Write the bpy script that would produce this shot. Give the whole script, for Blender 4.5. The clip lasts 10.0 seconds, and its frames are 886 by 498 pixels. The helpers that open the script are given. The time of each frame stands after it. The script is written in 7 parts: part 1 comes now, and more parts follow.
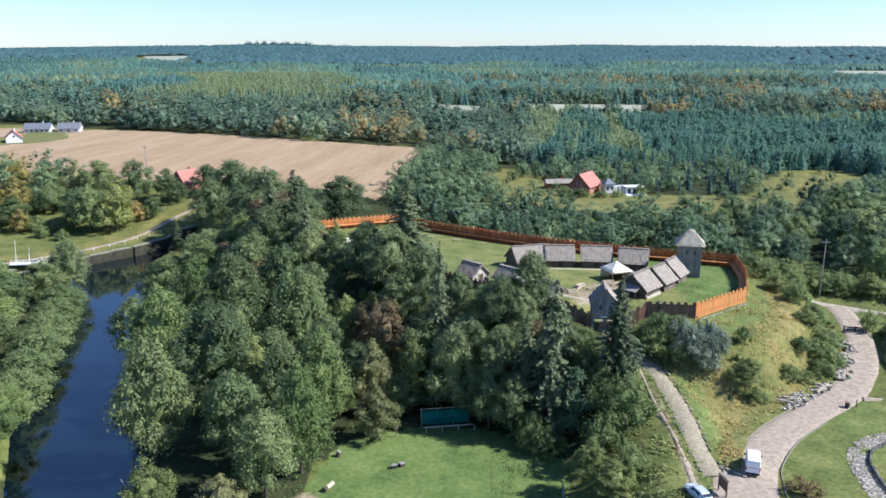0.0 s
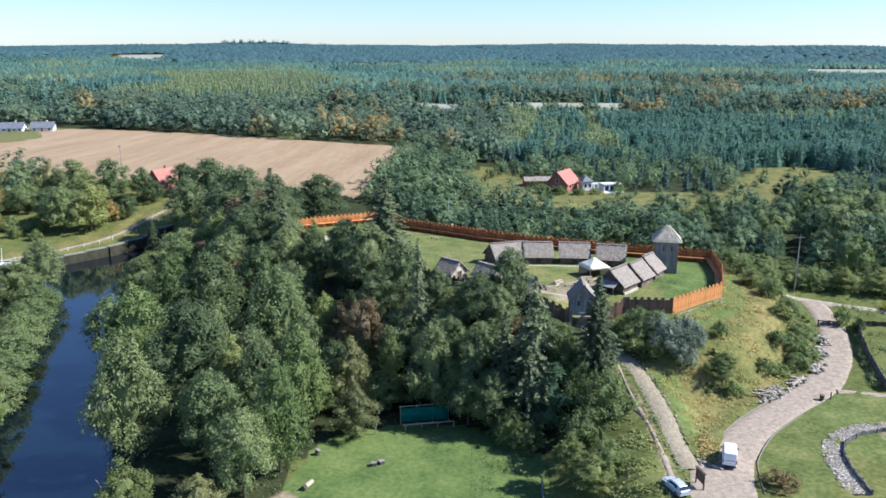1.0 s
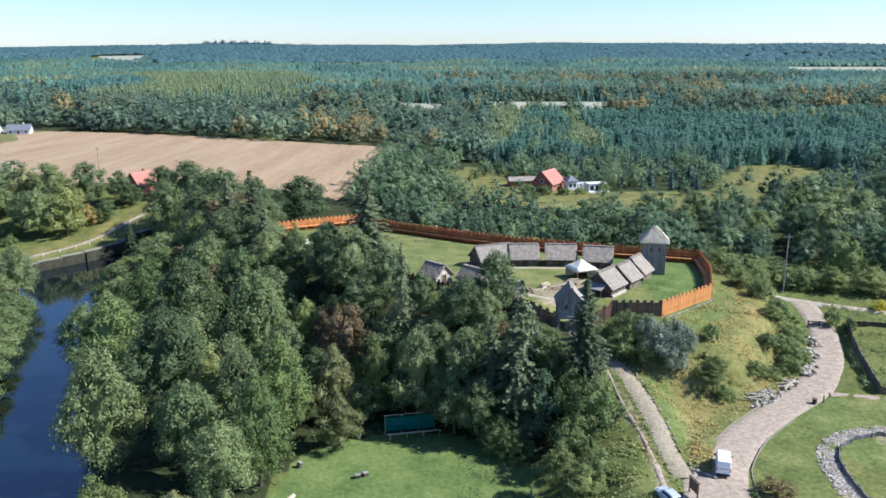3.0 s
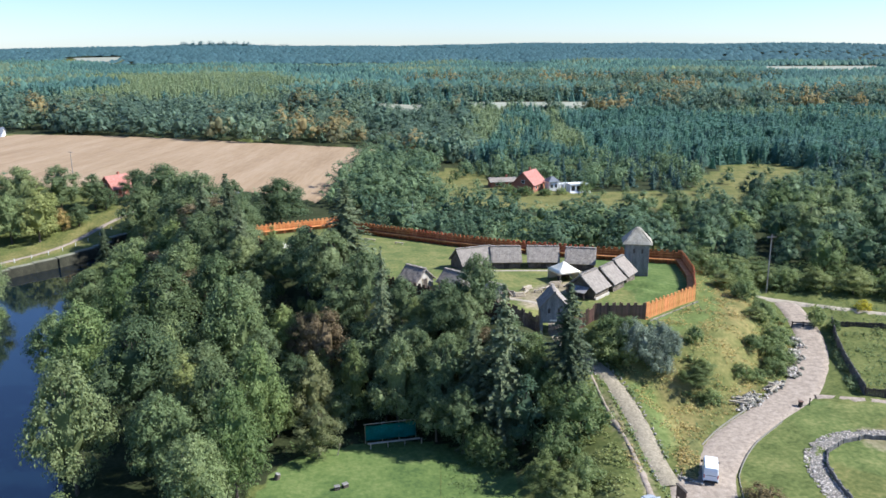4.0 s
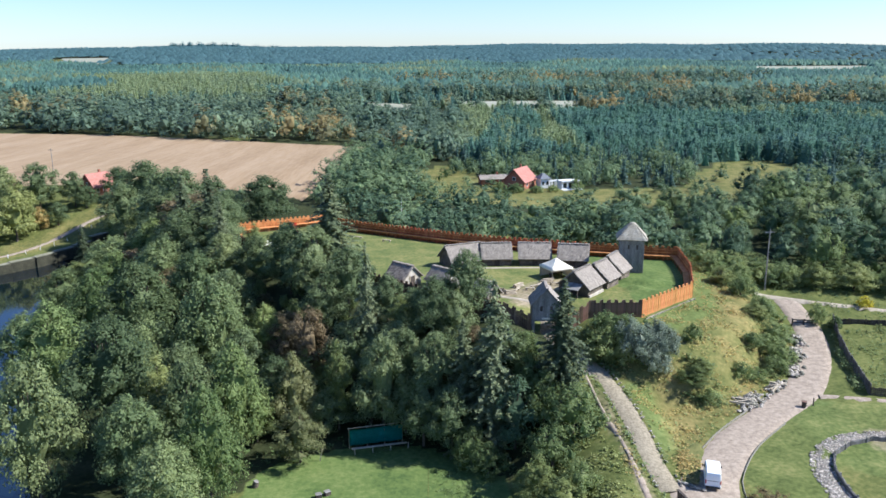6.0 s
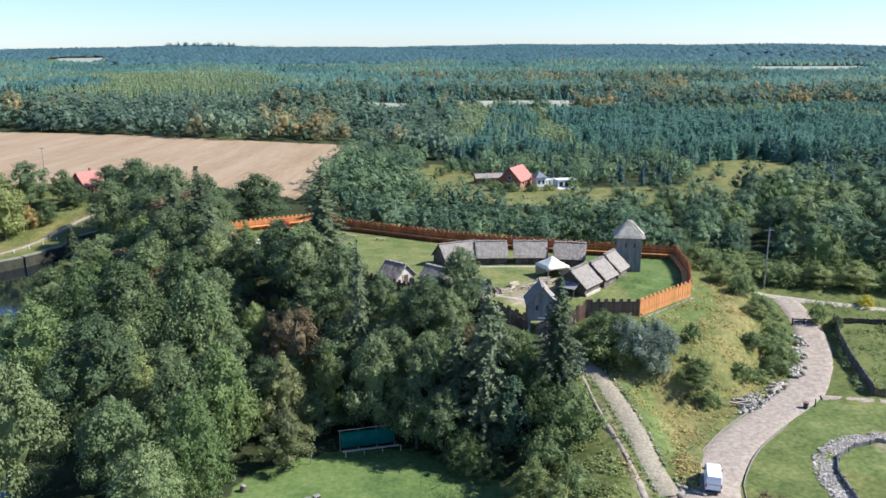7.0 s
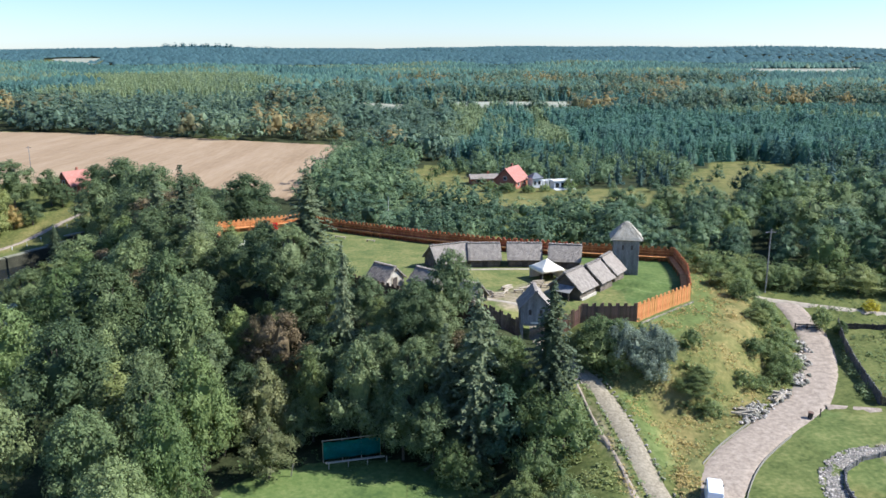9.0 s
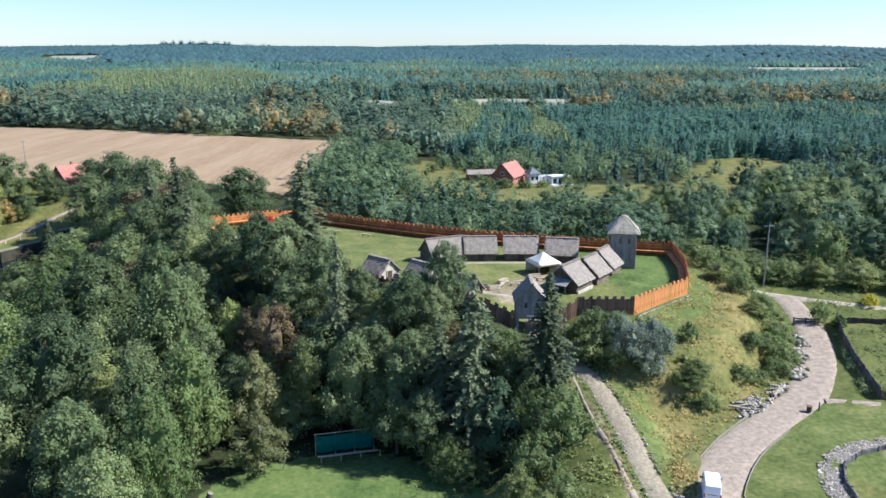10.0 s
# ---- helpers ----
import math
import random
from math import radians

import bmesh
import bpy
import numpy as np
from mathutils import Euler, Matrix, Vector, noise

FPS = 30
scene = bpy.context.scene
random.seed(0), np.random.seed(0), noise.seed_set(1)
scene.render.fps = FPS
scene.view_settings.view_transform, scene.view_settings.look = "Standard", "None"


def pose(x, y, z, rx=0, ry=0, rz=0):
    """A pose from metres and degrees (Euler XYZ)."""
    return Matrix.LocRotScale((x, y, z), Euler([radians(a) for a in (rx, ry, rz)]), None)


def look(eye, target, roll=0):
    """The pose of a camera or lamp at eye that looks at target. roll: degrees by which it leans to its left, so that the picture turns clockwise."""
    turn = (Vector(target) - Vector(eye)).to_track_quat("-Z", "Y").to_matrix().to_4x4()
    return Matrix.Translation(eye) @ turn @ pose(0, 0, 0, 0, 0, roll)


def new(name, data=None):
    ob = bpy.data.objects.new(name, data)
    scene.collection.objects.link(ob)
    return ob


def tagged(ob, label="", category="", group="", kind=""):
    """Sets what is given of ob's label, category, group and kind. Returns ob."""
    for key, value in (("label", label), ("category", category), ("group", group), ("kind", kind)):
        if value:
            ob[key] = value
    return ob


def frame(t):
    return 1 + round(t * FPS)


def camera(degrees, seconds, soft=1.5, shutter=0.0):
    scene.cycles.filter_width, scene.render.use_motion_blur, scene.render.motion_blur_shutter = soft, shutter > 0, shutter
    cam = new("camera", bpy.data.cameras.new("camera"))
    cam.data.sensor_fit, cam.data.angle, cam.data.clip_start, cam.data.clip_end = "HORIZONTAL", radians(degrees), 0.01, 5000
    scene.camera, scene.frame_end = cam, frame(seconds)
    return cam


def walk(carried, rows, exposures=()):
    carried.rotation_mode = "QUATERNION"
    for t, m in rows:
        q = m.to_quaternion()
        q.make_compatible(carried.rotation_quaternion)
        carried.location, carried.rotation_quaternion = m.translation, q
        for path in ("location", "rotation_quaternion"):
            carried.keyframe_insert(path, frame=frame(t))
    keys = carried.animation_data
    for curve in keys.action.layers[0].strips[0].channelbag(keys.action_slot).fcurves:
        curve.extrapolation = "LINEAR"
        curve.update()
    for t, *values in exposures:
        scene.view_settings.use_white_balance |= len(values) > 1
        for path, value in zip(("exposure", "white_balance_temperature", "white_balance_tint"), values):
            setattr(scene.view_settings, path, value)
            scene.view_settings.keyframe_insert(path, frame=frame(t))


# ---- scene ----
cam = camera(58.0, 10.0, 1.6)
PATH = [
    (0, look((0.000, 0.000, 49.000), (0.042, 96.915, 24.353), 0.208)),
    (0.5, look((0.157, 0.016, 48.778), (1.832, 96.906, 24.092), 0.212)),
    (1, look((0.140, 0.016, 48.689), (2.777, 96.865, 23.925), 0.237)),
    (1.5, look((0.155, 0.234, 48.569), (3.368, 96.971, 23.435), 0.204)),
    (2, look((0.215, 0.997, 48.577), (3.960, 97.777, 23.685), 0.075)),
    (3.3, look((0.424, 3.980, 48.515), (5.837, 100.706, 23.719), -0.131)),
    (3.5, look((0.510, 4.510, 48.491), (7.084, 101.168, 23.715), -0.159)),
    (4, look((0.667, 5.731, 48.389), (7.512, 102.379, 23.645), -0.206)),
    (4.5, look((0.860, 6.756, 48.034), (7.957, 103.397, 23.332), -0.227)),
    (5, look((1.037, 7.920, 47.588), (8.403, 104.539, 22.878), -0.259)),
    (5.5, look((1.292, 9.235, 46.957), (8.950, 105.844, 22.297), -0.260)),
    (7, look((2.178, 12.885, 45.271), (10.562, 109.464, 20.734), -0.189)),
    (7.5, look((2.576, 14.119, 45.082), (11.137, 110.681, 20.539), -0.180)),
    (8, look((2.913, 15.151, 45.040), (11.695, 111.699, 20.519), -0.098)),
    (8.5, look((3.345, 16.281, 44.676), (12.321, 112.836, 20.250), -0.045)),
    (9, look((3.713, 17.286, 44.137), (12.401, 113.895, 19.819), -0.019)),
    (9.5, look((3.992, 17.973, 43.556), (12.819, 114.557, 19.191), 0.026)),
    (10, look((4.267, 18.265, 42.948), (13.159, 114.812, 18.458), 0.121)),
]
walk(cam, PATH, [(0, 0.86, 5960, 8.0), (10, 0.86, 5960, 8.0)])

# ---- daylight: late-summer sun, clear sky ----
SUN_TO = Vector((0.99, -0.06, 0.0)).normalized()
SUN_UP = radians(42)
world = bpy.data.worlds.new("sky")
scene.world = world
world.use_nodes = True
wn = world.node_tree.nodes
sky = wn.new("ShaderNodeTexSky")
sky.sky_type = "NISHITA"
sky.sun_disc = False
sky.sun_elevation = SUN_UP
sky.sun_rotation = math.atan2(SUN_TO.x, SUN_TO.y)
sky.air_density, sky.dust_density, sky.ozone_density = 1.0, 0.12, 3.0
wn["Background"].inputs["Strength"].default_value = 0.092
cool = wn.new("ShaderNodeMix")
cool.data_type, cool.blend_type = "RGBA", "MULTIPLY"
cool.inputs[0].default_value, cool.inputs[7].default_value = 1.0, (0.765, 0.865, 1.11, 1)
world.node_tree.links.new(sky.outputs[0], cool.inputs[6])
world.node_tree.links.new(cool.outputs[2], wn["Background"].inputs[0])
sun = new("sun", bpy.data.lights.new("sun", "SUN"))
sun.data.energy, sun.data.angle, sun.data.color = 5.0, radians(0.55), (1.0, 0.96, 0.90)
sun.matrix_world = look((0, 0, 0), (-SUN_TO.x * math.cos(SUN_UP), -SUN_TO.y * math.cos(SUN_UP), -math.sin(SUN_UP)))


# ---- materials ----
def material(name, tones, scale=1.0, rough=0.85, bump=0.0, bump_scale=None, metal=0.0, fine=6.0, island=0.0, object_tone=0.0, detail=5.0, space="Object", stretch=(1, 1, 1)):
    """A surface from three tones: noise at two scales, fine relief, and a drift from piece to piece."""
    m = bpy.data.materials.new(name)
    m.use_nodes = True
    n, l = m.node_tree.nodes, m.node_tree.links
    p = n["Principled BSDF"]
    p.inputs["Roughness"].default_value, p.inputs["Metallic"].default_value = rough, metal
    p.inputs["Specular IOR Level"].default_value = 0.25
    co, mp = n.new("ShaderNodeTexCoord"), n.new("ShaderNodeMapping")
    mp.inputs["Scale"].default_value = stretch
    l.new(co.outputs[space], mp.inputs[0])
    big, small = n.new("ShaderNodeTexNoise"), n.new("ShaderNodeTexNoise")
    for t, s in ((big, scale), (small, scale * fine)):
        t.inputs["Scale"].default_value, t.inputs["Detail"].default_value = s, detail
        l.new(mp.outputs[0], t.inputs["Vector"])
    mix = n.new("ShaderNodeMath")
    mix.operation = "MULTIPLY_ADD"
    mix.inputs[1].default_value = 0.45
    l.new(small.outputs[0], mix.inputs[0])
    half = n.new("ShaderNodeMath")
    half.operation = "MULTIPLY"
    half.inputs[1].default_value = 0.55
    l.new(big.outputs[0], half.inputs[0])
    l.new(half.outputs[0], mix.inputs[2])
    ramp = n.new("ShaderNodeValToRGB")
    ramp.color_ramp.elements[0].position, ramp.color_ramp.elements[1].position = 0.34, 0.66
    ramp.color_ramp.elements[0].color, ramp.color_ramp.elements[1].color = (*tones[0], 1), (*tones[2], 1)
    ramp.color_ramp.elements.new(0.5).color = (*tones[1], 1)
    l.new(mix.outputs[0], ramp.inputs[0])
    out = ramp.outputs[0]
    for amount, node, socket in ((island, "ShaderNodeNewGeometry", "Random Per Island"), (object_tone, "ShaderNodeObjectInfo", "Random")):
        if amount:
            g, r, h = n.new(node), n.new("ShaderNodeMapRange"), n.new("ShaderNodeHueSaturation")
            r.inputs["To Min"].default_value, r.inputs["To Max"].default_value = 1 - amount, 1 + amount
            l.new(g.outputs[socket], r.inputs["Value"])
            l.new(r.outputs[0], h.inputs["Value"])
            if node == "ShaderNodeObjectInfo":
                r2 = n.new("ShaderNodeMapRange")
                r2.inputs["To Min"].default_value, r2.inputs["To Max"].default_value = 0.5 + amount * 0.06, 0.5 - amount * 0.06
                l.new(g.outputs[socket], r2.inputs["Value"])
                l.new(r2.outputs[0], h.inputs["Hue"])
            l.new(out, h.inputs["Color"])
            out = h.outputs[0]
    l.new(out, p.inputs["Base Color"])
    if bump:
        b = n.new("ShaderNodeBump")
        b.inputs["Strength"].default_value, b.inputs["Distance"].default_value = bump, bump_scale or 0.05
        l.new(small.outputs[0], b.inputs["Height"])
        l.new(b.outputs[0], p.inputs["Normal"])
    return m


def foliage(name, tones, scale=0.6, island=0.17, object_tone=0.32, through_light=0.42):
    tones = [[c * 1.24 for c in t] for t in tones]
    m = material(name, tones, scale, 0.62, island=island, object_tone=object_tone, fine=5.0, detail=2.0)
    n, l = m.node_tree.nodes, m.node_tree.links
    p = n["Principled BSDF"]
    p.inputs["Specular IOR Level"].default_value = 0.2
    tr, mx = n.new("ShaderNodeBsdfTranslucent"), n.new("ShaderNodeMixShader")
    mx.inputs[0].default_value = through_light
    l.new(p.inputs["Base Color"].links[0].from_socket, tr.inputs[0])
    l.new(p.outputs[0], mx.inputs[1])
    l.new(tr.outputs[0], mx.inputs[2])
    l.new(mx.outputs[0], n["Material Output"].inputs[0])
    return m


LEAF = {
    "alder": foliage("alder_leaves", ((0.109, 0.154, 0.052), (0.167, 0.218, 0.078), (0.231, 0.279, 0.111))),
    "alder_grey": foliage("grey_alder_leaves", ((0.090, 0.122, 0.050), (0.142, 0.178, 0.076), (0.198, 0.232, 0.104))),
    "alder_dark": foliage("dark_alder_leaves", ((0.091, 0.131, 0.054), (0.145, 0.191, 0.081), (0.206, 0.250, 0.113))),
    "oak": foliage("oak_leaves", ((0.086, 0.118, 0.053), (0.135, 0.175, 0.079), (0.194, 0.232, 0.111))),
    "olive": foliage("olive_leaves", ((0.112, 0.140, 0.047), (0.174, 0.204, 0.072), (0.238, 0.260, 0.102))),
    "willow": foliage("dry_birch_leaves", ((0.105, 0.122, 0.052), (0.168, 0.180, 0.078), (0.232, 0.230, 0.108))),
    "silver": foliage("silver_leaves", ((0.100, 0.132, 0.092), (0.168, 0.202, 0.146), (0.245, 0.280, 0.205))),
    "bush": foliage("bush_leaves", ((0.112, 0.156, 0.060), (0.178, 0.226, 0.090), (0.245, 0.285, 0.124)), through_light=0.55),
    "gold": foliage("autumn_leaves", ((0.160, 0.150, 0.055), (0.270, 0.225, 0.078), (0.370, 0.290, 0.104))),
    "rust": foliage("reddish_leaves", ((0.102, 0.088, 0.048), (0.158, 0.128, 0.068), (0.215, 0.172, 0.092))),
    "spruce": foliage("spruce_needles", ((0.080, 0.104, 0.056), (0.122, 0.148, 0.078), (0.176, 0.198, 0.108)), through_light=0.3),
    # pine's own blue-green, with some distance haze put into it
    "pine": foliage("pine_needles", ((0.066, 0.124, 0.100), (0.105, 0.176, 0.138), (0.146, 0.218, 0.172)), through_light=0.4),
    "larch": foliage("larch_needles", ((0.090, 0.128, 0.052), (0.140, 0.178, 0.072), (0.190, 0.215, 0.092)), through_light=0.4),
    # haze is put into these mid-distance greens as a paler, bluer colour
    "far_pine": foliage("hazed_pine_needles", ((0.080, 0.158, 0.113), (0.109, 0.202, 0.143), (0.145, 0.244, 0.172)), 0.12, 0.13, 0.0, 0.5),
    "far_leaf": foliage("hazed_mixed_leaves", ((0.084, 0.134, 0.096), (0.122, 0.178, 0.120), (0.166, 0.222, 0.148)), 0.12, 0.18, 0.0, 0.5),
    "far_pale": foliage("hazed_pale_leaves", ((0.132, 0.186, 0.114), (0.182, 0.238, 0.144), (0.234, 0.284, 0.174)), 0.12, 0.18, 0.0, 0.5),
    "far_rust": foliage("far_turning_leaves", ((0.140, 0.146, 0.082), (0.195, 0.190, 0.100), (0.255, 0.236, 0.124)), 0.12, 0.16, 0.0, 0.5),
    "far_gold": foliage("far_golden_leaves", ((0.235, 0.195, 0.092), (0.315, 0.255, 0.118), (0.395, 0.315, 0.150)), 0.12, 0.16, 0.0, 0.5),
    # skyline haze is painted in: needles far bluer than the near ones
    "far_hazed": foliage("hazed_skyline_needles", ((0.066, 0.134, 0.144), (0.082, 0.158, 0.168), (0.098, 0.180, 0.190)), 0.02, 0.12, 0.0, 0.5),
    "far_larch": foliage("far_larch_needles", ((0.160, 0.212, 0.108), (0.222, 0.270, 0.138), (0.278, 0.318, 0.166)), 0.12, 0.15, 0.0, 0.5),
    # distant greens carry the haze's blue in their base colour
    "distant_dark": foliage("hazed_dark_needles", ((0.048, 0.106, 0.094), (0.064, 0.130, 0.114), (0.084, 0.156, 0.134)), 0.05, 0.2, 0.0, 0.4),
    "distant_green": foliage("hazed_distant_needles", ((0.067, 0.139, 0.108), (0.092, 0.172, 0.132), (0.119, 0.206, 0.157)), 0.05, 0.2, 0.0, 0.4),
    "distant_pale": foliage("hazed_distant_leaves", ((0.092, 0.136, 0.084), (0.124, 0.168, 0.102), (0.156, 0.198, 0.122)), 0.05, 0.2, 0.0, 0.4),
    "lime": foliage("lime_leaves", ((0.076, 0.122, 0.062), (0.121, 0.176, 0.086), (0.171, 0.228, 0.114))),
    "lime_dark": foliage("dark_lime_leaves", ((0.061, 0.104, 0.060), (0.097, 0.150, 0.082), (0.140, 0.198, 0.108))),
    "dry": foliage("withered_leaves", ((0.100, 0.080, 0.034), (0.165, 0.128, 0.056), (0.230, 0.180, 0.084))),
    "bloom": foliage("yellow_flower_heads", ((0.22, 0.20, 0.03), (0.42, 0.36, 0.03), (0.58, 0.48, 0.05))),
    "straw": foliage("dry_grass_blades", ((0.287, 0.220, 0.081), (0.397, 0.307, 0.120), (0.506, 0.403, 0.173))),
}
BARK = material("bark", ((0.05, 0.04, 0.03), (0.10, 0.08, 0.06), (0.17, 0.14, 0.11)), 2.0, 0.95, 0.6, stretch=(1, 1, 0.25))
DEAD_WOOD = material("bleached_dead_wood", ((0.30, 0.285, 0.26), (0.42, 0.40, 0.37), (0.52, 0.50, 0.47)), 2.0, 0.9, 0.3, 0.02)
THATCH = material("weathered_reed_thatch", ((0.180, 0.152, 0.124), (0.250, 0.215, 0.180), (0.330, 0.288, 0.245)), 1.8, 0.95, 0.8, 0.06, fine=7, object_tone=0.1)
THATCH_PALE = material("pale_straw_thatch", ((0.225, 0.198, 0.150), (0.33, 0.295, 0.235), (0.44, 0.40, 0.33)), 1.0, 0.95, 0.8, 0.08, fine=9)
# palisade timber: the red tone holds shade, the orange one sunlight
TIMBER_RED = material("shaded_red_timber", ((0.28, 0.078, 0.034), (0.43, 0.130, 0.054), (0.56, 0.21, 0.092)), 0.8, 0.8, 0.3, 0.02, island=0.22, object_tone=0.2, stretch=(1, 1, 0.4))
TIMBER_ORANGE = material("sunlit_orange_timber", ((0.40, 0.155, 0.052), (0.55, 0.235, 0.080), (0.66, 0.33, 0.135)), 0.8, 0.8, 0.3, 0.02, island=0.15, object_tone=0.18, stretch=(1, 1, 0.4))
TIMBER_BROWN = material("dark_brown_timber", ((0.080, 0.050, 0.036), (0.142, 0.090, 0.064), (0.225, 0.150, 0.110)), 0.8, 0.85, 0.3, 0.02, island=0.25, object_tone=0.25, stretch=(1, 1, 0.4))
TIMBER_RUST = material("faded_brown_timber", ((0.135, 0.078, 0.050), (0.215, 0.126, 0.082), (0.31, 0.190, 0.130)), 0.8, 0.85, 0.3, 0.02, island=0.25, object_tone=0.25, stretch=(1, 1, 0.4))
TIMBER_GREY = material("silvered_timber", ((0.15, 0.138, 0.125), (0.235, 0.22, 0.205), (0.34, 0.32, 0.30)), 1.4, 0.85, 0.4, 0.02, island=0.15, object_tone=0.12, stretch=(1, 1, 0.3))
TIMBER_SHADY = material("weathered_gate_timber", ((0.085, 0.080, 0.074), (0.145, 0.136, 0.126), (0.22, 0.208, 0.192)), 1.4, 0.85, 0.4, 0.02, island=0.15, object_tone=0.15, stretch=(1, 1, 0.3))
TIMBER_DARK = material("dark_timber", ((0.035, 0.028, 0.024), (0.070, 0.055, 0.046), (0.12, 0.10, 0.085)), 1.4, 0.85, 0.4, 0.02, island=0.2)
TIMBER_PALE = material("peeled_pale_timber", ((0.29, 0.235, 0.165), (0.40, 0.335, 0.25), (0.52, 0.455, 0.355)), 1.4, 0.8, 0.3, 0.02, island=0.15)
LOGS = material("weathered_logs", ((0.075, 0.060, 0.046), (0.135, 0.110, 0.086), (0.205, 0.172, 0.138)), 1.4, 0.9, 0.5, 0.03, island=0.2, object_tone=0.2)
LIME = material("limewashed_clay", ((0.36, 0.315, 0.26), (0.46, 0.41, 0.345), (0.56, 0.51, 0.44)), 1.2, 0.95, 0.3, 0.02)
CLOTH_WHITE = material("white_canvas", ((0.72, 0.66, 0.53), (0.80, 0.745, 0.61), (0.86, 0.81, 0.69)), 1.0, 0.7)
CLOTH_TEAL = material("teal_tarpaulin", ((0.008, 0.15, 0.13), (0.014, 0.21, 0.185), (0.022, 0.26, 0.23)), 0.8, 0.5, 0.2, 0.05)
CLOTH_RED = material("red_cloth", ((0.50, 0.02, 0.015), (0.62, 0.035, 0.025), (0.70, 0.06, 0.04)), 1.0, 0.7)
STONE = material("field_stone", ((0.12, 0.105, 0.082), (0.26, 0.235, 0.190), (0.52, 0.48, 0.40)), 2.0, 0.9, 0.5, 0.04, object_tone=0.5, island=0.45)
PAVING = material("pale_cobble_paving", ((0.165, 0.136, 0.092), (0.265, 0.222, 0.155), (0.385, 0.332, 0.245)), 3.2, 0.92, 0.6, 0.05, fine=3.0, island=0.2)
GRAVEL = material("grey_gravel", ((0.105, 0.095, 0.080), (0.165, 0.152, 0.132), (0.24, 0.225, 0.198)), 3.0, 0.95, 0.8, 0.06, fine=4)
GRIT = material("pinkish_grit", ((0.205, 0.162, 0.124), (0.308, 0.246, 0.190), (0.42, 0.345, 0.275)), 1.5, 0.95, 0.5, 0.03, fine=5)
SAND = material("trodden_sand", ((0.27, 0.23, 0.17), (0.36, 0.305, 0.235), (0.45, 0.39, 0.31)), 0.6, 0.95, 0.4, 0.02, fine=7)
CONCRETE = material("pale_concrete", ((0.16, 0.145, 0.115), (0.23, 0.21, 0.17), (0.31, 0.29, 0.24)), 1.0, 0.9, 0.2, 0.01)
COPING = material("worn_quay_coping", ((0.15, 0.145, 0.10), (0.22, 0.21, 0.15), (0.29, 0.275, 0.21)), 0.8, 0.9, 0.2, 0.02)
# dark tone painted for the trees' reflection; the landing piles share it
QUAY = material("dark_quay_concrete", ((0.026, 0.027, 0.018), (0.046, 0.045, 0.030), (0.075, 0.070, 0.048)), 0.6, 0.9, 0.3, 0.02)
BRICK_RED = material("red_house_brick", ((0.26, 0.09, 0.055), (0.34, 0.13, 0.085), (0.42, 0.19, 0.13)), 2.0, 0.9)
ROOF_RED = material("red_roof_tile", ((0.29, 0.110, 0.085), (0.38, 0.160, 0.125), (0.45, 0.22, 0.18)), 1.0, 0.8, 0.4, 0.03, stretch=(1, 1, 3))
ROOF_GREY = material("grey_roof_tile", ((0.10, 0.11, 0.13), (0.15, 0.16, 0.18), (0.21, 0.22, 0.25)), 1.0, 0.7)
RENDER_WHITE = material("white_house_render", ((0.62, 0.61, 0.58), (0.72, 0.71, 0.69), (0.79, 0.79, 0.77)), 0.8, 0.9)
PAINT_WHITE = material("white_car_paint", ((0.76, 0.77, 0.78), (0.80, 0.81, 0.82), (0.83, 0.84, 0.85)), 0.5, 0.25)
PAINT_SILVER = material("silver_car_paint", ((0.46, 0.49, 0.52), (0.52, 0.55, 0.58), (0.57, 0.60, 0.63)), 0.5, 0.3, metal=0.25)
RUBBER = material("tyre_rubber", ((0.015, 0.015, 0.016), (0.022, 0.022, 0.023), (0.03, 0.03, 0.03)), 3.0, 0.8)
STEEL = material("grey_steel", ((0.30, 0.30, 0.31), (0.40, 0.40, 0.41), (0.50, 0.50, 0.51)), 2.0, 0.4, metal=0.8)
PLASTIC_BLACK = material("black_plastic", ((0.02, 0.02, 0.02), (0.03, 0.03, 0.03), (0.045, 0.045, 0.045)), 3.0, 0.5)
LAMP_RED = material("red_lamp_glass", ((0.35, 0.02, 0.02), (0.45, 0.03, 0.03), (0.5, 0.04, 0.04)), 3.0, 0.2)


def glass(name, tint):
    m = bpy.data.materials.new(name)
    m.use_nodes = True
    p = m.node_tree.nodes["Principled BSDF"]
    p.inputs["Base Color"].default_value, p.inputs["Roughness"].default_value = (*tint, 1), 0.05
    p.inputs["Specular IOR Level"].default_value = 0.6
    return m


WINDOW_DARK = glass("dark_window_glass", (0.02, 0.025, 0.03))
SCREEN_GLASS = glass("car_screen_glass", (0.03, 0.04, 0.05))

WATER = bpy.data.materials.new("still_river_water")
WATER.use_nodes = True
wt = WATER.node_tree
wp = wt.nodes["Principled BSDF"]
wp.inputs["Base Color"].default_value, wp.inputs["Roughness"].default_value, wp.inputs["IOR"].default_value = (0.003, 0.008, 0.013, 1), 0.05, 1.6
wp.inputs["Specular IOR Level"].default_value = 1.0
wnoise, wbump, wco = wt.nodes.new("ShaderNodeTexNoise"), wt.nodes.new("ShaderNodeBump"), wt.nodes.new("ShaderNodeTexCoord")
wnoise.inputs["Scale"].default_value, wnoise.inputs["Detail"].default_value = 0.5, 3
wbump.inputs["Strength"].default_value, wbump.inputs["Distance"].default_value = 0.05, 0.03
wt.links.new(wco.outputs["Object"], wnoise.inputs["Vector"])
wt.links.new(wnoise.outputs[0], wbump.inputs["Height"])
wt.links.new(wbump.outputs[0], wp.inputs["Normal"])


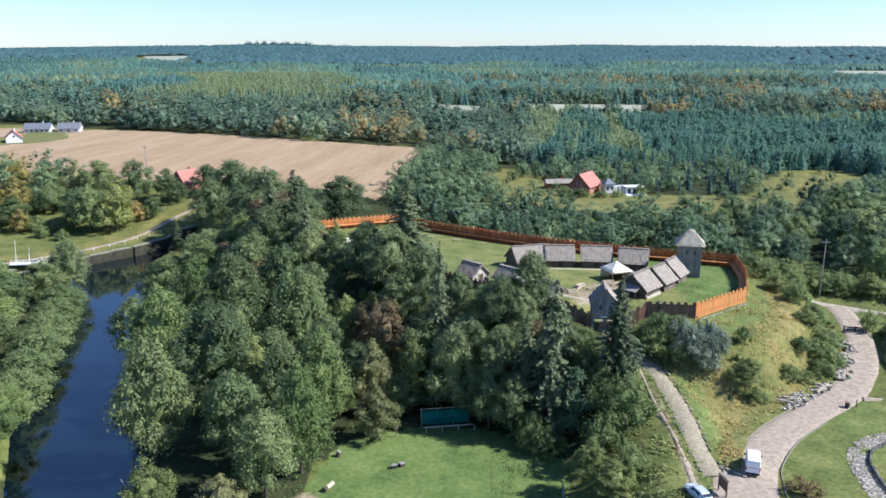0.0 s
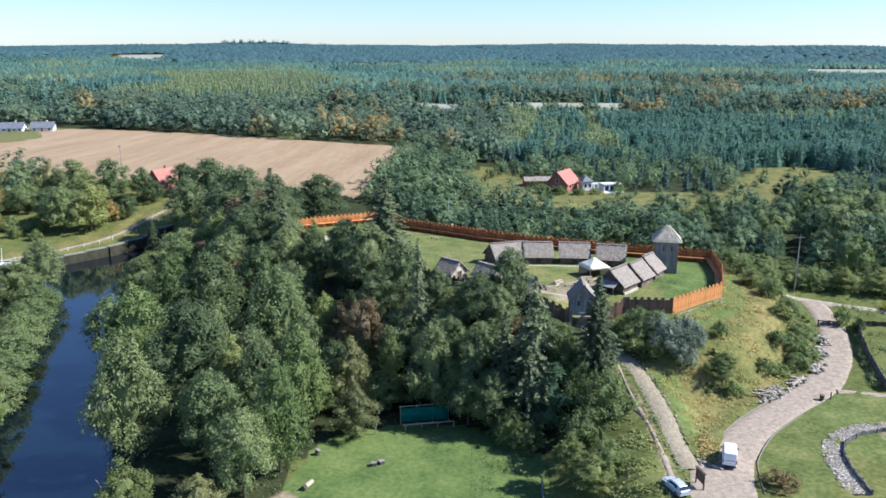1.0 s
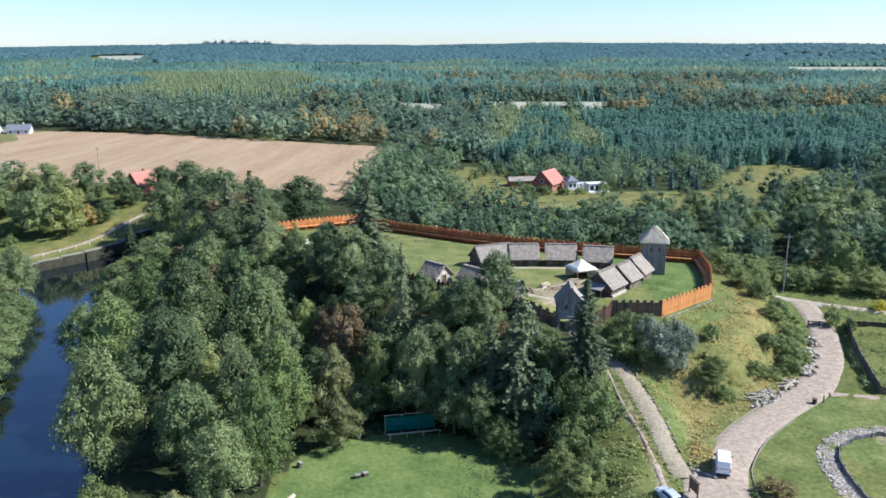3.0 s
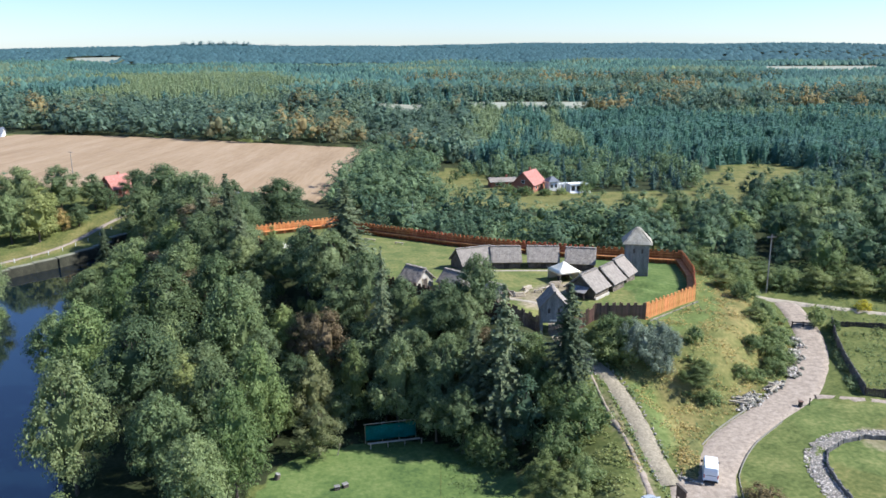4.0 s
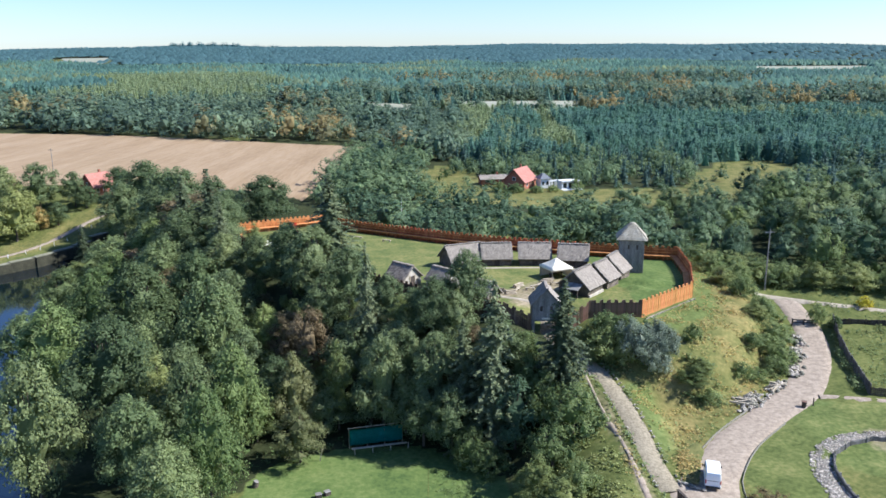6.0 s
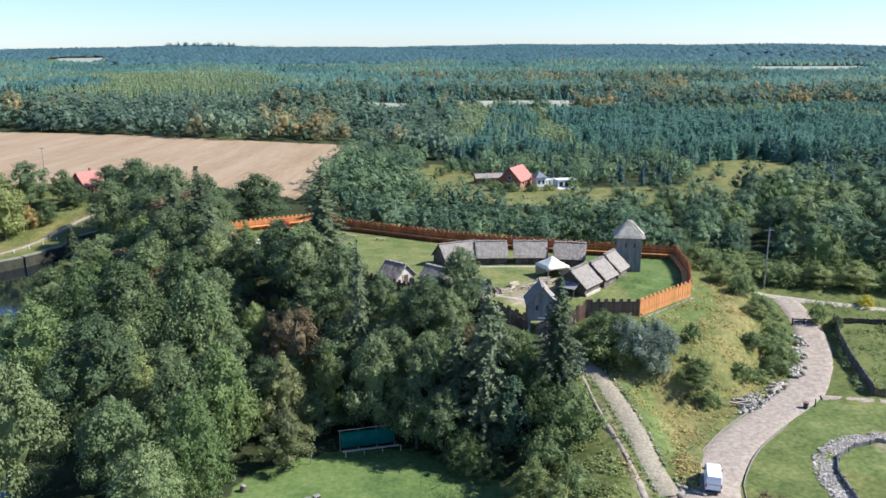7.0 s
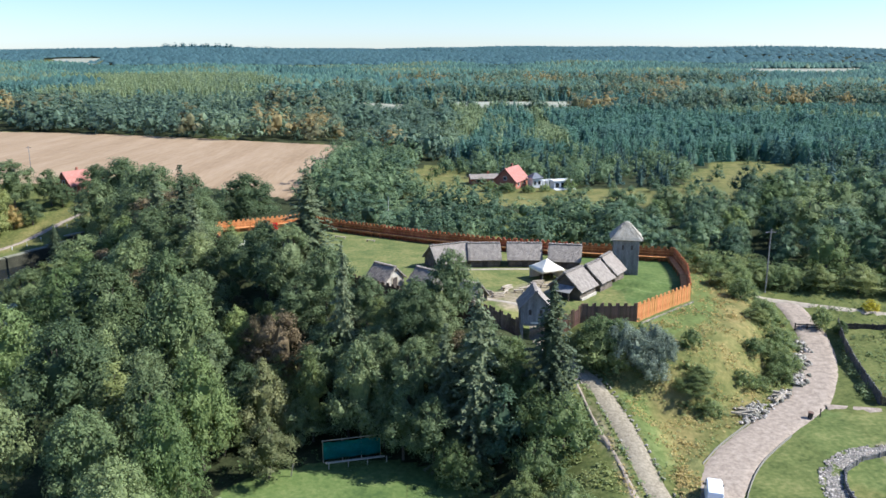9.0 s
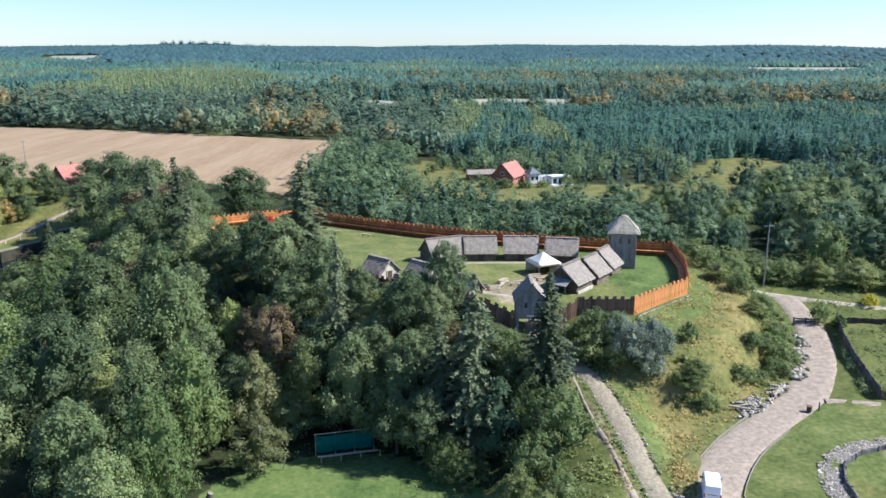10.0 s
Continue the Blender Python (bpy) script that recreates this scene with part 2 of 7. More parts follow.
def ground_material():
    """Meadow, with lawn, dry slope, ploughed field, bare soil and very dark ground under trees where the sheet's own
    cover says so.
    """
    m = bpy.data.materials.new("ground_cover")
    m.use_nodes = True
    n, l = m.node_tree.nodes, m.node_tree.links
    p = n["Principled BSDF"]
    p.inputs["Roughness"].default_value, p.inputs["Specular IOR Level"].default_value = 0.95, 0.1
    co = n.new("ShaderNodeTexCoord")

    def noise_at(scale, detail=5, stretch=None):
        t = n.new("ShaderNodeTexNoise")
        t.inputs["Scale"].default_value, t.inputs["Detail"].default_value = scale, detail
        if stretch:
            mp = n.new("ShaderNodeMapping")
            mp.inputs["Scale"].default_value, mp.inputs["Rotation"].default_value = stretch, (0, 0, radians(-24))
            l.new(co.outputs["Object"], mp.inputs[0])
            l.new(mp.outputs[0], t.inputs["Vector"])
        else:
            l.new(co.outputs["Object"], t.inputs["Vector"])
        return t.outputs[0]

    def tones(source, a, b, c, lo=0.35, hi=0.65):
        r = n.new("ShaderNodeValToRGB")
        e = r.color_ramp.elements
        e[0].position, e[1].position, e[0].color, e[1].color = lo, hi, (*a, 1), (*c, 1)
        e.new((lo + hi) / 2).color = (*b, 1)
        l.new(source, r.inputs[0])
        return r.outputs[0]

    fine, mid, wide = noise_at(1.6, 8), noise_at(0.22, 6), noise_at(0.03, 4)
    both = n.new("ShaderNodeMath")
    both.operation = "MULTIPLY_ADD"
    both.inputs[1].default_value = 0.5
    l.new(fine, both.inputs[0])
    h = n.new("ShaderNodeMath")
    h.operation = "MULTIPLY"
    h.inputs[1].default_value = 0.5
    l.new(mid, h.inputs[0])
    l.new(h.outputs[0], both.inputs[2])
    src = both.outputs[0]
    colour = tones(src, (0.070, 0.088, 0.026), (0.116, 0.130, 0.040), (0.178, 0.178, 0.062))

    def lay(over, name, soft=0.35):
        nonlocal colour
        a, mr, ad, mx = n.new("ShaderNodeAttribute"), n.new("ShaderNodeMapRange"), n.new("ShaderNodeMath"), n.new("ShaderNodeMix")
        a.attribute_name = name
        ad.operation = "MULTIPLY_ADD"
        ad.inputs[1].default_value = 0.9
        l.new(src, ad.inputs[0])
        l.new(a.outputs["Fac"], ad.inputs[2])
        mr.inputs["From Min"].default_value, mr.inputs["From Max"].default_value = 0.95 - soft / 2, 0.95 + soft / 2
        l.new(ad.outputs[0], mr.inputs["Value"])
        mx.data_type = "RGBA"
        l.new(mr.outputs[0], mx.inputs[0])
        l.new(colour, mx.inputs[6])
        l.new(over, mx.inputs[7])
        colour = mx.outputs[2]

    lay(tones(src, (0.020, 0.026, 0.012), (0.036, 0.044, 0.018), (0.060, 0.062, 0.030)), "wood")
    lay(tones(src, (0.066, 0.104, 0.033), (0.106, 0.150, 0.045), (0.158, 0.194, 0.066)), "lawn")
    lay(tones(src, (0.128, 0.118, 0.042), (0.200, 0.166, 0.062), (0.285, 0.222, 0.090)), "dry", 0.7)
    lay(tones(src, (0.20, 0.155, 0.10), (0.28, 0.22, 0.15), (0.36, 0.29, 0.205)), "bare", 0.5)
    l.new(colour, p.inputs["Base Color"])
    b = n.new("ShaderNodeBump")
    b.inputs["Strength"].default_value, b.inputs["Distance"].default_value = 0.7, 0.12
    l.new(fine, b.inputs["Height"])
    l.new(b.outputs[0], p.inputs["Normal"])
    return m


TURF = material("verge_turf", ((0.075, 0.088, 0.026), (0.130, 0.132, 0.042), (0.205, 0.185, 0.066)), 0.9, 0.95, 0.6, 0.08, fine=5)
GROUND = ground_material()
PLOUGHED = material("ploughed_soil", ((0.255, 0.172, 0.098), (0.310, 0.216, 0.128), (0.37, 0.268, 0.170)), 0.05, 0.95, 0.4, 0.1, fine=9, stretch=(4.0, 0.42, 1))
PLOUGHED.node_tree.nodes["Mapping"].vector_type = "TEXTURE"
PLOUGHED.node_tree.nodes["Mapping"].inputs["Rotation"].default_value = (0, 0, radians(82))



# ---- the lie of the land ----
FORT = [(23.6, 120.6), (19.5, 121.6), (11.0, 129.0), (2.5, 138.5), (-12.0, 156.0), (-25.0, 174.0), (-30.5, 187.0), (-31.8, 200.0),
        (-12.4, 209.5), (-4.4, 199.8), (6.0, 190.0), (15.0, 181.5), (27.0, 172.0), (41.0, 163.8), (58.9, 155.6), (56.0, 142.0), (51.8, 130.3),
        (40.3, 120.8), (32.6, 121.4), (28.4, 120.6)]
RIVER = [(-22, 20), (-37, 62), (-48, 94), (-62, 124), (-72, 152), (-76, 170), (-81, 188), (-88, 202), (-100, 196.5), (-114, 184), (-140, 165), (-190, 130)]
POOL = [(-108, 197), (-96.3, 207.6), (-86, 219), (-80.4, 228), (-75.3, 237.5), (-71, 232), (-72, 215), (-78, 200), (-95, 190)]
GATE_PATH = [(32.6, 80.5), (32.2, 88.5), (32.2, 95), (32.1, 100.5), (31.6, 106.0), (30.9, 110.4), (29.4, 114), (27.2, 118.2), (26.2, 121.5), (27.5, 126), (29.5, 131)]
ROAD = [(33.6, 60), (33.6, 79), (37.5, 87.5), (44.2, 95.5), (51.5, 101.8), (60.0, 108.7), (66.2, 117.5), (69.6, 124), (71.5, 129.5), (73.0, 136), (73.6, 141.5)]


def to_line(px, py, line, closed=False):
    """Distance of points to a line of vertices, and how far along it (0 to 1) the nearest place lies."""
    pts = list(line) + ([line[0]] if closed else [])
    seg = np.hypot(*np.diff(np.array(pts, float), axis=0).T)
    total, run = seg.sum(), 0.0
    best, along = np.full(np.shape(px), 1e9), np.zeros(np.shape(px))
    for (ax, ay), (bx, by), s in zip(pts, pts[1:], seg):
        k = np.clip(((px - ax) * (bx - ax) + (py - ay) * (by - ay)) / (s * s), 0, 1)
        d = np.hypot(px - ax - k * (bx - ax), py - ay - k * (by - ay))
        along = np.where(d < best, (run + k * s) / total, along)
        best, run = np.minimum(best, d), run + s
    return best, along


def inside(px, py, line):
    """True for points inside a closed outline."""
    hit = np.zeros(np.shape(px), bool)
    for (ax, ay), (bx, by) in zip(line, list(line[1:]) + [line[0]]):
        if ay != by:
            hit ^= ((ay > py) != (by > py)) & (px < (bx - ax) * (py - ay) / (by - ay) + ax)
    return hit


def step(a, b, v):
    k = np.clip((v - a) / (b - a), 0, 1)
    return k * k * (3 - 2 * k)


def platform(x, y):
    return np.interp(y, [110, 121, 150, 200, 215], [7.1, 7.0, 6.3, 3.0, 2.6]) + 0 * x


def land(x, y):
    """The height of the ground."""
    x, y = np.asarray(x, float), np.asarray(y, float)
    right = np.interp(y, [0, 112, 145, 190, 260], [0.0, 0.2, 2.6, 1.5, 0.5])
    low = np.interp(y, [0, 150, 205, 260, 300], [-6.0, -6.0, -5.0, -1.0, 0.5])
    z = low + (right - low) * step(15.5, 27.5, x + np.interp(y, [60, 100, 120], [1.0, 0.0, 4.0]))
    z = z + (np.interp(y, [0, 205, 232, 262, 320, 460], [-6.5, -6.5, -5.5, 0.2, 0.5, 0.5]) - z) * step(-60, -84, x)
    z = z + 2.3 * step(230, 300, y) * step(30, -20, x)
    # far rolling country, up to the wooded ridge on the skyline
    far = np.hypot(x, y)
    z = z + step(1200, 3400, far) * (26 + 9 * np.sin(x / 900.0 + 0.6) + 5 * np.sin(x / 340.0 + y / 700.0)) + step(500, 1000, far) * 3 * np.sin(x / 210.0) * np.cos(y / 260.0)
    z = z + 11 * np.exp(-((x + 640) / 260.0) ** 2) * step(2300, 2900, far)
    z = z + 13 * np.exp(-((x - 950) / 480.0) ** 2 - ((y - 2150) / 260.0) ** 2) + 8 * np.exp(-((x + 900) / 420.0) ** 2 - ((y - 1900) / 240.0) ** 2)
    # the fort's hill
    d, _ = to_line(x, y, FORT, True)
    d = np.where(inside(x, y, FORT), 0, d)
    wide = np.interp(x, [-40, -14, 0, 14, 25, 45, 60], [22, 22, 17.5, 16, 17, 17, 15])
    z = z + (platform(x, y) - z) * (1 - step(0.6, 1, d / wide * 0.9 + 0.1) * 0.55 - 0.45 * np.clip(d / wide, 0, 1))
    # the path up to the gate lies in the slope
    d, k = to_line(x, y, GATE_PATH)
    up = np.interp(k, [0, 0.16, 0.35, 0.6, 0.75, 0.9, 1], [0.0, 0.45, 1.7, 3.5, 4.6, 5.6, 6.9])
    z = z + (up - z) * (1 - step(1.6, 6.5, d))
    d, k = to_line(x, y, ROAD)
    z = z + (np.interp(k, [0, 0.55, 0.8, 1], [0, 0.0, 0.5, 2.2]) - z) * (1 - step(3.0, 9.0, d))
    # the river's bed
    d, k = to_line(x, y, RIVER)
    half = np.interp(k, [0, 0.56, 0.62, 1], [8.6, 8.6, 8.2, 8.0])
    z = z + (-10.5 - z) * (1 - step(0.75, 1.35, d / half))
    # the pool below the quay
    d, _ = to_line(x, y, POOL, True)
    z = np.where(inside(x, y, POOL), np.minimum(z, z + (-10.3 - z) * step(0.0, 1.8, d)), z)
    return z


# ---- small builders ----
def mesh_of(name, verts, faces, material_used, smooth=False):
    me = bpy.data.meshes.new(name)
    me.from_pydata([tuple(v) for v in verts] if not isinstance(verts, np.ndarray) else verts.tolist(), [], faces if isinstance(faces, list) else faces.tolist())
    me.materials.append(material_used)
    if smooth:
        me.shade_smooth()
    me.update()
    return me


def thing(name, m=None, label="", category="", group="", kind=""):
    ob = new(name)
    ob.matrix_world = m or Matrix()
    return tagged(ob, label, category, group, kind)


def part(name, bm, material_used, parent, label="", smooth=False):
    me = bpy.data.meshes.new(name)
    bm.to_mesh(me)
    bm.free()
    me.materials.append(material_used)
    if smooth:
        me.shade_smooth()
    ob = new(name, me)
    ob.parent = parent
    return tagged(ob, label)


def part_mesh(name, me, parent, label=""):
    ob = new(name, me)
    ob.parent = parent
    return tagged(ob, label)


def box(bm, lo, hi, turn=None, bevel=0.0):
    """A block between two corners."""
    lo, hi = Vector(lo), Vector(hi)
    m = Matrix.Translation((lo + hi) / 2) @ Matrix.Diagonal((*(hi - lo), 1))
    made = bmesh.ops.create_cube(bm, size=1, matrix=(turn @ m) if turn else m)
    if bevel:
        edges = list({e for v in made["verts"] for e in v.link_edges})
        bmesh.ops.bevel(bm, geom=edges, offset=bevel, segments=1, affect="EDGES")
    return bm


def beam(bm, a, b, r0, r1=None, sides=8):
    """A round bar from a to b."""
    a, b = Vector(a), Vector(b)
    d = b - a
    m = Matrix.Translation((a + b) / 2) @ d.to_track_quat("Z", "Y").to_matrix().to_4x4()
    bmesh.ops.create_cone(bm, cap_ends=True, segments=sides, radius1=r0, radius2=r0 if r1 is None else r1, depth=d.length, matrix=m)
    return bm


def prism(bm, outline, y0, y1):
    """An outline in x and z, drawn out along y."""
    a = [bm.verts.new((x, y0, z)) for x, z in outline]
    b = [bm.verts.new((x, y1, z)) for x, z in outline]
    bm.faces.new(a[::-1])
    bm.faces.new(b)
    for i in range(len(a)):
        bm.faces.new((a[i - 1], a[i], b[i], b[i - 1]))
    bmesh.ops.recalc_face_normals(bm, faces=bm.faces)
    return bm


def ground_z(x, y):
    return float(land(np.array([x]), np.array([y]))[0])

FIELD = [(-290, 456), (-204, 451), (-140, 436), (-77, 406), (-2, 368), (-9, 325), (-16, 283), (-22, 262), (-42, 275), (-100, 285), (-165, 284), (-290, 296)]
LAWN = [(-18.5, 70), (-17.5, 92), (-14.5, 103.5), (-9, 107), (-4, 108.5), (4.5, 108.8), (12, 105), (17, 98), (16, 84), (15, 70)]
CLEARINGS = [[(93, 226), (119, 247), (150, 281), (166, 304), (160, 322), (140, 323), (117, 292), (106, 269), (96, 262), (88, 244)], [(14, 250), (48, 236), (82, 228), (96, 240), (94, 262), (70, 266), (50, 282), (39, 292), (33, 324), (15, 312), (11, 290)],
             [(62, 590), (166, 585), (178, 700), (66, 700)], [(-660, 1700), (-560, 1740), (-660, 2220), (-780, 2150)], [(640, 1330), (830, 1290), (970, 1560), (740, 1560)], [(-12, 540), (26, 545), (30, 668), (-8, 660)],
             [(-300, 440), (-190, 448), (-180, 458), (-300, 474)]]


# ---- the ground: one sheet out to the skyline ----
def build_ground():
    def spread(lo, hi, fine, start, end):
        mid = list(np.arange(lo, hi + fine / 2, fine))
        a, b, s = lo, hi, fine
        left, right = [], []
        while a > start or b < end:
            s *= 1.085
            a, b = a - s, b + s
            if a > start - s:
                left.append(a)
            if b < end + s:
                right.append(b)
        return np.array(left[::-1] + mid + right)
    xs, ys = spread(-110, 95, 1.0, -4700, 4700), spread(72, 215, 1.0, -900, 4700)
    gx, gy = np.meshgrid(xs, ys)
    z = land(gx, gy)
    rng = np.random.default_rng(5)
    d_road, _ = to_line(gx, gy, ROAD)
    d_path, _ = to_line(gx, gy, GATE_PATH)
    d_fort, _ = to_line(gx, gy, FORT, True)
    in_fort = inside(gx, gy, FORT)
    d_river, _ = to_line(gx, gy, RIVER)
    wild = (~in_fort) & (d_road > 4.2) & (d_path > 3) & (~inside(gx, gy, LAWN)) & (np.hypot(gx, gy) < 500)
    z = z + wild * rng.normal(0, 0.07, z.shape)
    z = z + in_fort * 0.30 * np.sin(gx * 0.9 + 0.5 * np.sin(gy)) * np.cos(gy * 0.75) * (1 - step(4, 7, np.hypot((gx - 48) * 1.1, gy - 136.5)))
    for ridge in ([(44.6, 140.6), (50.6, 138.4)], [(43.8, 135.6), (47.8, 132.0)]):
        z = z + 0.75 * in_fort * (1 - step(0.2, 1.9, to_line(gx, gy, ridge)[0]))
    z = z - 0.6 * inside(gx, gy, FIELD)
    z = z - 0.18 * np.maximum(1 - step(2.3, 3.6, d_road), 1.0 * (d_path < 1.4))
    lawn = np.where(inside(gx, gy, LAWN), 1.0, 0.0)
    lawn = np.maximum(lawn, np.where(in_fort & (d_fort > 0.8), 0.9, 0.0))
    lawn = np.maximum(lawn, 0.55 * (1 - step(3, 7, np.abs(gx - 57) + np.maximum(0, np.abs(gy - 96) - 8))))
    lawn = np.maximum(lawn, 0.48 * ((d_road > 2) & (d_road < 12) & (gx > 40) & (gy < 104) & (gx - gy * 0.9 > -46)))
    lawn = np.maximum(lawn, 0.52 * ((gx > 42) & ~in_fort & (d_fort < 5.5)))
    lawn = np.maximum(lawn, 0.50 * ((gx > 33) & (gx < 37.5) & (gy > 92) & (gy < 108)))
    d_dry, _ = to_line(gx, gy, [(60.0, 134), (57.2, 123), (53.2, 115.5), (47.5, 106.5), (43.5, 102.0)])
    d_low, _ = to_line(gx, gy, [(40.5, 107), (39.2, 101), (38.2, 94)])
    dry = np.where(~in_fort & (gx > 31.5), 0.60 + 0.22 * np.sin(gx * 0.55 + 1.5 * np.sin(gy * 0.43)) * np.cos(gy * 0.37 + 0.8), 0.0) * np.maximum(1 - step(1.6, 5.5, d_dry), 1 - step(1.2, 4.2, d_low)) * step(1.6, 4.5, d_fort)
    dry = np.maximum(dry, np.where(~in_fort & (gx > 31.5) & (gx < 66) & (gy > 90), 0.40, 0.0) * (1 - step(12, 17, d_fort)) * step(4, 8, d_fort))
    dry = np.maximum(dry, 0.22 * ((gx > 38) & (gx < 75) & (gy < 104) & (gy > 60)))
    dry = np.maximum(dry, np.where(in_fort & (gx < 43), 0.40, 0.0))
    dry = np.maximum(dry, 0.46 * (1 - step(3, 9, to_line(gx, gy, [(-121, 197), (-100, 215), (-90, 232), (-83, 246), (-76, 258), (-70, 266)])[0])) * (d_river > 11))
    for c in CLEARINGS[:2]:
        dry = np.maximum(dry, 0.40 * inside(gx, gy, c))
    for c in CLEARINGS[2:]:
        dry = np.maximum(dry, 0.40 * inside(gx, gy, c))
    field = inside(gx, gy, FIELD)
    bare = 0.45 * (1 - step(0.4, 1.6, to_line(gx, gy, [(28.6, 74), (29.3, 84), (29.7, 92), (29.7, 100), (29.1, 108)])[0]))
    bare = np.maximum(bare, 0.8 * (1 - step(0.5, 3.0, np.hypot(gx + 17.0, gy - 89))))
    bare = np.maximum(bare, 0.62 * (1 - step(1.0, 3.6, to_line(gx, gy, [(24, 131), (34, 141.5)])[0])))
    bare = np.maximum(bare, 0.66 * (1 - step(1.0, 4.2, to_line(gx, gy, [(22, 135), (27, 137.5), (31, 141)])[0])))
    bare = np.maximum(bare, 0.5 * (1 - step(2.0, 5.0, np.hypot(gx - 84, (gy - 116) * 0.7))))
    bare = np.maximum(bare, 0.55 * (1 - step(2.0, 5.0, np.hypot(gx - 62, gy - 93))))
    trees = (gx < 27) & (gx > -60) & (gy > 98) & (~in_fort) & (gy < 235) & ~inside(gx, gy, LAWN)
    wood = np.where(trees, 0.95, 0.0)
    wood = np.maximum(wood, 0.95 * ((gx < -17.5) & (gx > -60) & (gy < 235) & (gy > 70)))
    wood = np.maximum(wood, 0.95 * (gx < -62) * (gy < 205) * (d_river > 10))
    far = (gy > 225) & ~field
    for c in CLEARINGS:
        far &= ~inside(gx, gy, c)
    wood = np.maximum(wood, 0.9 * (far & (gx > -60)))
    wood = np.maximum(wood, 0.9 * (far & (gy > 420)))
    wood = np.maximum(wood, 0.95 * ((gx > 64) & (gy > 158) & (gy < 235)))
    ny, nx = gx.shape
    verts = np.stack([gx, gy, z], -1).reshape(-1, 3)
    i = (np.arange(ny - 1)[:, None] * nx + np.arange(nx - 1)).ravel()
    faces = np.stack([i, i + 1, i + nx + 1, i + nx], -1)
    me = mesh_of("ground", verts, faces, GROUND, True)
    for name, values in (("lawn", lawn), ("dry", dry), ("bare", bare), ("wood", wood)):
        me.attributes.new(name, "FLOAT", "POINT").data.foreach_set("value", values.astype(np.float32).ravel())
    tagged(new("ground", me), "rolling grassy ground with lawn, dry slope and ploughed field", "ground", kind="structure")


build_ground()


def build_field():
    """The ploughed field: a gently furrowed sheet between its far and its near edge."""
    far = np.array([(-300, 458), (-204, 452.5), (-140, 437), (-77, 407.5), (-38, 385), (0, 369)], float)
    near = np.array([(-300, 296), (-165, 282), (-120, 283), (-80, 282), (-42, 272), (-21, 258)], float)
    u, v = np.linspace(0, 1, 121), np.linspace(0, 1, 60)
    f = np.stack([np.interp(u, np.linspace(0, 1, 6), far[:, k]) for k in (0, 1)], -1)
    e = np.stack([np.interp(u, np.linspace(0, 1, 6), near[:, k]) for k in (0, 1)], -1)
    for _ in range(60):
        for c in (f, e):
            c[1:-1] = 0.25 * c[:-2] + 0.5 * c[1:-1] + 0.25 * c[2:]
    p = e[None] + (f - e)[None] * v[:, None, None]
    z = land(p[..., 0], p[..., 1]) + 0.3 + np.random.default_rng(2).normal(0, 0.05, p.shape[:2])
    verts = np.concatenate([p, z[..., None]], -1)
    verts[[0, -1], :, 2] -= 0.5
    verts[:, [0, -1], 2] -= 0.5
    n, k = verts.shape[:2]
    i = (np.arange(n - 1)[:, None] * k + np.arange(k - 1)).ravel()
    me = mesh_of("field", verts.reshape(-1, 3), np.stack([i, i + 1, i + k + 1, i + k], -1), PLOUGHED, True)
    tagged(new("field", me), "bare ploughed sandy brown field", "field", kind="structure")


build_field()


STUBBLE = material("pale_stubble", ((0.22, 0.22, 0.16), (0.28, 0.28, 0.21), (0.34, 0.34, 0.27)), 0.03, 0.95, fine=6)


def far_field(outline, label, lift=0.5):
    """A pale field far off: a sheet over the ground within its outline."""
    pts = np.array(outline, float)
    mid = pts.mean(0)
    rings = [mid + (pts - mid) * k for k in (1.0, 0.7, 0.4, 0.1)]
    verts = [(*p, ground_z(*p) + lift) for ring in rings for p in ring]
    n = len(pts)
    faces = [[k * n + i, k * n + (i + 1) % n, (k + 1) * n + (i + 1) % n, (k + 1) * n + i] for k in range(len(rings) - 1) for i in range(n)]
    faces.append([(len(rings) - 1) * n + i for i in range(n)])
    tagged(new("field", mesh_of("field", verts, faces, STUBBLE, True)), label, "field", kind="structure")


for number, text in ((2, "pale stubble meadow between far hedgerows"), (3, "pale field before the skyline forest"), (4, "long pale field beyond the far woods"), (5, "small pale meadow between far hedgerows")):
    far_field(CLEARINGS[number], text, 0.5 if number in (2, 5) else 2.0)


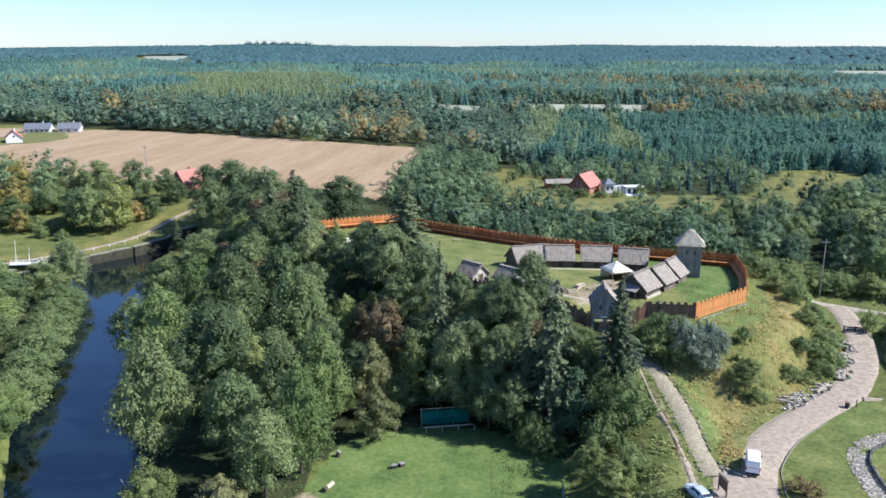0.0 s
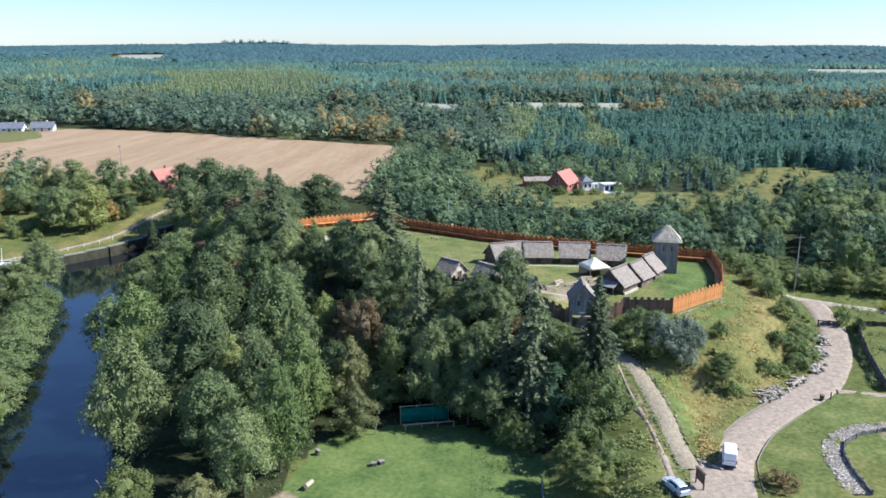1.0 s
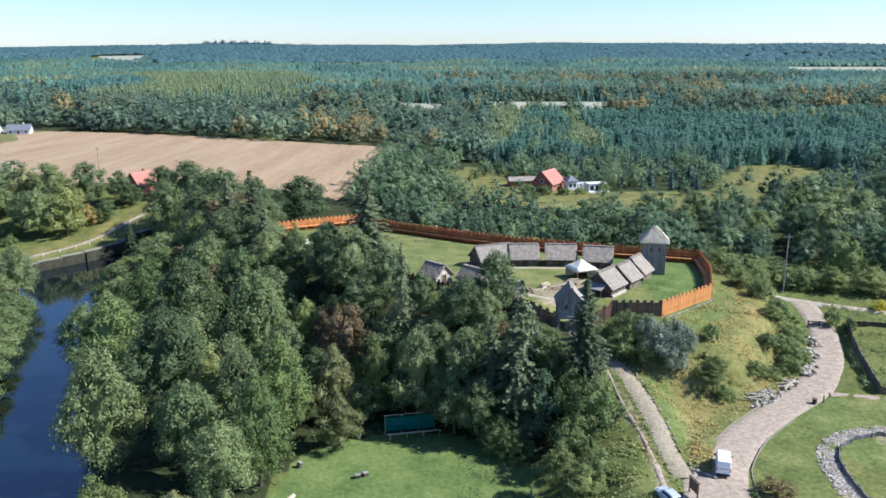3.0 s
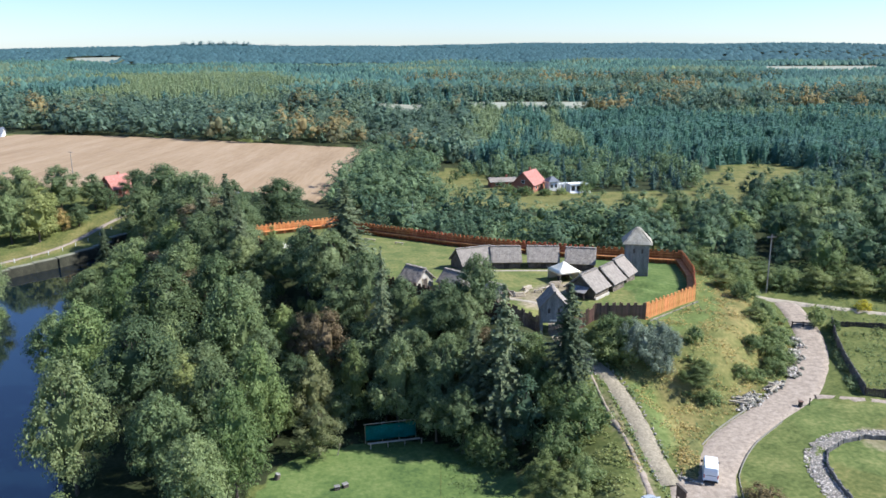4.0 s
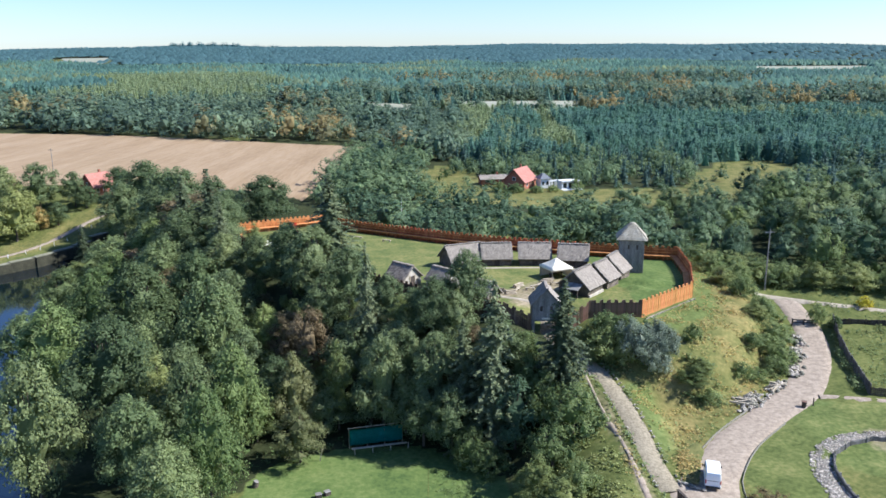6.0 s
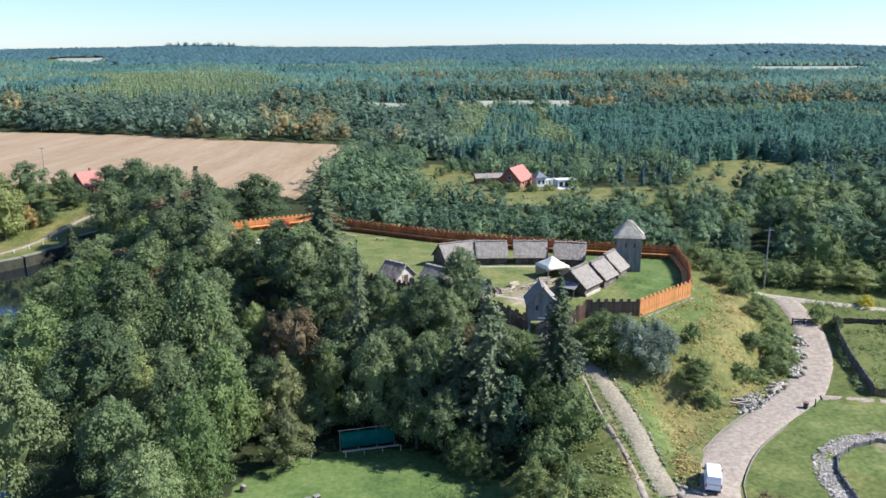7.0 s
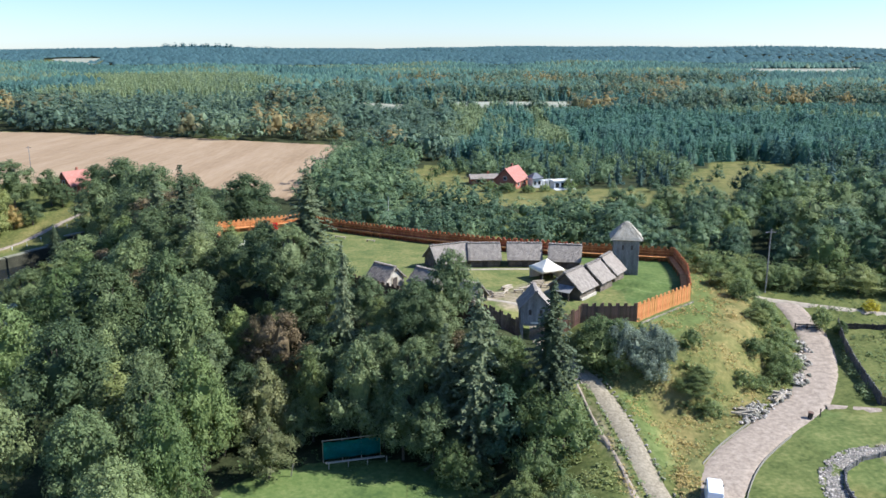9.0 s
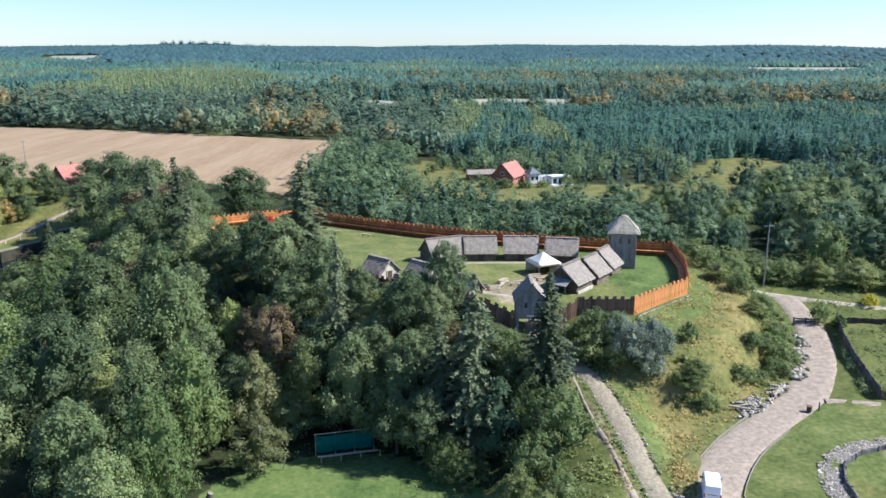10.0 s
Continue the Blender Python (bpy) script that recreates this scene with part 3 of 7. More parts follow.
def ribbon(name, line, half, lift, material_used, label, step_m=1.0, across=4, rough_edge=0.05, seed=3, halves=None):
    """A strip of surfacing that follows a line over the ground."""
    rng = np.random.default_rng(seed)
    pts = np.array(line, float)
    seg = np.hypot(*np.diff(pts, axis=0).T)
    run = np.r_[0, seg.cumsum()]
    s = np.arange(0, run[-1] + 1e-6, step_m)
    # rounded run of the line
    c = np.stack([np.interp(s, run, pts[:, k]) for k in (0, 1)], -1)
    for _ in range(6):
        c[1:-1] = 0.25 * c[:-2] + 0.5 * c[1:-1] + 0.25 * c[2:]
    t = np.gradient(c, axis=0)
    t /= np.linalg.norm(t, axis=1)[:, None]
    nrm = np.stack([t[:, 1], -t[:, 0]], -1)
    w = np.interp(s / run[-1], *halves) if halves else np.full(len(s), half)
    verts = []
    for j in range(across + 1):
        k = 2 * j / across - 1
        e = w * k + (rng.normal(0, rough_edge, len(s)) if j in (0, across) else 0)
        p = c + nrm * e[:, None]
        z = land(p[:, 0], p[:, 1]) + lift - (0.22 if j in (0, across) else 0)
        verts.append(np.c_[p, z])
    verts = np.stack(verts, 1)
    n, k = verts.shape[:2]
    i = (np.arange(n - 1)[:, None] * k + np.arange(k - 1)).ravel()
    faces = np.stack([i, i + 1, i + k + 1, i + k], -1)
    ob = new(name, mesh_of(name, verts.reshape(-1, 3), faces, material_used, True))
    return tagged(ob, label, name.replace("_", " "), kind="structure"), c, nrm, w


_, road_c, road_n, road_w = ribbon("road", ROAD, 4, 0.06, GRIT, "pinkish grey gritted village lane", across=8,
                                      halves=([0, 0.2, 0.3, 0.36, 0.42, 0.5, 0.6, 0.8, 1], [4.5, 4.5, 3.1, 2.55, 2.45, 2.4, 2.6, 2.3, 2.0]))
_, path_c, path_n, _ = ribbon("path", [(32.3, 84.6)] + GATE_PATH[1:], 1.3, 0.06, PAVING, "pale cobbled path climbing to the gate", across=4, seed=4)
ribbon("foot_track", [(28.6, 79), (29.1, 83.2), (29.5, 86.2), (29.6, 90.8), (29.5, 95.2), (29.1, 100.1), (28.9, 108.2), (28.9, 110.4)], 0.4, 0.035, GRIT, "trodden sandy track beside the cobbled path", 0.8, 4, 0.22, 6, ([0, 0.25, 0.5, 1], [0.8, 0.55, 0.36, 0.22]))
ribbon("side_lane", [(60.5, 106.0), (66, 104.5), (74, 101.5), (90, 96)], 0.9, 0.05, GRIT, "pale gritted side lane")
ribbon("cross_lane", [(69.5, 144.5), (74, 141.5), (80, 138.2), (88, 134.5), (100, 130), (118, 126)], 1.1, 0.08, SAND, "sandy cross lane at the foot of the woods")
ribbon("court_path", [(17.5, 141), (18.6, 136.5), (21, 133.5), (25.7, 131), (28.0, 127.5)], 0.75, 0.05, SAND, "sandy footpath inside the fort")
ribbon("court_path", [(19, 153.2), (26, 152.8), (33, 152), (40, 149.2)], 0.8, 0.05, SAND, "sandy footpath along the huts")
ribbon("embankment_lane", [(-150, 176.5), (-121, 196), (-110.5, 204.2), (-100.0, 213.2), (-92.6, 222), (-89, 231), (-83, 244), (-76, 254)], 1.1, 0.10, GRIT, "pale lane on the river embankment")

# ---- water ----
bm = bmesh.new()
bmesh.ops.create_grid(bm, x_segments=8, y_segments=10, size=0.5, matrix=Matrix.Translation((-108, 128, -8.5)) @ Matrix.Diagonal((190, 240, 1, 1)))
me = bpy.data.meshes.new("water")
bm.to_mesh(me)
bm.free()
me.materials.append(WATER)
tagged(new("water", me), "still dark blue river water", "water", kind="structure")


# ---- trees ----
def fan_leaves(rng, centres, normals, size, droop=0.0, jumble=0.40):
    """Small pointed sprays of leaves, one triangle each, about the given normals."""
    n = len(centres)
    nn = normals + rng.normal(0, jumble, (n, 3))
    nn /= np.linalg.norm(nn, axis=1)[:, None] + 1e-9
    ref = rng.normal(0, 1, (n, 3))
    u = np.cross(nn, ref)
    u /= np.linalg.norm(u, axis=1)[:, None] + 1e-9
    v = np.cross(nn, u)
    s = size * rng.uniform(0.6, 1.4, n)[:, None]
    tip = centres - u * s
    tip[:, 2] -= (droop + rng.uniform(0.0, 0.3, n)) * s[:, 0]
    wide = rng.uniform(0.45, 0.8, n)[:, None]
    verts = np.stack([tip, centres + u * s * 0.55 + v * s * wide, centres + u * s * 0.55 - v * s * wide], 1).reshape(-1, 3)
    k = np.arange(n)[:, None] * 3
    return verts, np.c_[k, k + 1, k + 2]


def ico(level):
    bm = bmesh.new()
    bmesh.ops.create_icosphere(bm, subdivisions=level, radius=1)
    v = np.array([p.co[:] for p in bm.verts])
    f = np.array([[p.index for p in q.verts] for q in bm.faces])
    bm.free()
    return v, f


ICO1, ICO2 = ico(1), ico(2)
OCTA = (np.array([(1, 0, 0), (-1, 0, 0), (0, 1, 0), (0, -1, 0), (0, 0, 1), (0, 0, -1)], float),
        np.array([(0, 2, 4), (2, 1, 4), (1, 3, 4), (3, 0, 4), (2, 0, 5), (1, 2, 5), (3, 1, 5), (0, 3, 5)]))


def merged(pieces):
    verts, faces, n = [], [], 0
    for v, f in pieces:
        verts.append(v)
        faces.append(f + n)
        n += len(v)
    return np.concatenate(verts), np.concatenate(faces)


def broad_crown(rng, height, radius, foot, lobes, leaves, size, pointed=0.3, ragged=0.5, core_size=0.70, far=False):
    """A broadleaf crown: lumps of uneven size at the ends of limbs, covered with sprays of leaves; returns it with the lumps' centres."""
    mid, tall = (height + foot) / 2, (height - foot) / 2
    pieces, centres = [], []
    for i in range(lobes):
        k = (i + 0.5) / lobes
        up = 1 - 1.72 * k + rng.normal(0, 0.10)
        a = i * 2.399 + rng.normal(0, 0.3)
        wide = math.sqrt(max(0.04, 1 - up * up)) * (1 - pointed * max(0, up)) * rng.uniform(ragged, 1.06)
        r = radius * rng.uniform(0.13, 0.31) * (1 - 0.25 * max(0, up))
        c = np.array([math.cos(a) * wide * radius * 0.86, math.sin(a) * wide * radius * 0.86, mid + up * tall * 0.86])
        centres.append((c, r))
        core, f = OCTA
        pieces.append((c - [0, 0, 0.25 * r] + core * np.array([r, r, r * 0.8]) * core_size * rng.uniform(0.8, 1.2, (len(core), 1)), f))
        n = max(4, int(leaves / lobes * (r / (0.22 * radius)) ** 1.6))
        d = rng.normal(0, 1, (n, 3))
        d[:, 2] = d[:, 2] + 0.3
        out = (c - [0, 0, mid]) / (np.linalg.norm(c - [0, 0, mid]) + 1e-6)
        d += out * 0.6
        d /= np.linalg.norm(d, axis=1)[:, None]
        at = c + d * r * rng.uniform(0.55, 1.45, (n, 1)) * np.array([1.12, 1.12, 0.9])
        # the spray's outer rim hangs
        at[:, 2] -= 0.16 * r * np.hypot(*(at - c)[:, :2].T) / r
        if far:
            # crowns far off show a lit and a shaded side, not single leaves
            whole = at - [0, 0, mid - 0.3 * tall]
            whole /= np.linalg.norm(whole, axis=1)[:, None]
            pieces.append(fan_leaves(rng, at, whole + 0.5 * d + [0, 0, 0.35], size, 0.0, 0.18))
        else:
            pieces.append(fan_leaves(rng, at, d * 0.85 + [0, 0, 0.45], size))
    # a loose middle that closes the crown
    v, f = ICO1
    v = v * rng.uniform(0.85, 1.1, (len(v), 1)) * core_size / 0.7
    pieces.append((np.c_[v[:, :2] * radius * 0.42, mid + v[:, 2] * tall * 0.66], f))
    return merged(pieces), centres


def spruce_crown(rng, height, radius, foot, tiers, boughs, size):
    """A conifer's crown: drooping boughs of uneven length in loose tiers."""
    pieces = []
    at, nor = [], []
    for i in range(tiers):
        k = i / (tiers - 1)
        z = foot + (height - foot) * k ** 0.92
        r = radius * (1 - k) ** 0.85 * rng.uniform(0.78, 1.12) + 0.006 * height
        for j in range(max(4, int(boughs * (1 - 0.6 * k)))):
            a = rng.uniform(0, 2 * math.pi)
            l = r * rng.uniform(0.5, 1.15)
            m = max(3, int(l / size * 2.6))
            s = np.linspace(0.15, 1, m)
            droop = -0.30 * l * s ** 1.6 + 0.14 * l * np.maximum(0, s - 0.75)
            p = np.c_[np.cos(a) * l * s, np.sin(a) * l * s, z + droop] + rng.normal(0, size * 0.42, (m, 3))
            at.append(p)
            nor.append(np.c_[np.full(m, math.cos(a) * 0.5), np.full(m, math.sin(a) * 0.5), np.full(m, 0.8)])
    at, nor = np.concatenate(at), np.concatenate(nor)
    pieces.append(fan_leaves(rng, at, nor, size, 0.35))
    v, f = ICO2
    k = (v[:, 2:] + 1) / 2
    pieces.append((np.c_[v[:, :2] * radius * 0.34 * (1 - 0.75 * k), foot + k * (height - foot) * 0.9] + rng.normal(0, 0.006 * height, v.shape), f))
    return merged(pieces)


def trunk_bm(rng, height, radius, lean, limbs):
    bm = bmesh.new()
    p, r = Vector((0, 0, -0.6)), radius
    for k in range(4):
        q = Vector((lean[0] * (k + 1) / 4, lean[1] * (k + 1) / 4, height * (k + 1) / 4))
        beam(bm, p, q, r, r * 0.72, 7)
        p, r = q, r * 0.72
    for c, _ in limbs:
        z = max(height * 0.25, min(height * 0.8, c[2] - 2.0))
        beam(bm, (lean[0] * z / height, lean[1] * z / height, z), tuple(c), radius * 0.38, radius * 0.12, 5)
    return bm


TREES = {}


def prototype(kind, leaf, seed, height, radius, foot, lobes, leaves, size, label, category, spruce=False, pointed=0.3, ragged=0.6, far=False):
    """A tree at the origin, kept aside as the pattern that its copies follow."""
    rng = np.random.default_rng(seed)
    if spruce:
        verts, faces = spruce_crown(rng, height, radius, foot, lobes, leaves, size)
        limbs = []
    else:
        (verts, faces), limbs = broad_crown(rng, height, radius, foot, lobes, leaves, size, pointed, ragged, 0.70, far)
    crown = mesh_of("crown", verts, faces, LEAF[leaf])
    tb = trunk_bm(rng, height * (0.9 if spruce else 0.62), 0.055 * radius + 0.06, rng.normal(0, 0.3, 2) * (0 if spruce else 1), limbs[: 9])
    trunk = bpy.data.meshes.new("trunk")
    tb.to_mesh(trunk)
    tb.free()
    trunk.materials.append(BARK)
    TREES.setdefault(kind, []).append((crown, trunk, height, radius, label, category))


for k in range(3):
    prototype("alder", ("alder", "alder_grey", "alder_dark")[k], 10 + k, 14, 5.5, 1.0, 58, 8200, 0.20, "tall fresh green alder beside the river", "tree", pointed=0.45, ragged=0.68)
    prototype("oak", "oak", 20 + k, 15, 5.5, 1.5, 50, 7600, 0.205, "dark green oak on the wooded slope", "tree")
    prototype("bush", "bush", 30 + k, 5, 3.6, 0.0, 34, 3000, 0.15, "dense green bush on rough grass", "bush")
    prototype("spruce", "spruce", 40 + k, 20, 3.6, 1.0, 34, 19, 0.22, "dark drooping spruce on the hill's wooded side", "spruce", spruce=True)
    prototype("lindens", ("lime_dark", "lime", "alder_dark")[k], 50 + k, 12, 4.6, 0.6, 24, 3000, 0.22, "dark green broadleaf tree at the wood's edge", "tree", far=True)
    prototype("limes", ("lime", "alder", "lime_dark")[k], 60 + k, 12, 4.6, 0.6, 24, 3000, 0.22, "fresh green broadleaf tree at the wood's edge", "tree", far=True)
    prototype("conifer", "pine", 70 + k, 13, 2.6, 0.6, 14, 9, 0.45, "blue-green pine in the plantation's edge", "pine", spruce=True)
prototype("willow", "willow", 80, 12, 4.0, 0.6, 44, 6200, 0.155, "pale half-dry birch at the lawn's edge", "birch", pointed=0.55)
prototype("willow", "willow", 81, 12, 4.0, 0.3, 44, 6200, 0.155, "pale half-dry birch at the lawn's edge", "birch", pointed=0.55)
prototype("olive", "olive", 82, 12, 3.6, 0.4, 42, 5600, 0.16, "slim olive green tree at the lawn's edge", "tree", pointed=0.5)
prototype("silver", "silver", 83, 5, 3.8, 0.0, 36, 3600, 0.14, "silvery grey-green willow bush below the palisade", "bush")
prototype("rust", "rust", 84, 12, 4.2, 0.6, 42, 5600, 0.165, "brownish tree on the wooded slope", "tree")
prototype("gold", "gold", 85, 11, 4.6, 0.6, 36, 3000, 0.26, "orange and yellow autumn tree", "tree")
prototype("gold", "olive", 86, 11, 4.6, 0.6, 36, 3000, 0.26, "yellowing tree in early autumn", "tree")
prototype("dry", "dry", 88, 5, 3.8, 0.0, 28, 2000, 0.15, "low brownish bush beside the lane's kerb", "bush")
prototype("bloom", "bloom", 87, 5, 3.8, 0.0, 26, 1700, 0.16, "low yellow-flowering bush beside the cross lane", "bush")
MID = {"scrub": "bush", "scrub_pale": "olive", "lindens": "lime_dark", "limes": "lime", "pale_lime": "lime", "grey_lime": "lime_dark", "conifer": "pine", "gold": "gold", "bush": "bush"}
MID_SETS = {}
for k, (kind, leaf) in enumerate(MID.items()):
    MID_SETS[kind] = []
    for j in range(4):
        rng = np.random.default_rng(900 + 10 * k + j)
        if kind == "conifer":
            MID_SETS[kind].append(spruce_crown(rng, 1.0, 0.33, 0.0, 10, 8, 0.05))
        else:
            MID_SETS[kind].append(broad_crown(rng, 1.0, 0.45, 0.0, 18, 460, 0.040, 0.15, 0.75, 0.5, True)[0])

tree_rng = random.Random(11)


def plant(kind, x, y, height, radius, label="", pick=None):
    crown, trunk, h, r, text, category = tree_rng.choice(TREES[kind]) if pick is None else TREES[kind][pick]
    s, w = height / h, radius / r
    m = pose(x, y, ground_z(x, y) - 0.1, 0, 0, tree_rng.uniform(0, 360)) @ Matrix.Diagonal((w, w * tree_rng.uniform(0.9, 1.1), s, 1))
    ob = thing(category, m, label or text, category, {"bush": "bushes of the slopes"}.get(category, "trees of the valley"))
    part_mesh("trunk", trunk, ob)
    part_mesh("crown", crown, ob)
    return ob


# the grove between the river and the lawn
plant("alder", -39.4, 99.8, 18.6, 5.0, pick=1)
plant("oak", -35.4, 114.6, 18.0, 5.9)
plant("alder", -27.8, 98.2, 13.8, 4.2, pick=2)
plant("alder", -22.9, 106.2, 14.6, 4.6, pick=1)
plant("alder", -17.6, 108.0, 16.0, 4.0, pick=0)
plant("alder", -18.6, 95.5, 15.6, 3.7, pick=0)
plant("alder", -22.0, 89.5, 12.5, 4.0)
plant("alder", -24.4, 129.6, 19.4, 5.6, pick=2)
plant("alder", -46.2, 124.0, 17.0, 5.6, pick=0)
plant("alder", -38.7, 141.6, 18.4, 6.8, pick=1)
plant("alder", -48.6, 150.0, 14.8, 5.4)
plant("oak", -27.0, 119.0, 12.0, 4.2)
plant("olive", -27.5, 110.0, 13.0, 4.2)
plant("alder", -33.5, 128.0, 13.0, 4.6, pick=2)
plant("oak", -30.0, 104.0, 11.0, 4.0)
plant("alder", -16.8, 132.6, 10.2, 3.2, pick=0)
plant("oak", -19.0, 123.0, 12.5, 4.2)
plant("alder", -54.0, 134.0, 13.0, 4.8)
plant("alder", -31.0, 151.0, 15.0, 5.6)
plant("oak", -24.0, 141.0, 14.0, 5.0)
plant("alder", -58.0, 160.0, 12.5, 5.2)
plant("alder", -40.0, 163.0, 14.5, 5.6)
plant("alder", -52.0, 172.0, 12, 5.5)
plant("olive", -62.0, 178.0, 8, 4.0)
plant("alder", -57.0, 190.0, 10, 5.0)
plant("olive", -35.6, 86.0, 9.0, 4.0)
plant("willow", -26.0, 83.6, 6.6, 3.2, "low half-dry birch beside the river grove")
plant("willow", -10.6, 113.6, 12.2, 3.4)
plant("willow", -9.4, 105.4, 8, 3.5)
plant("olive", -4.7, 114.2, 12.8, 2.7)
plant("oak", 1.6, 111.8, 15.2, 3.8)
plant("rust", -9.5, 124.6, 13.4, 3.8)
plant("oak", -13.4, 116.5, 10.5, 3.4)
plant("oak", -3.0, 121.0, 11.5, 4.0)
# the wooded side of the fort's hill
plant("oak", -62.3, 235.7, 19, 9.0)
plant("oak", -43.9, 197.4, 19, 7.5)
plant("oak", -66.1, 224.9, 16, 6.7)
plant("oak", -51.8, 215.0, 21.5, 8.0)
plant("oak", -29.8, 233.0, 15, 8.0)
plant("oak", -38.0, 205.0, 15, 6.0)
plant("spruce", -32.7, 172.5, 19.5, 5.6)
plant("spruce", -39.0, 178.0, 18.5, 5.0)
plant("spruce", -28.6, 163.0, 14.5, 4.6)
plant("spruce", -6.8, 146.4, 19.6, 7.2)
plant("spruce", -0.5, 121.2, 20.6, 3.0)
plant("oak", -15.2, 156.4, 9.8, 4.2)
plant("oak", -9.5, 141.0, 13.5, 4.6)
plant("oak", -14.0, 146.0, 13.0, 4.6)
plant("alder", -20.5, 152.0, 10.0, 4.2)
plant("olive", -22.5, 164.5, 8.5, 2.6)
plant("alder", -27.0, 155.0, 11, 4.6)
plant("oak", -3.5, 133.0, 12.0, 4.0)
plant("oak", -2.4, 140.0, 8.0, 3.0)
plant("oak", -7.0, 131.0, 9.5, 4.0)
plant("oak", 2.6, 128.5, 8.0, 3.2)
plant("olive", 4.5, 121.5, 7.5, 3.0)
plant("rust", -12.5, 129.0, 9.5, 3.8)
plant("oak", 6.5, 125.0, 6.5, 3.2)
plant("oak", 14.4, 123.6, 11.4, 3.3)
plant("oak", 6.9, 108.4, 11.0, 3.4)
plant("bush", 12.6, 102.6, 5.0, 2.8)
plant("oak", 11.4, 124.6, 7.0, 2.8)
plant("oak", 9.0, 119.6, 10.6, 3.6)
plant("oak", 12.2, 118.6, 8.0, 3.0)
plant("spruce", -72.6, 212.0, 9, 2.4)
plant("oak", 8.5, 111.3, 14, 3.8)
plant("oak", 4.8, 115.5, 11.5, 3.6)
plant("spruce", 16.0, 106.6, 22.6, 5.2)
plant("spruce", 12.4, 109.6, 15.0, 3.8)
plant("lindens", 18.6, 104.0, 10, 3.4)
plant("spruce", 25.0, 106.4, 15.8, 4.6)
plant("bush", 22.4, 104.5, 7, 3.0)
plant("oak", 10.4, 105.5, 10, 3.6)
plant("oak", 17.6, 111.0, 8.5, 3.2)
plant("bush", 20.6, 107.5, 6.5, 3.2)
plant("bush", 21.0, 111.5, 4.0, 2.6)
plant("bush", 24.9, 99.6, 6.3, 4.2)
plant("bush", 21.6, 95.6, 5.4, 3.2)
plant("olive", 18.8, 90.0, 6.5, 2.6)
plant("olive", 20.6, 85.5, 4.6, 3.0)
plant("bush", 23.0, 88.0, 3.6, 2.4)
plant("bush", 14.5, 100.5, 4, 2.6)
# bushes below the palisade and on the dry slope
plant("bush", 32.9, 113.5, 4, 3.3)
plant("silver", 36.6, 110.2, 4.6, 2.7)
plant("silver", 39.6, 109.9, 3.8, 2.3)
plant("silver", 36.0, 112.8, 4.4, 2.5)
plant("silver", 41.2, 111.6, 3.0, 1.9)
plant("bush", 35.4, 114.5, 4, 3.2)
plant("silver", 39.6, 112.5, 4, 2.6)
plant("bush", 34.2, 111.2, 3.4, 2.6)
plant("silver", 38.4, 108.6, 3.2, 2.2)
plant("bush", 33.0, 116.0, 4, 2.6)
plant("bush", 34.0, 117.5, 3, 2.4)
plant("bush", 45.5, 114.0, 2.6, 1.5)
plant("dry", 41.0, 80.4, 2.0, 2.4, "low brownish bush beside the lane's kerb")
plant("olive", 43.4, 107.0, 2.8, 2.5, "yellow-green bush on the hill's flank")
plant("bush", 44.6, 105.0, 2.0, 1.8)
plant("bush", 56.4, 118.2, 2.2, 1.7)
plant("bush", 60.6, 117.0, 3.2, 2.5)
plant("bush", 62.2, 122.6, 3.4, 2.7)
plant("bush", 59.6, 119.8, 2.6, 2.2)
plant("bush", 58.4, 114.4, 2.4, 2.0)
plant("bush", 62.0, 134.5, 3.4, 2.6)
plant("bush", 64.5, 141.5, 3.4, 2.6)
plant("bush", 62.5, 148.0, 3.2, 2.6)
plant("bush", 73.9, 130.9, 3.4, 1.6)
plant("bush", 75.6, 128.4, 2.2, 1.2)
plant("bloom", 85.6, 136.4, 2.0, 1.7, "low yellow-flowering bush beside the cross lane")
plant("bush", 52.2, 111.8, 2.2, 1.9)
plant("bush", 54.6, 112.2, 1.8, 1.5)
plant("olive", 44.8, 108.6, 2.2, 1.9, "yellow-green bush on the hill's flank")
plant("bush", 62.6, 128.0, 3.0, 2.4)
plant("bush", 63.5, 130.0, 3.0, 2.4)
plant("olive", 61.0, 140.0, 3.2, 2.4, "yellow-green bush on the hill's flank")
plant("olive", 60.4, 125.6, 2.2, 1.9, "yellow-green bush on the hill's flank")
plant("olive", 88.0, 144.0, 5.0, 3.4, "yellow-green willow bush at the wood's foot")
plant("olive", 82.0, 146.5, 4.6, 3.2, "yellow-green willow bush at the wood's foot")
plant("bush", 95.0, 142.0, 5.0, 3.4)
plant("bush", 77.0, 148.5, 4.4, 3.0)
# the river's far bank
plant("oak", -88.4, 181.8, 13.6, 5.0)
plant("bush", -93.0, 184.0, 6.0, 3.6)
plant("bush", -84.5, 175.0, 5.5, 3.4)
plant("bush", -95.5, 189.5, 5.0, 3.4)
plant("alder", -89.0, 170.0, 9.5, 5.0)
plant("alder", -82.5, 164.0, 9.5, 5.0)
plant("alder", -80.0, 156.0, 9.5, 5.2)
plant("alder", -77.0, 146.0, 10.0, 5.2)
plant("alder", -74.0, 136.0, 10.0, 5.0)
plant("alder", -71.0, 127.0, 9.5, 5.0)
plant("alder", -68.0, 118.5, 9.0, 4.8)
plant("alder", -66.0, 110.0, 8.0, 4.6)
plant("alder", -64.0, 101.5, 8.0, 4.6)
plant("alder", -97.0, 166.0, 11.0, 5.4)
plant("alder", -90.5, 156.0, 11.5, 5.4)
plant("alder", -87.0, 145.0, 12.0, 5.4)
plant("alder", -83.0, 134.0, 12.0, 5.4)
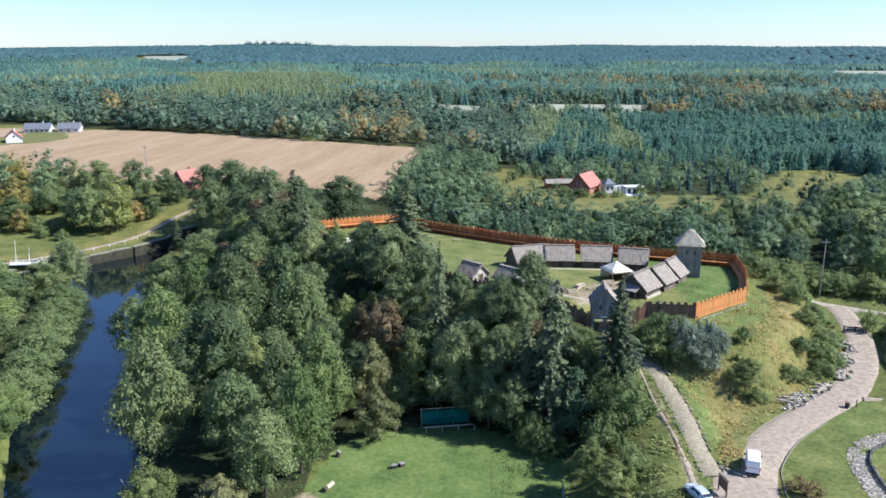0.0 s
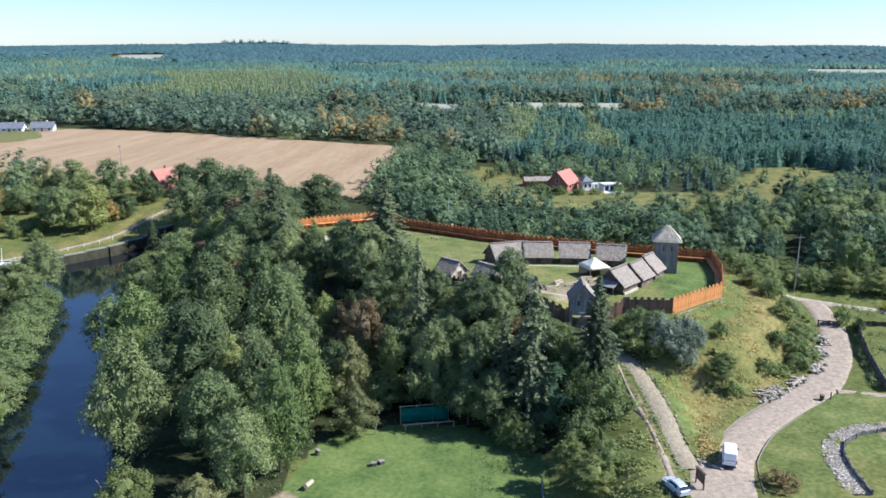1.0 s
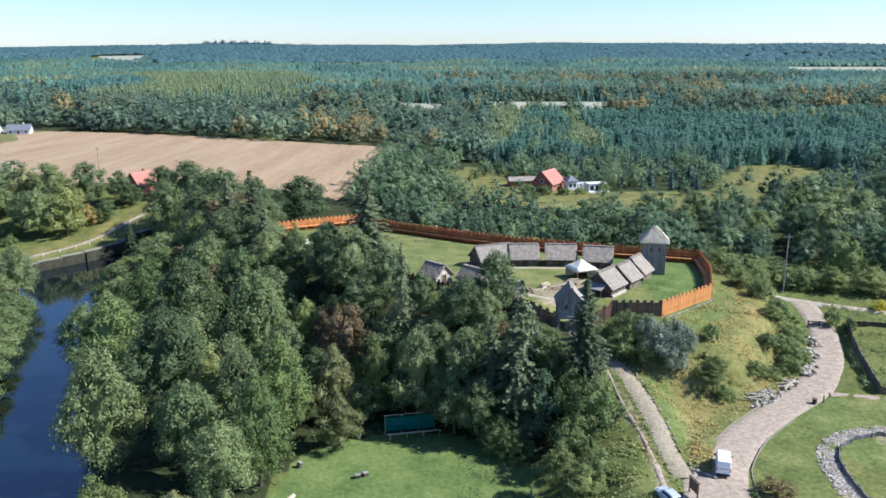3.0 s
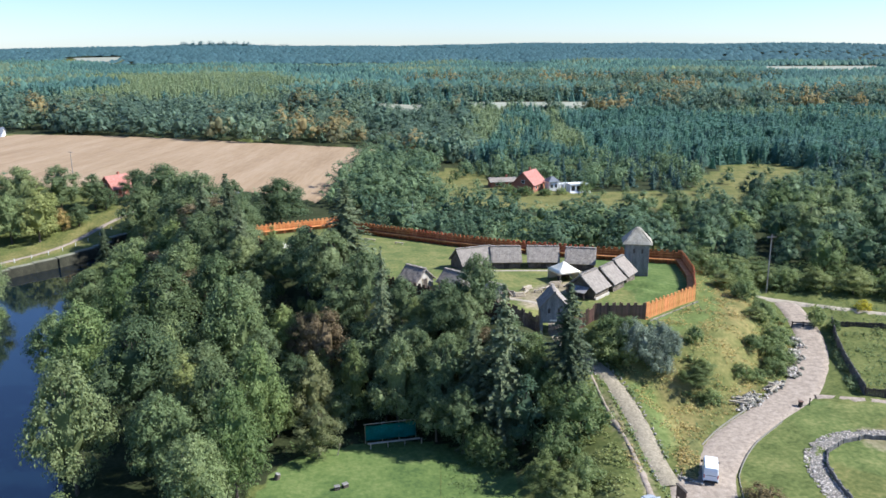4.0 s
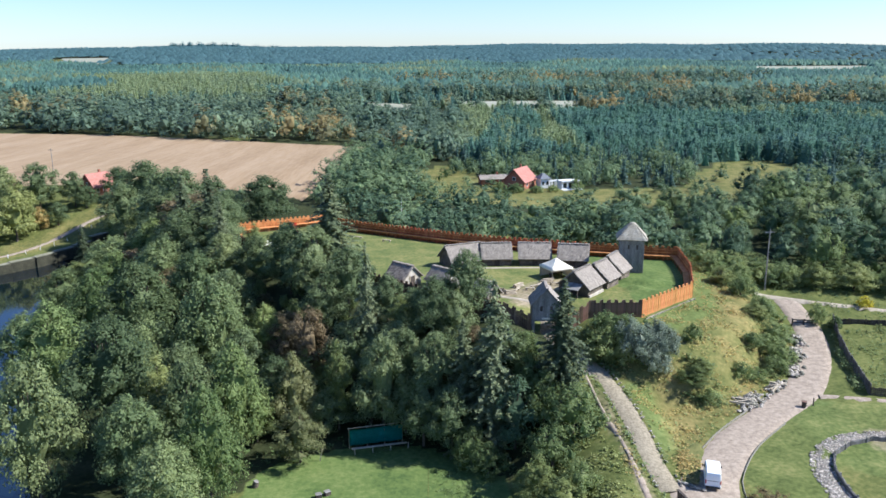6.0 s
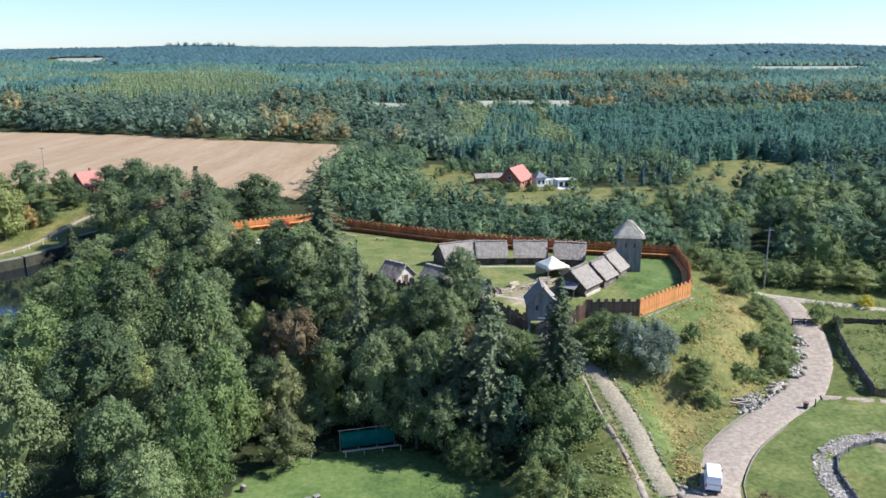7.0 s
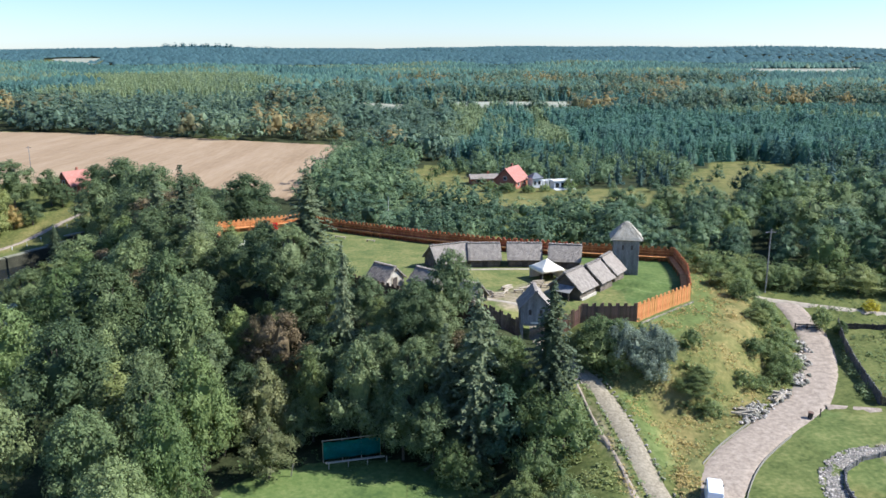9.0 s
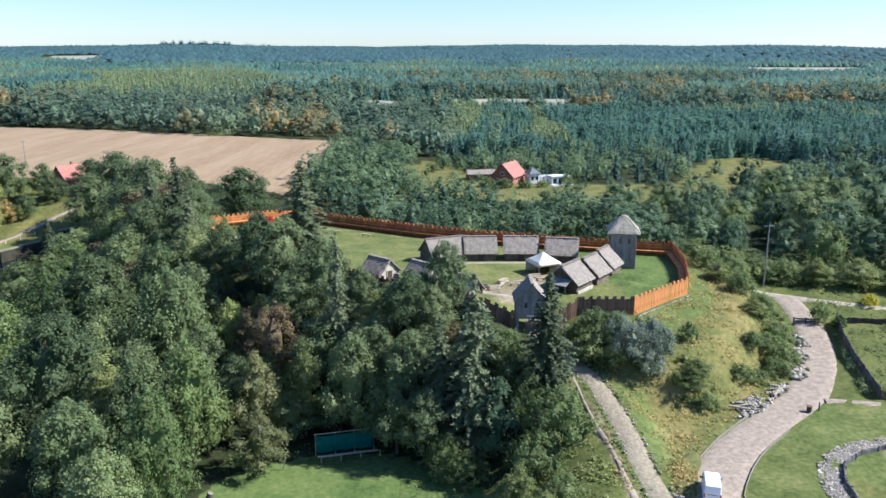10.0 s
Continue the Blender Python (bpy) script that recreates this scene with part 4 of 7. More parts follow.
plant("alder", -79.5, 122.0, 11.0, 5.2)
plant("alder", -76.0, 110.0, 11.0, 5.2)
# the trees between the embankment and the ploughed field
plant("gold", -97.6, 233.0, 13.5, 5.4, pick=1)
plant("alder", -104.7, 232.0, 15.0, 6.2)
plant("alder", -111.0, 238.0, 12.0, 5.0)
plant("gold", -94.1, 240.6, 6.5, 2.7, pick=0)
plant("oak", -90.0, 243.0, 7.0, 3.2)
plant("olive", -101.0, 243.5, 13.0, 5.4)
plant("oak", -98.5, 253.0, 15.0, 6.4)
plant("oak", -89.5, 256.0, 11.0, 4.4)
plant("alder", -109.5, 252.5, 15.0, 6.4)
plant("willow", -119.0, 256.0, 13.0, 4.8, "thin brownish tree beside the field")
plant("oak", -131.0, 262.0, 9.5, 4.4)
plant("gold", -133.0, 244.5, 12.0, 5.6)
plant("alder", -122.5, 246.0, 10.0, 5.4)
plant("gold", -125.6, 232.0, 7.0, 3.0, pick=0)
plant("bush", -121.0, 233.0, 5.0, 3.6)
plant("bush", -114.0, 232.5, 5.0, 3.6)
plant("bush", -117.0, 227.0, 3.6, 2.6)
plant("bush", -110.0, 224.5, 3.0, 2.2)
plant("alder", -130.0, 237.0, 9.0, 5.0)
plant("oak", -86.0, 255.0, 7.0, 3.6)
plant("oak", -78.0, 262.0, 10.0, 5.0)


def dead_shrub(x, y, high, seed):
    """A bare dead tree: a thin stem that forks into crooked twigs."""
    rng = random.Random(seed)
    ob = thing("dead_tree", pose(x, y, ground_z(x, y)), "bare pale dead tree at the waterside", "dead tree")
    part("stem", beam(bmesh.new(), (0, 0, -0.3), (0.3, 0.2, high * 0.6), 0.14, 0.09, 7), DEAD_WOOD, ob)
    for k in range(9):
        z0 = high * rng.uniform(0.4, 0.6)
        a = rng.uniform(0, 6.3)
        mid = (0.3 * z0 / high + math.cos(a) * 0.7, math.sin(a) * 0.7, z0 + high * 0.17)
        tip = (mid[0] + math.cos(a + 0.5) * 0.7, mid[1] + math.sin(a + 0.5) * 0.7, min(high, mid[2] + high * rng.uniform(0.1, 0.25)))
        bm = beam(bmesh.new(), (0.3 * z0 / high, 0.2 * z0 / high, z0), mid, 0.07, 0.05, 5)
        part("twig", beam(bm, mid, tip, 0.05, 0.02, 5), DEAD_WOOD, ob)


dead_shrub(-38.2, 88.0, 8.2, 3)

REST = {}


def scatter(outline, gap, kinds, low, high, seed, single=False):
    """Trees at random over a stretch of the plan, no two closer than the gap: single trees, or part of the joined woods."""
    rng = random.Random(seed)
    xs, ys = [p[0] for p in outline], [p[1] for p in outline]
    taken = []
    for _ in range(6000):
        x, y = rng.uniform(min(xs), max(xs)), rng.uniform(min(ys), max(ys))
        if not bool(inside(np.array([x]), np.array([y]), outline)[0]) or any((x - a) ** 2 + (y - b) ** 2 < gap * gap for a, b in taken):
            continue
        taken.append((x, y))
        h = rng.uniform(low, high)
        k = rng.choice(kinds)
        if not single:
            REST.setdefault(k, []).append((x, y, h))
            continue
        plant(k, x, y, h, (0.22 if k == "conifer" else 0.45) * h * rng.uniform(0.85, 1.15))


# woods behind the fort and beyond the road
scatter([(-6, 212), (14, 190), (30, 179), (62, 164), (70, 168), (60, 196), (48, 214), (30, 224), (8, 232)], 7.0, ["lindens", "grey_lime", "limes", "grey_lime", "lindens"], 6, 10.5, 1)
scatter([(40, 200), (62, 172), (74, 158), (92, 155), (98, 205), (97, 220), (70, 215)], 7.2, ["lindens", "limes", "limes"], 6.5, 10.5, 2, True)
scatter([(92, 155), (118, 150), (150, 180), (150, 225), (106, 232), (98, 205)], 8.0, ["lindens", "limes", "limes"], 9.5, 14.5, 23, True)
scatter([(112, 135), (150, 128), (160, 170), (120, 152)], 6.5, ["lindens", "limes", "pale_lime", "grey_lime", "limes"], 5, 8.5, 22)
scatter([(-18, 258), (10, 232), (22, 246), (14, 290), (22, 322), (0, 362), (-8, 330)], 6.0, ["lindens", "limes", "pale_lime", "grey_lime", "limes"], 6, 10.5, 3)
scatter([(48, 218), (90, 220), (88, 230), (60, 230)], 11.0, ["lindens", "limes", "pale_lime", "grey_lime", "limes", "bush"], 3, 6, 4)
scatter([(92, 264), (105, 270), (116, 294), (138, 326), (150, 338), (112, 345), (34, 338), (33, 324), (40, 294), (52, 284), (70, 270)], 5.0, ["conifer", "limes", "pale_lime", "conifer", "conifer"], 4.5, 8.5, 5)
scatter([(112, 232), (150, 225), (190, 215), (230, 330), (160, 345), (164, 324), (170, 302), (152, 279), (121, 245)], 5.6, ["conifer", "limes", "lindens", "conifer"], 6, 11, 6)
scatter([(100, 236), (120, 252), (150, 284), (158, 316), (142, 318), (118, 286), (100, 256)], 12, ["lindens", "bush", "grey_lime"], 2.5, 5.5, 7)
scatter([(-62, 238), (-26, 244), (-24, 256), (-42, 272), (-66, 274)], 8.0, ["lindens", "limes"], 3, 5.5, 8)
scatter([(-130, 104), (-92, 130), (-96, 164), (-112, 158), (-140, 140), (-150, 112)], 8.0, ["limes", "lindens", "limes"], 9, 13, 9, True)
scatter([(-92, 88), (-80, 96), (-94, 140), (-120, 130), (-120, 88)], 6.0, ["limes", "alder"], 9, 12, 10, True)
scatter([(-230, 245), (-130, 236), (-128, 276), (-160, 280), (-230, 286)], 7.5, ["lindens", "gold", "limes", "lindens"], 8, 13, 12)
scatter([(66, 150), (80, 147), (108, 138), (116, 148), (90, 160), (70, 162)], 2.6, ["scrub", "scrub_pale"], 1.5, 4.2, 13)
scatter([(55, 110.5), (60, 113), (65.5, 121.5), (68, 132), (70, 147), (60, 156), (58.5, 146), (61, 138), (62, 130), (60, 122), (57, 116)], 1.9, ["scrub", "scrub_pale"], 0.6, 2.0, 17)
scatter([(41.5, 104), (46, 104), (47, 109), (43, 110)], 1.8, ["scrub", "scrub_pale"], 0.8, 2.0, 18)
scatter([(30.5, 111.5), (40, 108.5), (42, 113), (40, 118), (31, 118.5)], 2.2, ["scrub"], 1.2, 2.6, 19)
scatter([(62, 150), (75, 150), (80, 165), (64, 168)], 2.6, ["scrub", "scrub_pale"], 1.5, 4.0, 20)
scatter([(-24, 150), (-8, 143), (4, 126), (12, 122), (16, 117), (0, 124), (-16, 138), (-28, 152)], 4.0, ["bush", "bush", "rust"], 1.6, 3.4, 14, True)
scatter([(-16, 111), (0, 113), (8, 110), (12, 114), (0, 122), (-16, 124)], 5.2, ["oak", "olive", "oak"], 6, 9, 15, True)
scatter([(-56, 180), (-40, 160), (-30, 168), (-34, 200), (-50, 206)], 6.5, ["oak", "alder", "rust"], 11, 15, 16, True)


scatter([(58, 240), (100, 232), (108, 250), (98, 268), (74, 284), (66, 262)], 10.5, ["bush", "pale_lime", "grey_lime", "limes"], 1.8, 4.4, 24)
scatter([(14, 256), (44, 246), (46, 262), (30, 300), (14, 300)], 8.0, ["bush", "pale_lime", "limes"], 1.8, 4.6, 25)
scatter([(30, 300), (66, 288), (70, 300), (32, 322)], 6.0, ["bush", "grey_lime", "limes"], 3, 6, 26)


scatter([(78, 126), (92, 120), (104, 116), (104, 121), (82, 130)], 1.7, ["scrub_pale"], 0.5, 1.1, 27)


# ---- far woods: uncountable, one object a kind ----
def far_tree_set(rng, count, kind, n=30):
    """A few far crowns to pick from: pines with soft tops, lumpy broadleaf crowns, or the plain tops of a distant canopy."""
    sets = []
    for _ in range(count):
        if kind == "pine":
            k = 5
            a = np.linspace(0, 2 * math.pi, k, endpoint=False) + rng.uniform(0, 1)
            lo = np.c_[np.cos(a) * 0.19, np.sin(a) * 0.19, np.full(k, 0.02)] * rng.uniform(0.8, 1.2, (k, 1))
            core = (np.r_[lo, [[0, 0, 0.93]]], np.array([[i, (i + 1) % k, k] for i in range(k)]))
            z = np.linspace(0.10, 0.97, n) + rng.normal(0, 0.03, n)
            b = np.arange(n) * 2.399 + rng.normal(0, 0.3, n)
            r = 0.27 * np.clip(1.02 - z, 0.02, 1) ** 0.55 * rng.uniform(0.6, 1.15, n)
            at = np.c_[np.cos(b) * r, np.sin(b) * r, z]
            sets.append(merged([core, fan_leaves(rng, at, np.c_[np.cos(b) * 0.6, np.sin(b) * 0.6, np.full(n, 1.3)], 0.40 / n ** 0.5, 0.2, 0.2)]))
        elif kind == "broad":
            sets.append(broad_crown(rng, 1.0, rng.uniform(0.36, 0.44), 0.0, 12, 120, 0.066, 0.35, 0.78, 0.55, True)[0])
        else:
            k = 5
            a = np.linspace(0, 2 * math.pi, k, endpoint=False)
            lo = np.c_[np.cos(a) * 0.34, np.sin(a) * 0.34, np.full(k, 0.35 if kind == "top" else 0.45)] * rng.uniform(0.85, 1.15, (k, 1))
            v = np.r_[lo, [[rng.normal(0, 0.05), rng.normal(0, 0.05), rng.uniform(0.9, 1.1)]]]
            sets.append((v, np.array([[i, (i + 1) % k, k] for i in range(k)])))
    return sets


def woods(name, leaf, spots, heights, wide, sets, seed, label, smooth=False):
    rng = np.random.default_rng(seed)
    z = land(spots[:, 0], spots[:, 1])
    which = rng.integers(0, len(sets), len(spots))
    pieces = []
    for k, (v, f) in enumerate(sets):
        own = np.flatnonzero(which == k)
        if not len(own):
            continue
        a = rng.uniform(0, 2 * math.pi, len(own))
        h = heights[own]
        s = h * wide * rng.uniform(0.8, 1.2, len(own))
        x = (v[None, :, 0] * np.cos(a)[:, None] - v[None, :, 1] * np.sin(a)[:, None]) * s[:, None] + spots[own, 0][:, None]
        y = (v[None, :, 0] * np.sin(a)[:, None] + v[None, :, 1] * np.cos(a)[:, None]) * s[:, None] + spots[own, 1][:, None]
        zz = v[None, :, 2] * h[:, None] + z[own][:, None] - 0.3
        vv = np.stack([x, y, zz], -1).reshape(-1, 3)
        ff = (f[None] + np.arange(len(own))[:, None, None] * len(v)).reshape(-1, 3)
        pieces.append((vv, ff))
    verts, faces = merged(pieces)
    tagged(new(name, mesh_of(name, verts, faces, LEAF[leaf], smooth)), label, "woods", kind="stuff")


def wild_spots(rng, near, far, gap, west=-0.66, east=0.78):
    """Spots spread over the country between two distances, off the fields and clearings."""
    area = (east - west) * (far * far - near * near) / 2
    n = int(area / (gap * gap))
    d = np.sqrt(rng.uniform(near * near, far * far, n))
    s = rng.uniform(west, east, n) * d
    p = np.c_[s, d]
    ok = ~inside(p[:, 0], p[:, 1], FIELD)
    for c in CLEARINGS:
        ok &= ~inside(p[:, 0], p[:, 1], c)
    return p[ok]


for kind, rows in REST.items():
    rows = np.array(rows)
    woods("valley_wood", MID[kind], rows[:, :2], rows[:, 2], 1.7 if kind.startswith("scrub") else 1.0 if kind == "conifer" else 1.3, MID_SETS[kind], 40, {"conifer": "blue-green young pines in the valley", "gold": "yellow autumn trees in the valley", "bush": "green bushes in the valley meadow", "scrub": "dense green scrub on the hill's flank", "scrub_pale": "yellow-green scrub on the hill's flank"}.get(kind, "green broadleaf trees in the valley"))

far_rng = np.random.default_rng(77)
PINES, BROADS, TOPS = far_tree_set(far_rng, 6, "pine"), far_tree_set(far_rng, 7, "broad"), far_tree_set(far_rng, 8, "top")
NEAR_PINES = far_tree_set(np.random.default_rng(79), 6, "pine", 110)
DOMES = far_tree_set(np.random.default_rng(78), 8, "dome")


def drift(px, py, size, seed):
    """Smooth random patches over the country."""
    r = np.random.default_rng(seed)
    out = np.zeros(len(px))
    for _ in range(9):
        a, f, o = r.uniform(0, math.pi), r.uniform(0.6, 1.6) / size, r.uniform(0, 6.3)
        out += np.sin((px * math.cos(a) + py * math.sin(a)) * f + o)
    return out / 3 + r.normal(0, 0.35, len(px))


def in_plantation(x, y):
    return (x > 34 + (y - 318) * 0.10 + 6 * np.sin(y / 18.0)) & (x < 460) & (y > 300) & (y < 560 + 18 * np.sin(x / 40.0)) & (y > 322 - (x - 90) * 0.25)


def in_larch_wedge(x, y):
    """The pale larch stand that reaches back behind the field's wood."""
    return (y > 640) & (y < 1090 + 0.4 * (x + 300)) & (x > -0.335 * y + 30 * np.sin(y / 60.0)) & (x < -0.12 * y + 20 * np.sin(y / 45.0))


# the young pine plantation, in close rows
spots = wild_spots(far_rng, 290, 690, 4.1, 0.0)
spots = spots[in_plantation(*spots.T)]
x, y = spots.T
swell = np.sin(x / 21.0 + 0.7 * np.sin(y / 13.0)) * np.cos(y / 17.0)
tall = far_rng.uniform(5.0, 8.2, len(x)) * (1 + 0.20 * swell) * np.where(y < 345, 1.15, 1.0)
west, east_edge = 35 + (y - 387) * 0.19, 88 + (y - 391) * 0.156
mottle = drift(x, y, 14.0, 8)
larch = (y > 350) & (((x < west + 15 + 3 * mottle) & (x > west - 8)) | (np.abs(x - east_edge) < 5 + 3 * mottle) | ((x < east_edge) & (mottle > 0.75))) | ((y > 430) & (x > 150) & (drift(x, y, 30.0, 9) > 0.95))
dark = ~larch & (drift(x, y, 9.0, 5) < -0.35)
front = ~larch & ~dark & (y < 372)
woods("pine_plantation", "far_pine", spots[front], tall[front], 1.75, NEAR_PINES, 12, "blue-green young pines at the plantation's edge with haze in their colour")
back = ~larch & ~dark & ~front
woods("pine_plantation", "far_pine", spots[back], tall[back], 1.75, PINES, 1, "blue-green young pine plantation in the valley with haze in its colour")
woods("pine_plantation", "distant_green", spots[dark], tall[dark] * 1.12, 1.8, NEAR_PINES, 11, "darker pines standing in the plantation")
woods("larch_stand", "far_larch", spots[larch], tall[larch] * 1.1, 1.3, PINES, 2, "yellow-green larch stand beside the pines")

# mixed woods round the field and the plantation: large crowns of many greens
spots = wild_spots(far_rng, 232, 760, 7.6)
x, y = spots.T
keep = ((x > 0) & (y > 335)) | ((x < 0) & (y > 375) & (x + (y - 369) * 2.2 > 2)) | ((x > 190) & (y > 225)) | ((x > 150) & (y > 340)) | ((x < -300) & (y > 290))
spots = spots[keep & ~in_plantation(x, y) & ~in_larch_wedge(x, y)]
x, y = spots.T
patch, turning = drift(x, y, 24.0, 1), drift(x, y, 15.0, 2)
near_gold = np.zeros(len(x))
for gx, gy in ((-217, 532), (-100, 494), (-60, 490), (-28, 404), (-15, 389), (-5, 367), (4, 360), (-34, 400), (-20, 430), (-52, 450), (260, 590), (290, 585), (310, 600), (345, 620), (380, 610), (160, 560), (330, 545), (400, 560), (430, 640)):
    gr = (7 if gx < -90 else 11) + 3 * math.sin(gx * 1.7)
    near_gold = np.maximum(near_gold, np.exp(-((x - gx) ** 2 + (y - gy) ** 2) / gr ** 2))
gold = near_gold + 0.16 * turning > 0.60
rusty = ~gold & (near_gold + 0.22 * turning > 0.40)
pine = (y > 560) & (patch < 0.0) & ~gold & ~rusty
broad = ~(pine | gold | rusty)
tall = far_rng.uniform(8.0, 15.5, len(x)) * (1 + 0.2 * np.tanh(turning)) * np.where(x > 0, 0.85, 1.0)
woods("far_pine_wood", "distant_green", spots[pine], tall[pine] * 0.95, 1.5, PINES, 1, "blue-green pine wood in the valley with haze in its colour")
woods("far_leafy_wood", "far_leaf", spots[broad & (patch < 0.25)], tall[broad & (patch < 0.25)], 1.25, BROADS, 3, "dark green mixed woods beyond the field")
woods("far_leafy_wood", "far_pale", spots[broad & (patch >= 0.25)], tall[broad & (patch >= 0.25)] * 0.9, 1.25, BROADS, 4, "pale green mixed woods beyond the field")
woods("far_autumn_wood", "far_gold", spots[gold], tall[gold] * 1.15, 1.15, BROADS, 5, "golden autumn trees among the far woods")
woods("far_autumn_wood", "far_rust", spots[rusty], tall[rusty] * 1.1, 1.15, BROADS, 6, "brownish trees among the far woods")

# the larch stand behind the field's wood
spots = wild_spots(far_rng, 640, 1260, 6.4, -0.4, -0.08)
spots = spots[in_larch_wedge(*spots.T)]
tall = far_rng.uniform(9, 14, len(spots))
streak = drift(spots[:, 0], spots[:, 1], 40.0, 21) > 0.7
woods("far_larch_wood", "far_larch", spots[~streak], tall[~streak], 0.9, PINES, 2, "yellow-green larch wood beyond the field")
woods("far_larch_wood", "far_pale", spots[streak], tall[streak], 1.0, PINES, 22, "grey-green larches beyond the field")


# belts of taller trees along lanes and streams
belt_spots = []
for outline, gap in (([(-30, 712), (300, 708), (310, 770), (-30, 770)], 9.0), ([(196, 566), (460, 560), (470, 606), (200, 612)], 8.0), ([(120, 860), (420, 850), (430, 930), (120, 940)], 9.0),
                     ([(20, 940), (260, 900), (270, 990), (30, 1010)], 10.0), ([(60, 1090), (520, 1040), (540, 1110), (60, 1150)], 11.0), ([(330, 700), (640, 760), (640, 800), (330, 740)], 9.0)):
    lo, hi = np.min(outline, axis=0), np.max(outline, axis=0)
    p = far_rng.uniform(lo, hi, (int((hi - lo).prod() / gap ** 2 * 0.75), 2))
    belt_spots.append(p[inside(p[:, 0], p[:, 1], outline)])
belt_spots = np.concatenate(belt_spots)
tone = drift(belt_spots[:, 0], belt_spots[:, 1], 14.0, 12)
tall = far_rng.uniform(12, 19, len(belt_spots))
for leaf, sel, text in (("far_leaf", tone < 0.1, "tall dark trees in far hedgerows"), ("far_pale", (tone >= 0.1) & (tone < 0.55), "tall pale green trees in far hedgerows"),
                        ("far_rust", (tone >= 0.55) & (tone < 0.8), "tall browning trees in far hedgerows"), ("far_gold", tone >= 0.8, "tall golden trees in far hedgerows")):
    woods("far_hedgerow", leaf, belt_spots[sel], tall[sel], 0.95, BROADS, 9, text)

spots = wild_spots(far_rng, 750, 1700, 6.8)
spots = spots[~in_larch_wedge(*spots.T)]
x, y = spots.T
lanes = np.abs(np.sin(x / 70.0 + y / 210.0 + 1.5 * np.sin(y / 130.0))) < 0.05
spots = spots[~lanes]
x, y = spots.T
patch = drift(x, y, 45.0, 3)
stands = np.tanh(2.5 * (np.sin(x / 63.0 + 0.8 * np.sin(y / 90.0)) + np.cos(y / 74.0 + x / 200.0)))
tall = far_rng.uniform(6, 12, len(x)) * (1 + 0.15 * np.tanh(patch)) + 2.5 * stands
for name, leaf, sel, text in (("distant_dark_wood", "distant_dark", patch < 0.0, "distant dark pine forest"), ("distant_pine_wood", "distant_green", (patch >= 0.0) & (patch < 0.9), "distant blue-green pine forest with haze in its colour"), ("distant_leafy_wood", "distant_pale", (patch >= 0.9) & (patch < 1.7), "distant dark mixed forest"),
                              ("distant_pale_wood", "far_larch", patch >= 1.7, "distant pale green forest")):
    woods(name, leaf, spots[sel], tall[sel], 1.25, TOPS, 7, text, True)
spots = wild_spots(far_rng, 1700, 4500, 18)
tall = far_rng.uniform(10, 15, len(spots)) + 4 * np.sin(spots[:, 0] / 150.0) * np.cos(spots[:, 1] / 190.0)
woods("skyline_forest", "far_hazed", spots, tall, 2.5, DOMES, 8, "forest on the skyline ridge, blued by painted haze", True)
# a clump of tall trees on the ridge
clump_rng = np.random.default_rng(31)
spots = np.c_[np.concatenate([clump_rng.uniform(-760, -520, 26), clump_rng.uniform(-520, -300, 60), clump_rng.uniform(-300, 260, 40)]), clump_rng.uniform(3120, 3200, 126)]
tall = np.concatenate([clump_rng.uniform(18, 29, 26), clump_rng.uniform(14, 26, 60), clump_rng.uniform(10, 20, 40)])
woods("ridge_trees", "far_hazed", spots, tall, 1.3, BROADS, 10, "tall trees standing out on the skyline ridge")
# ---- the timber fort ----


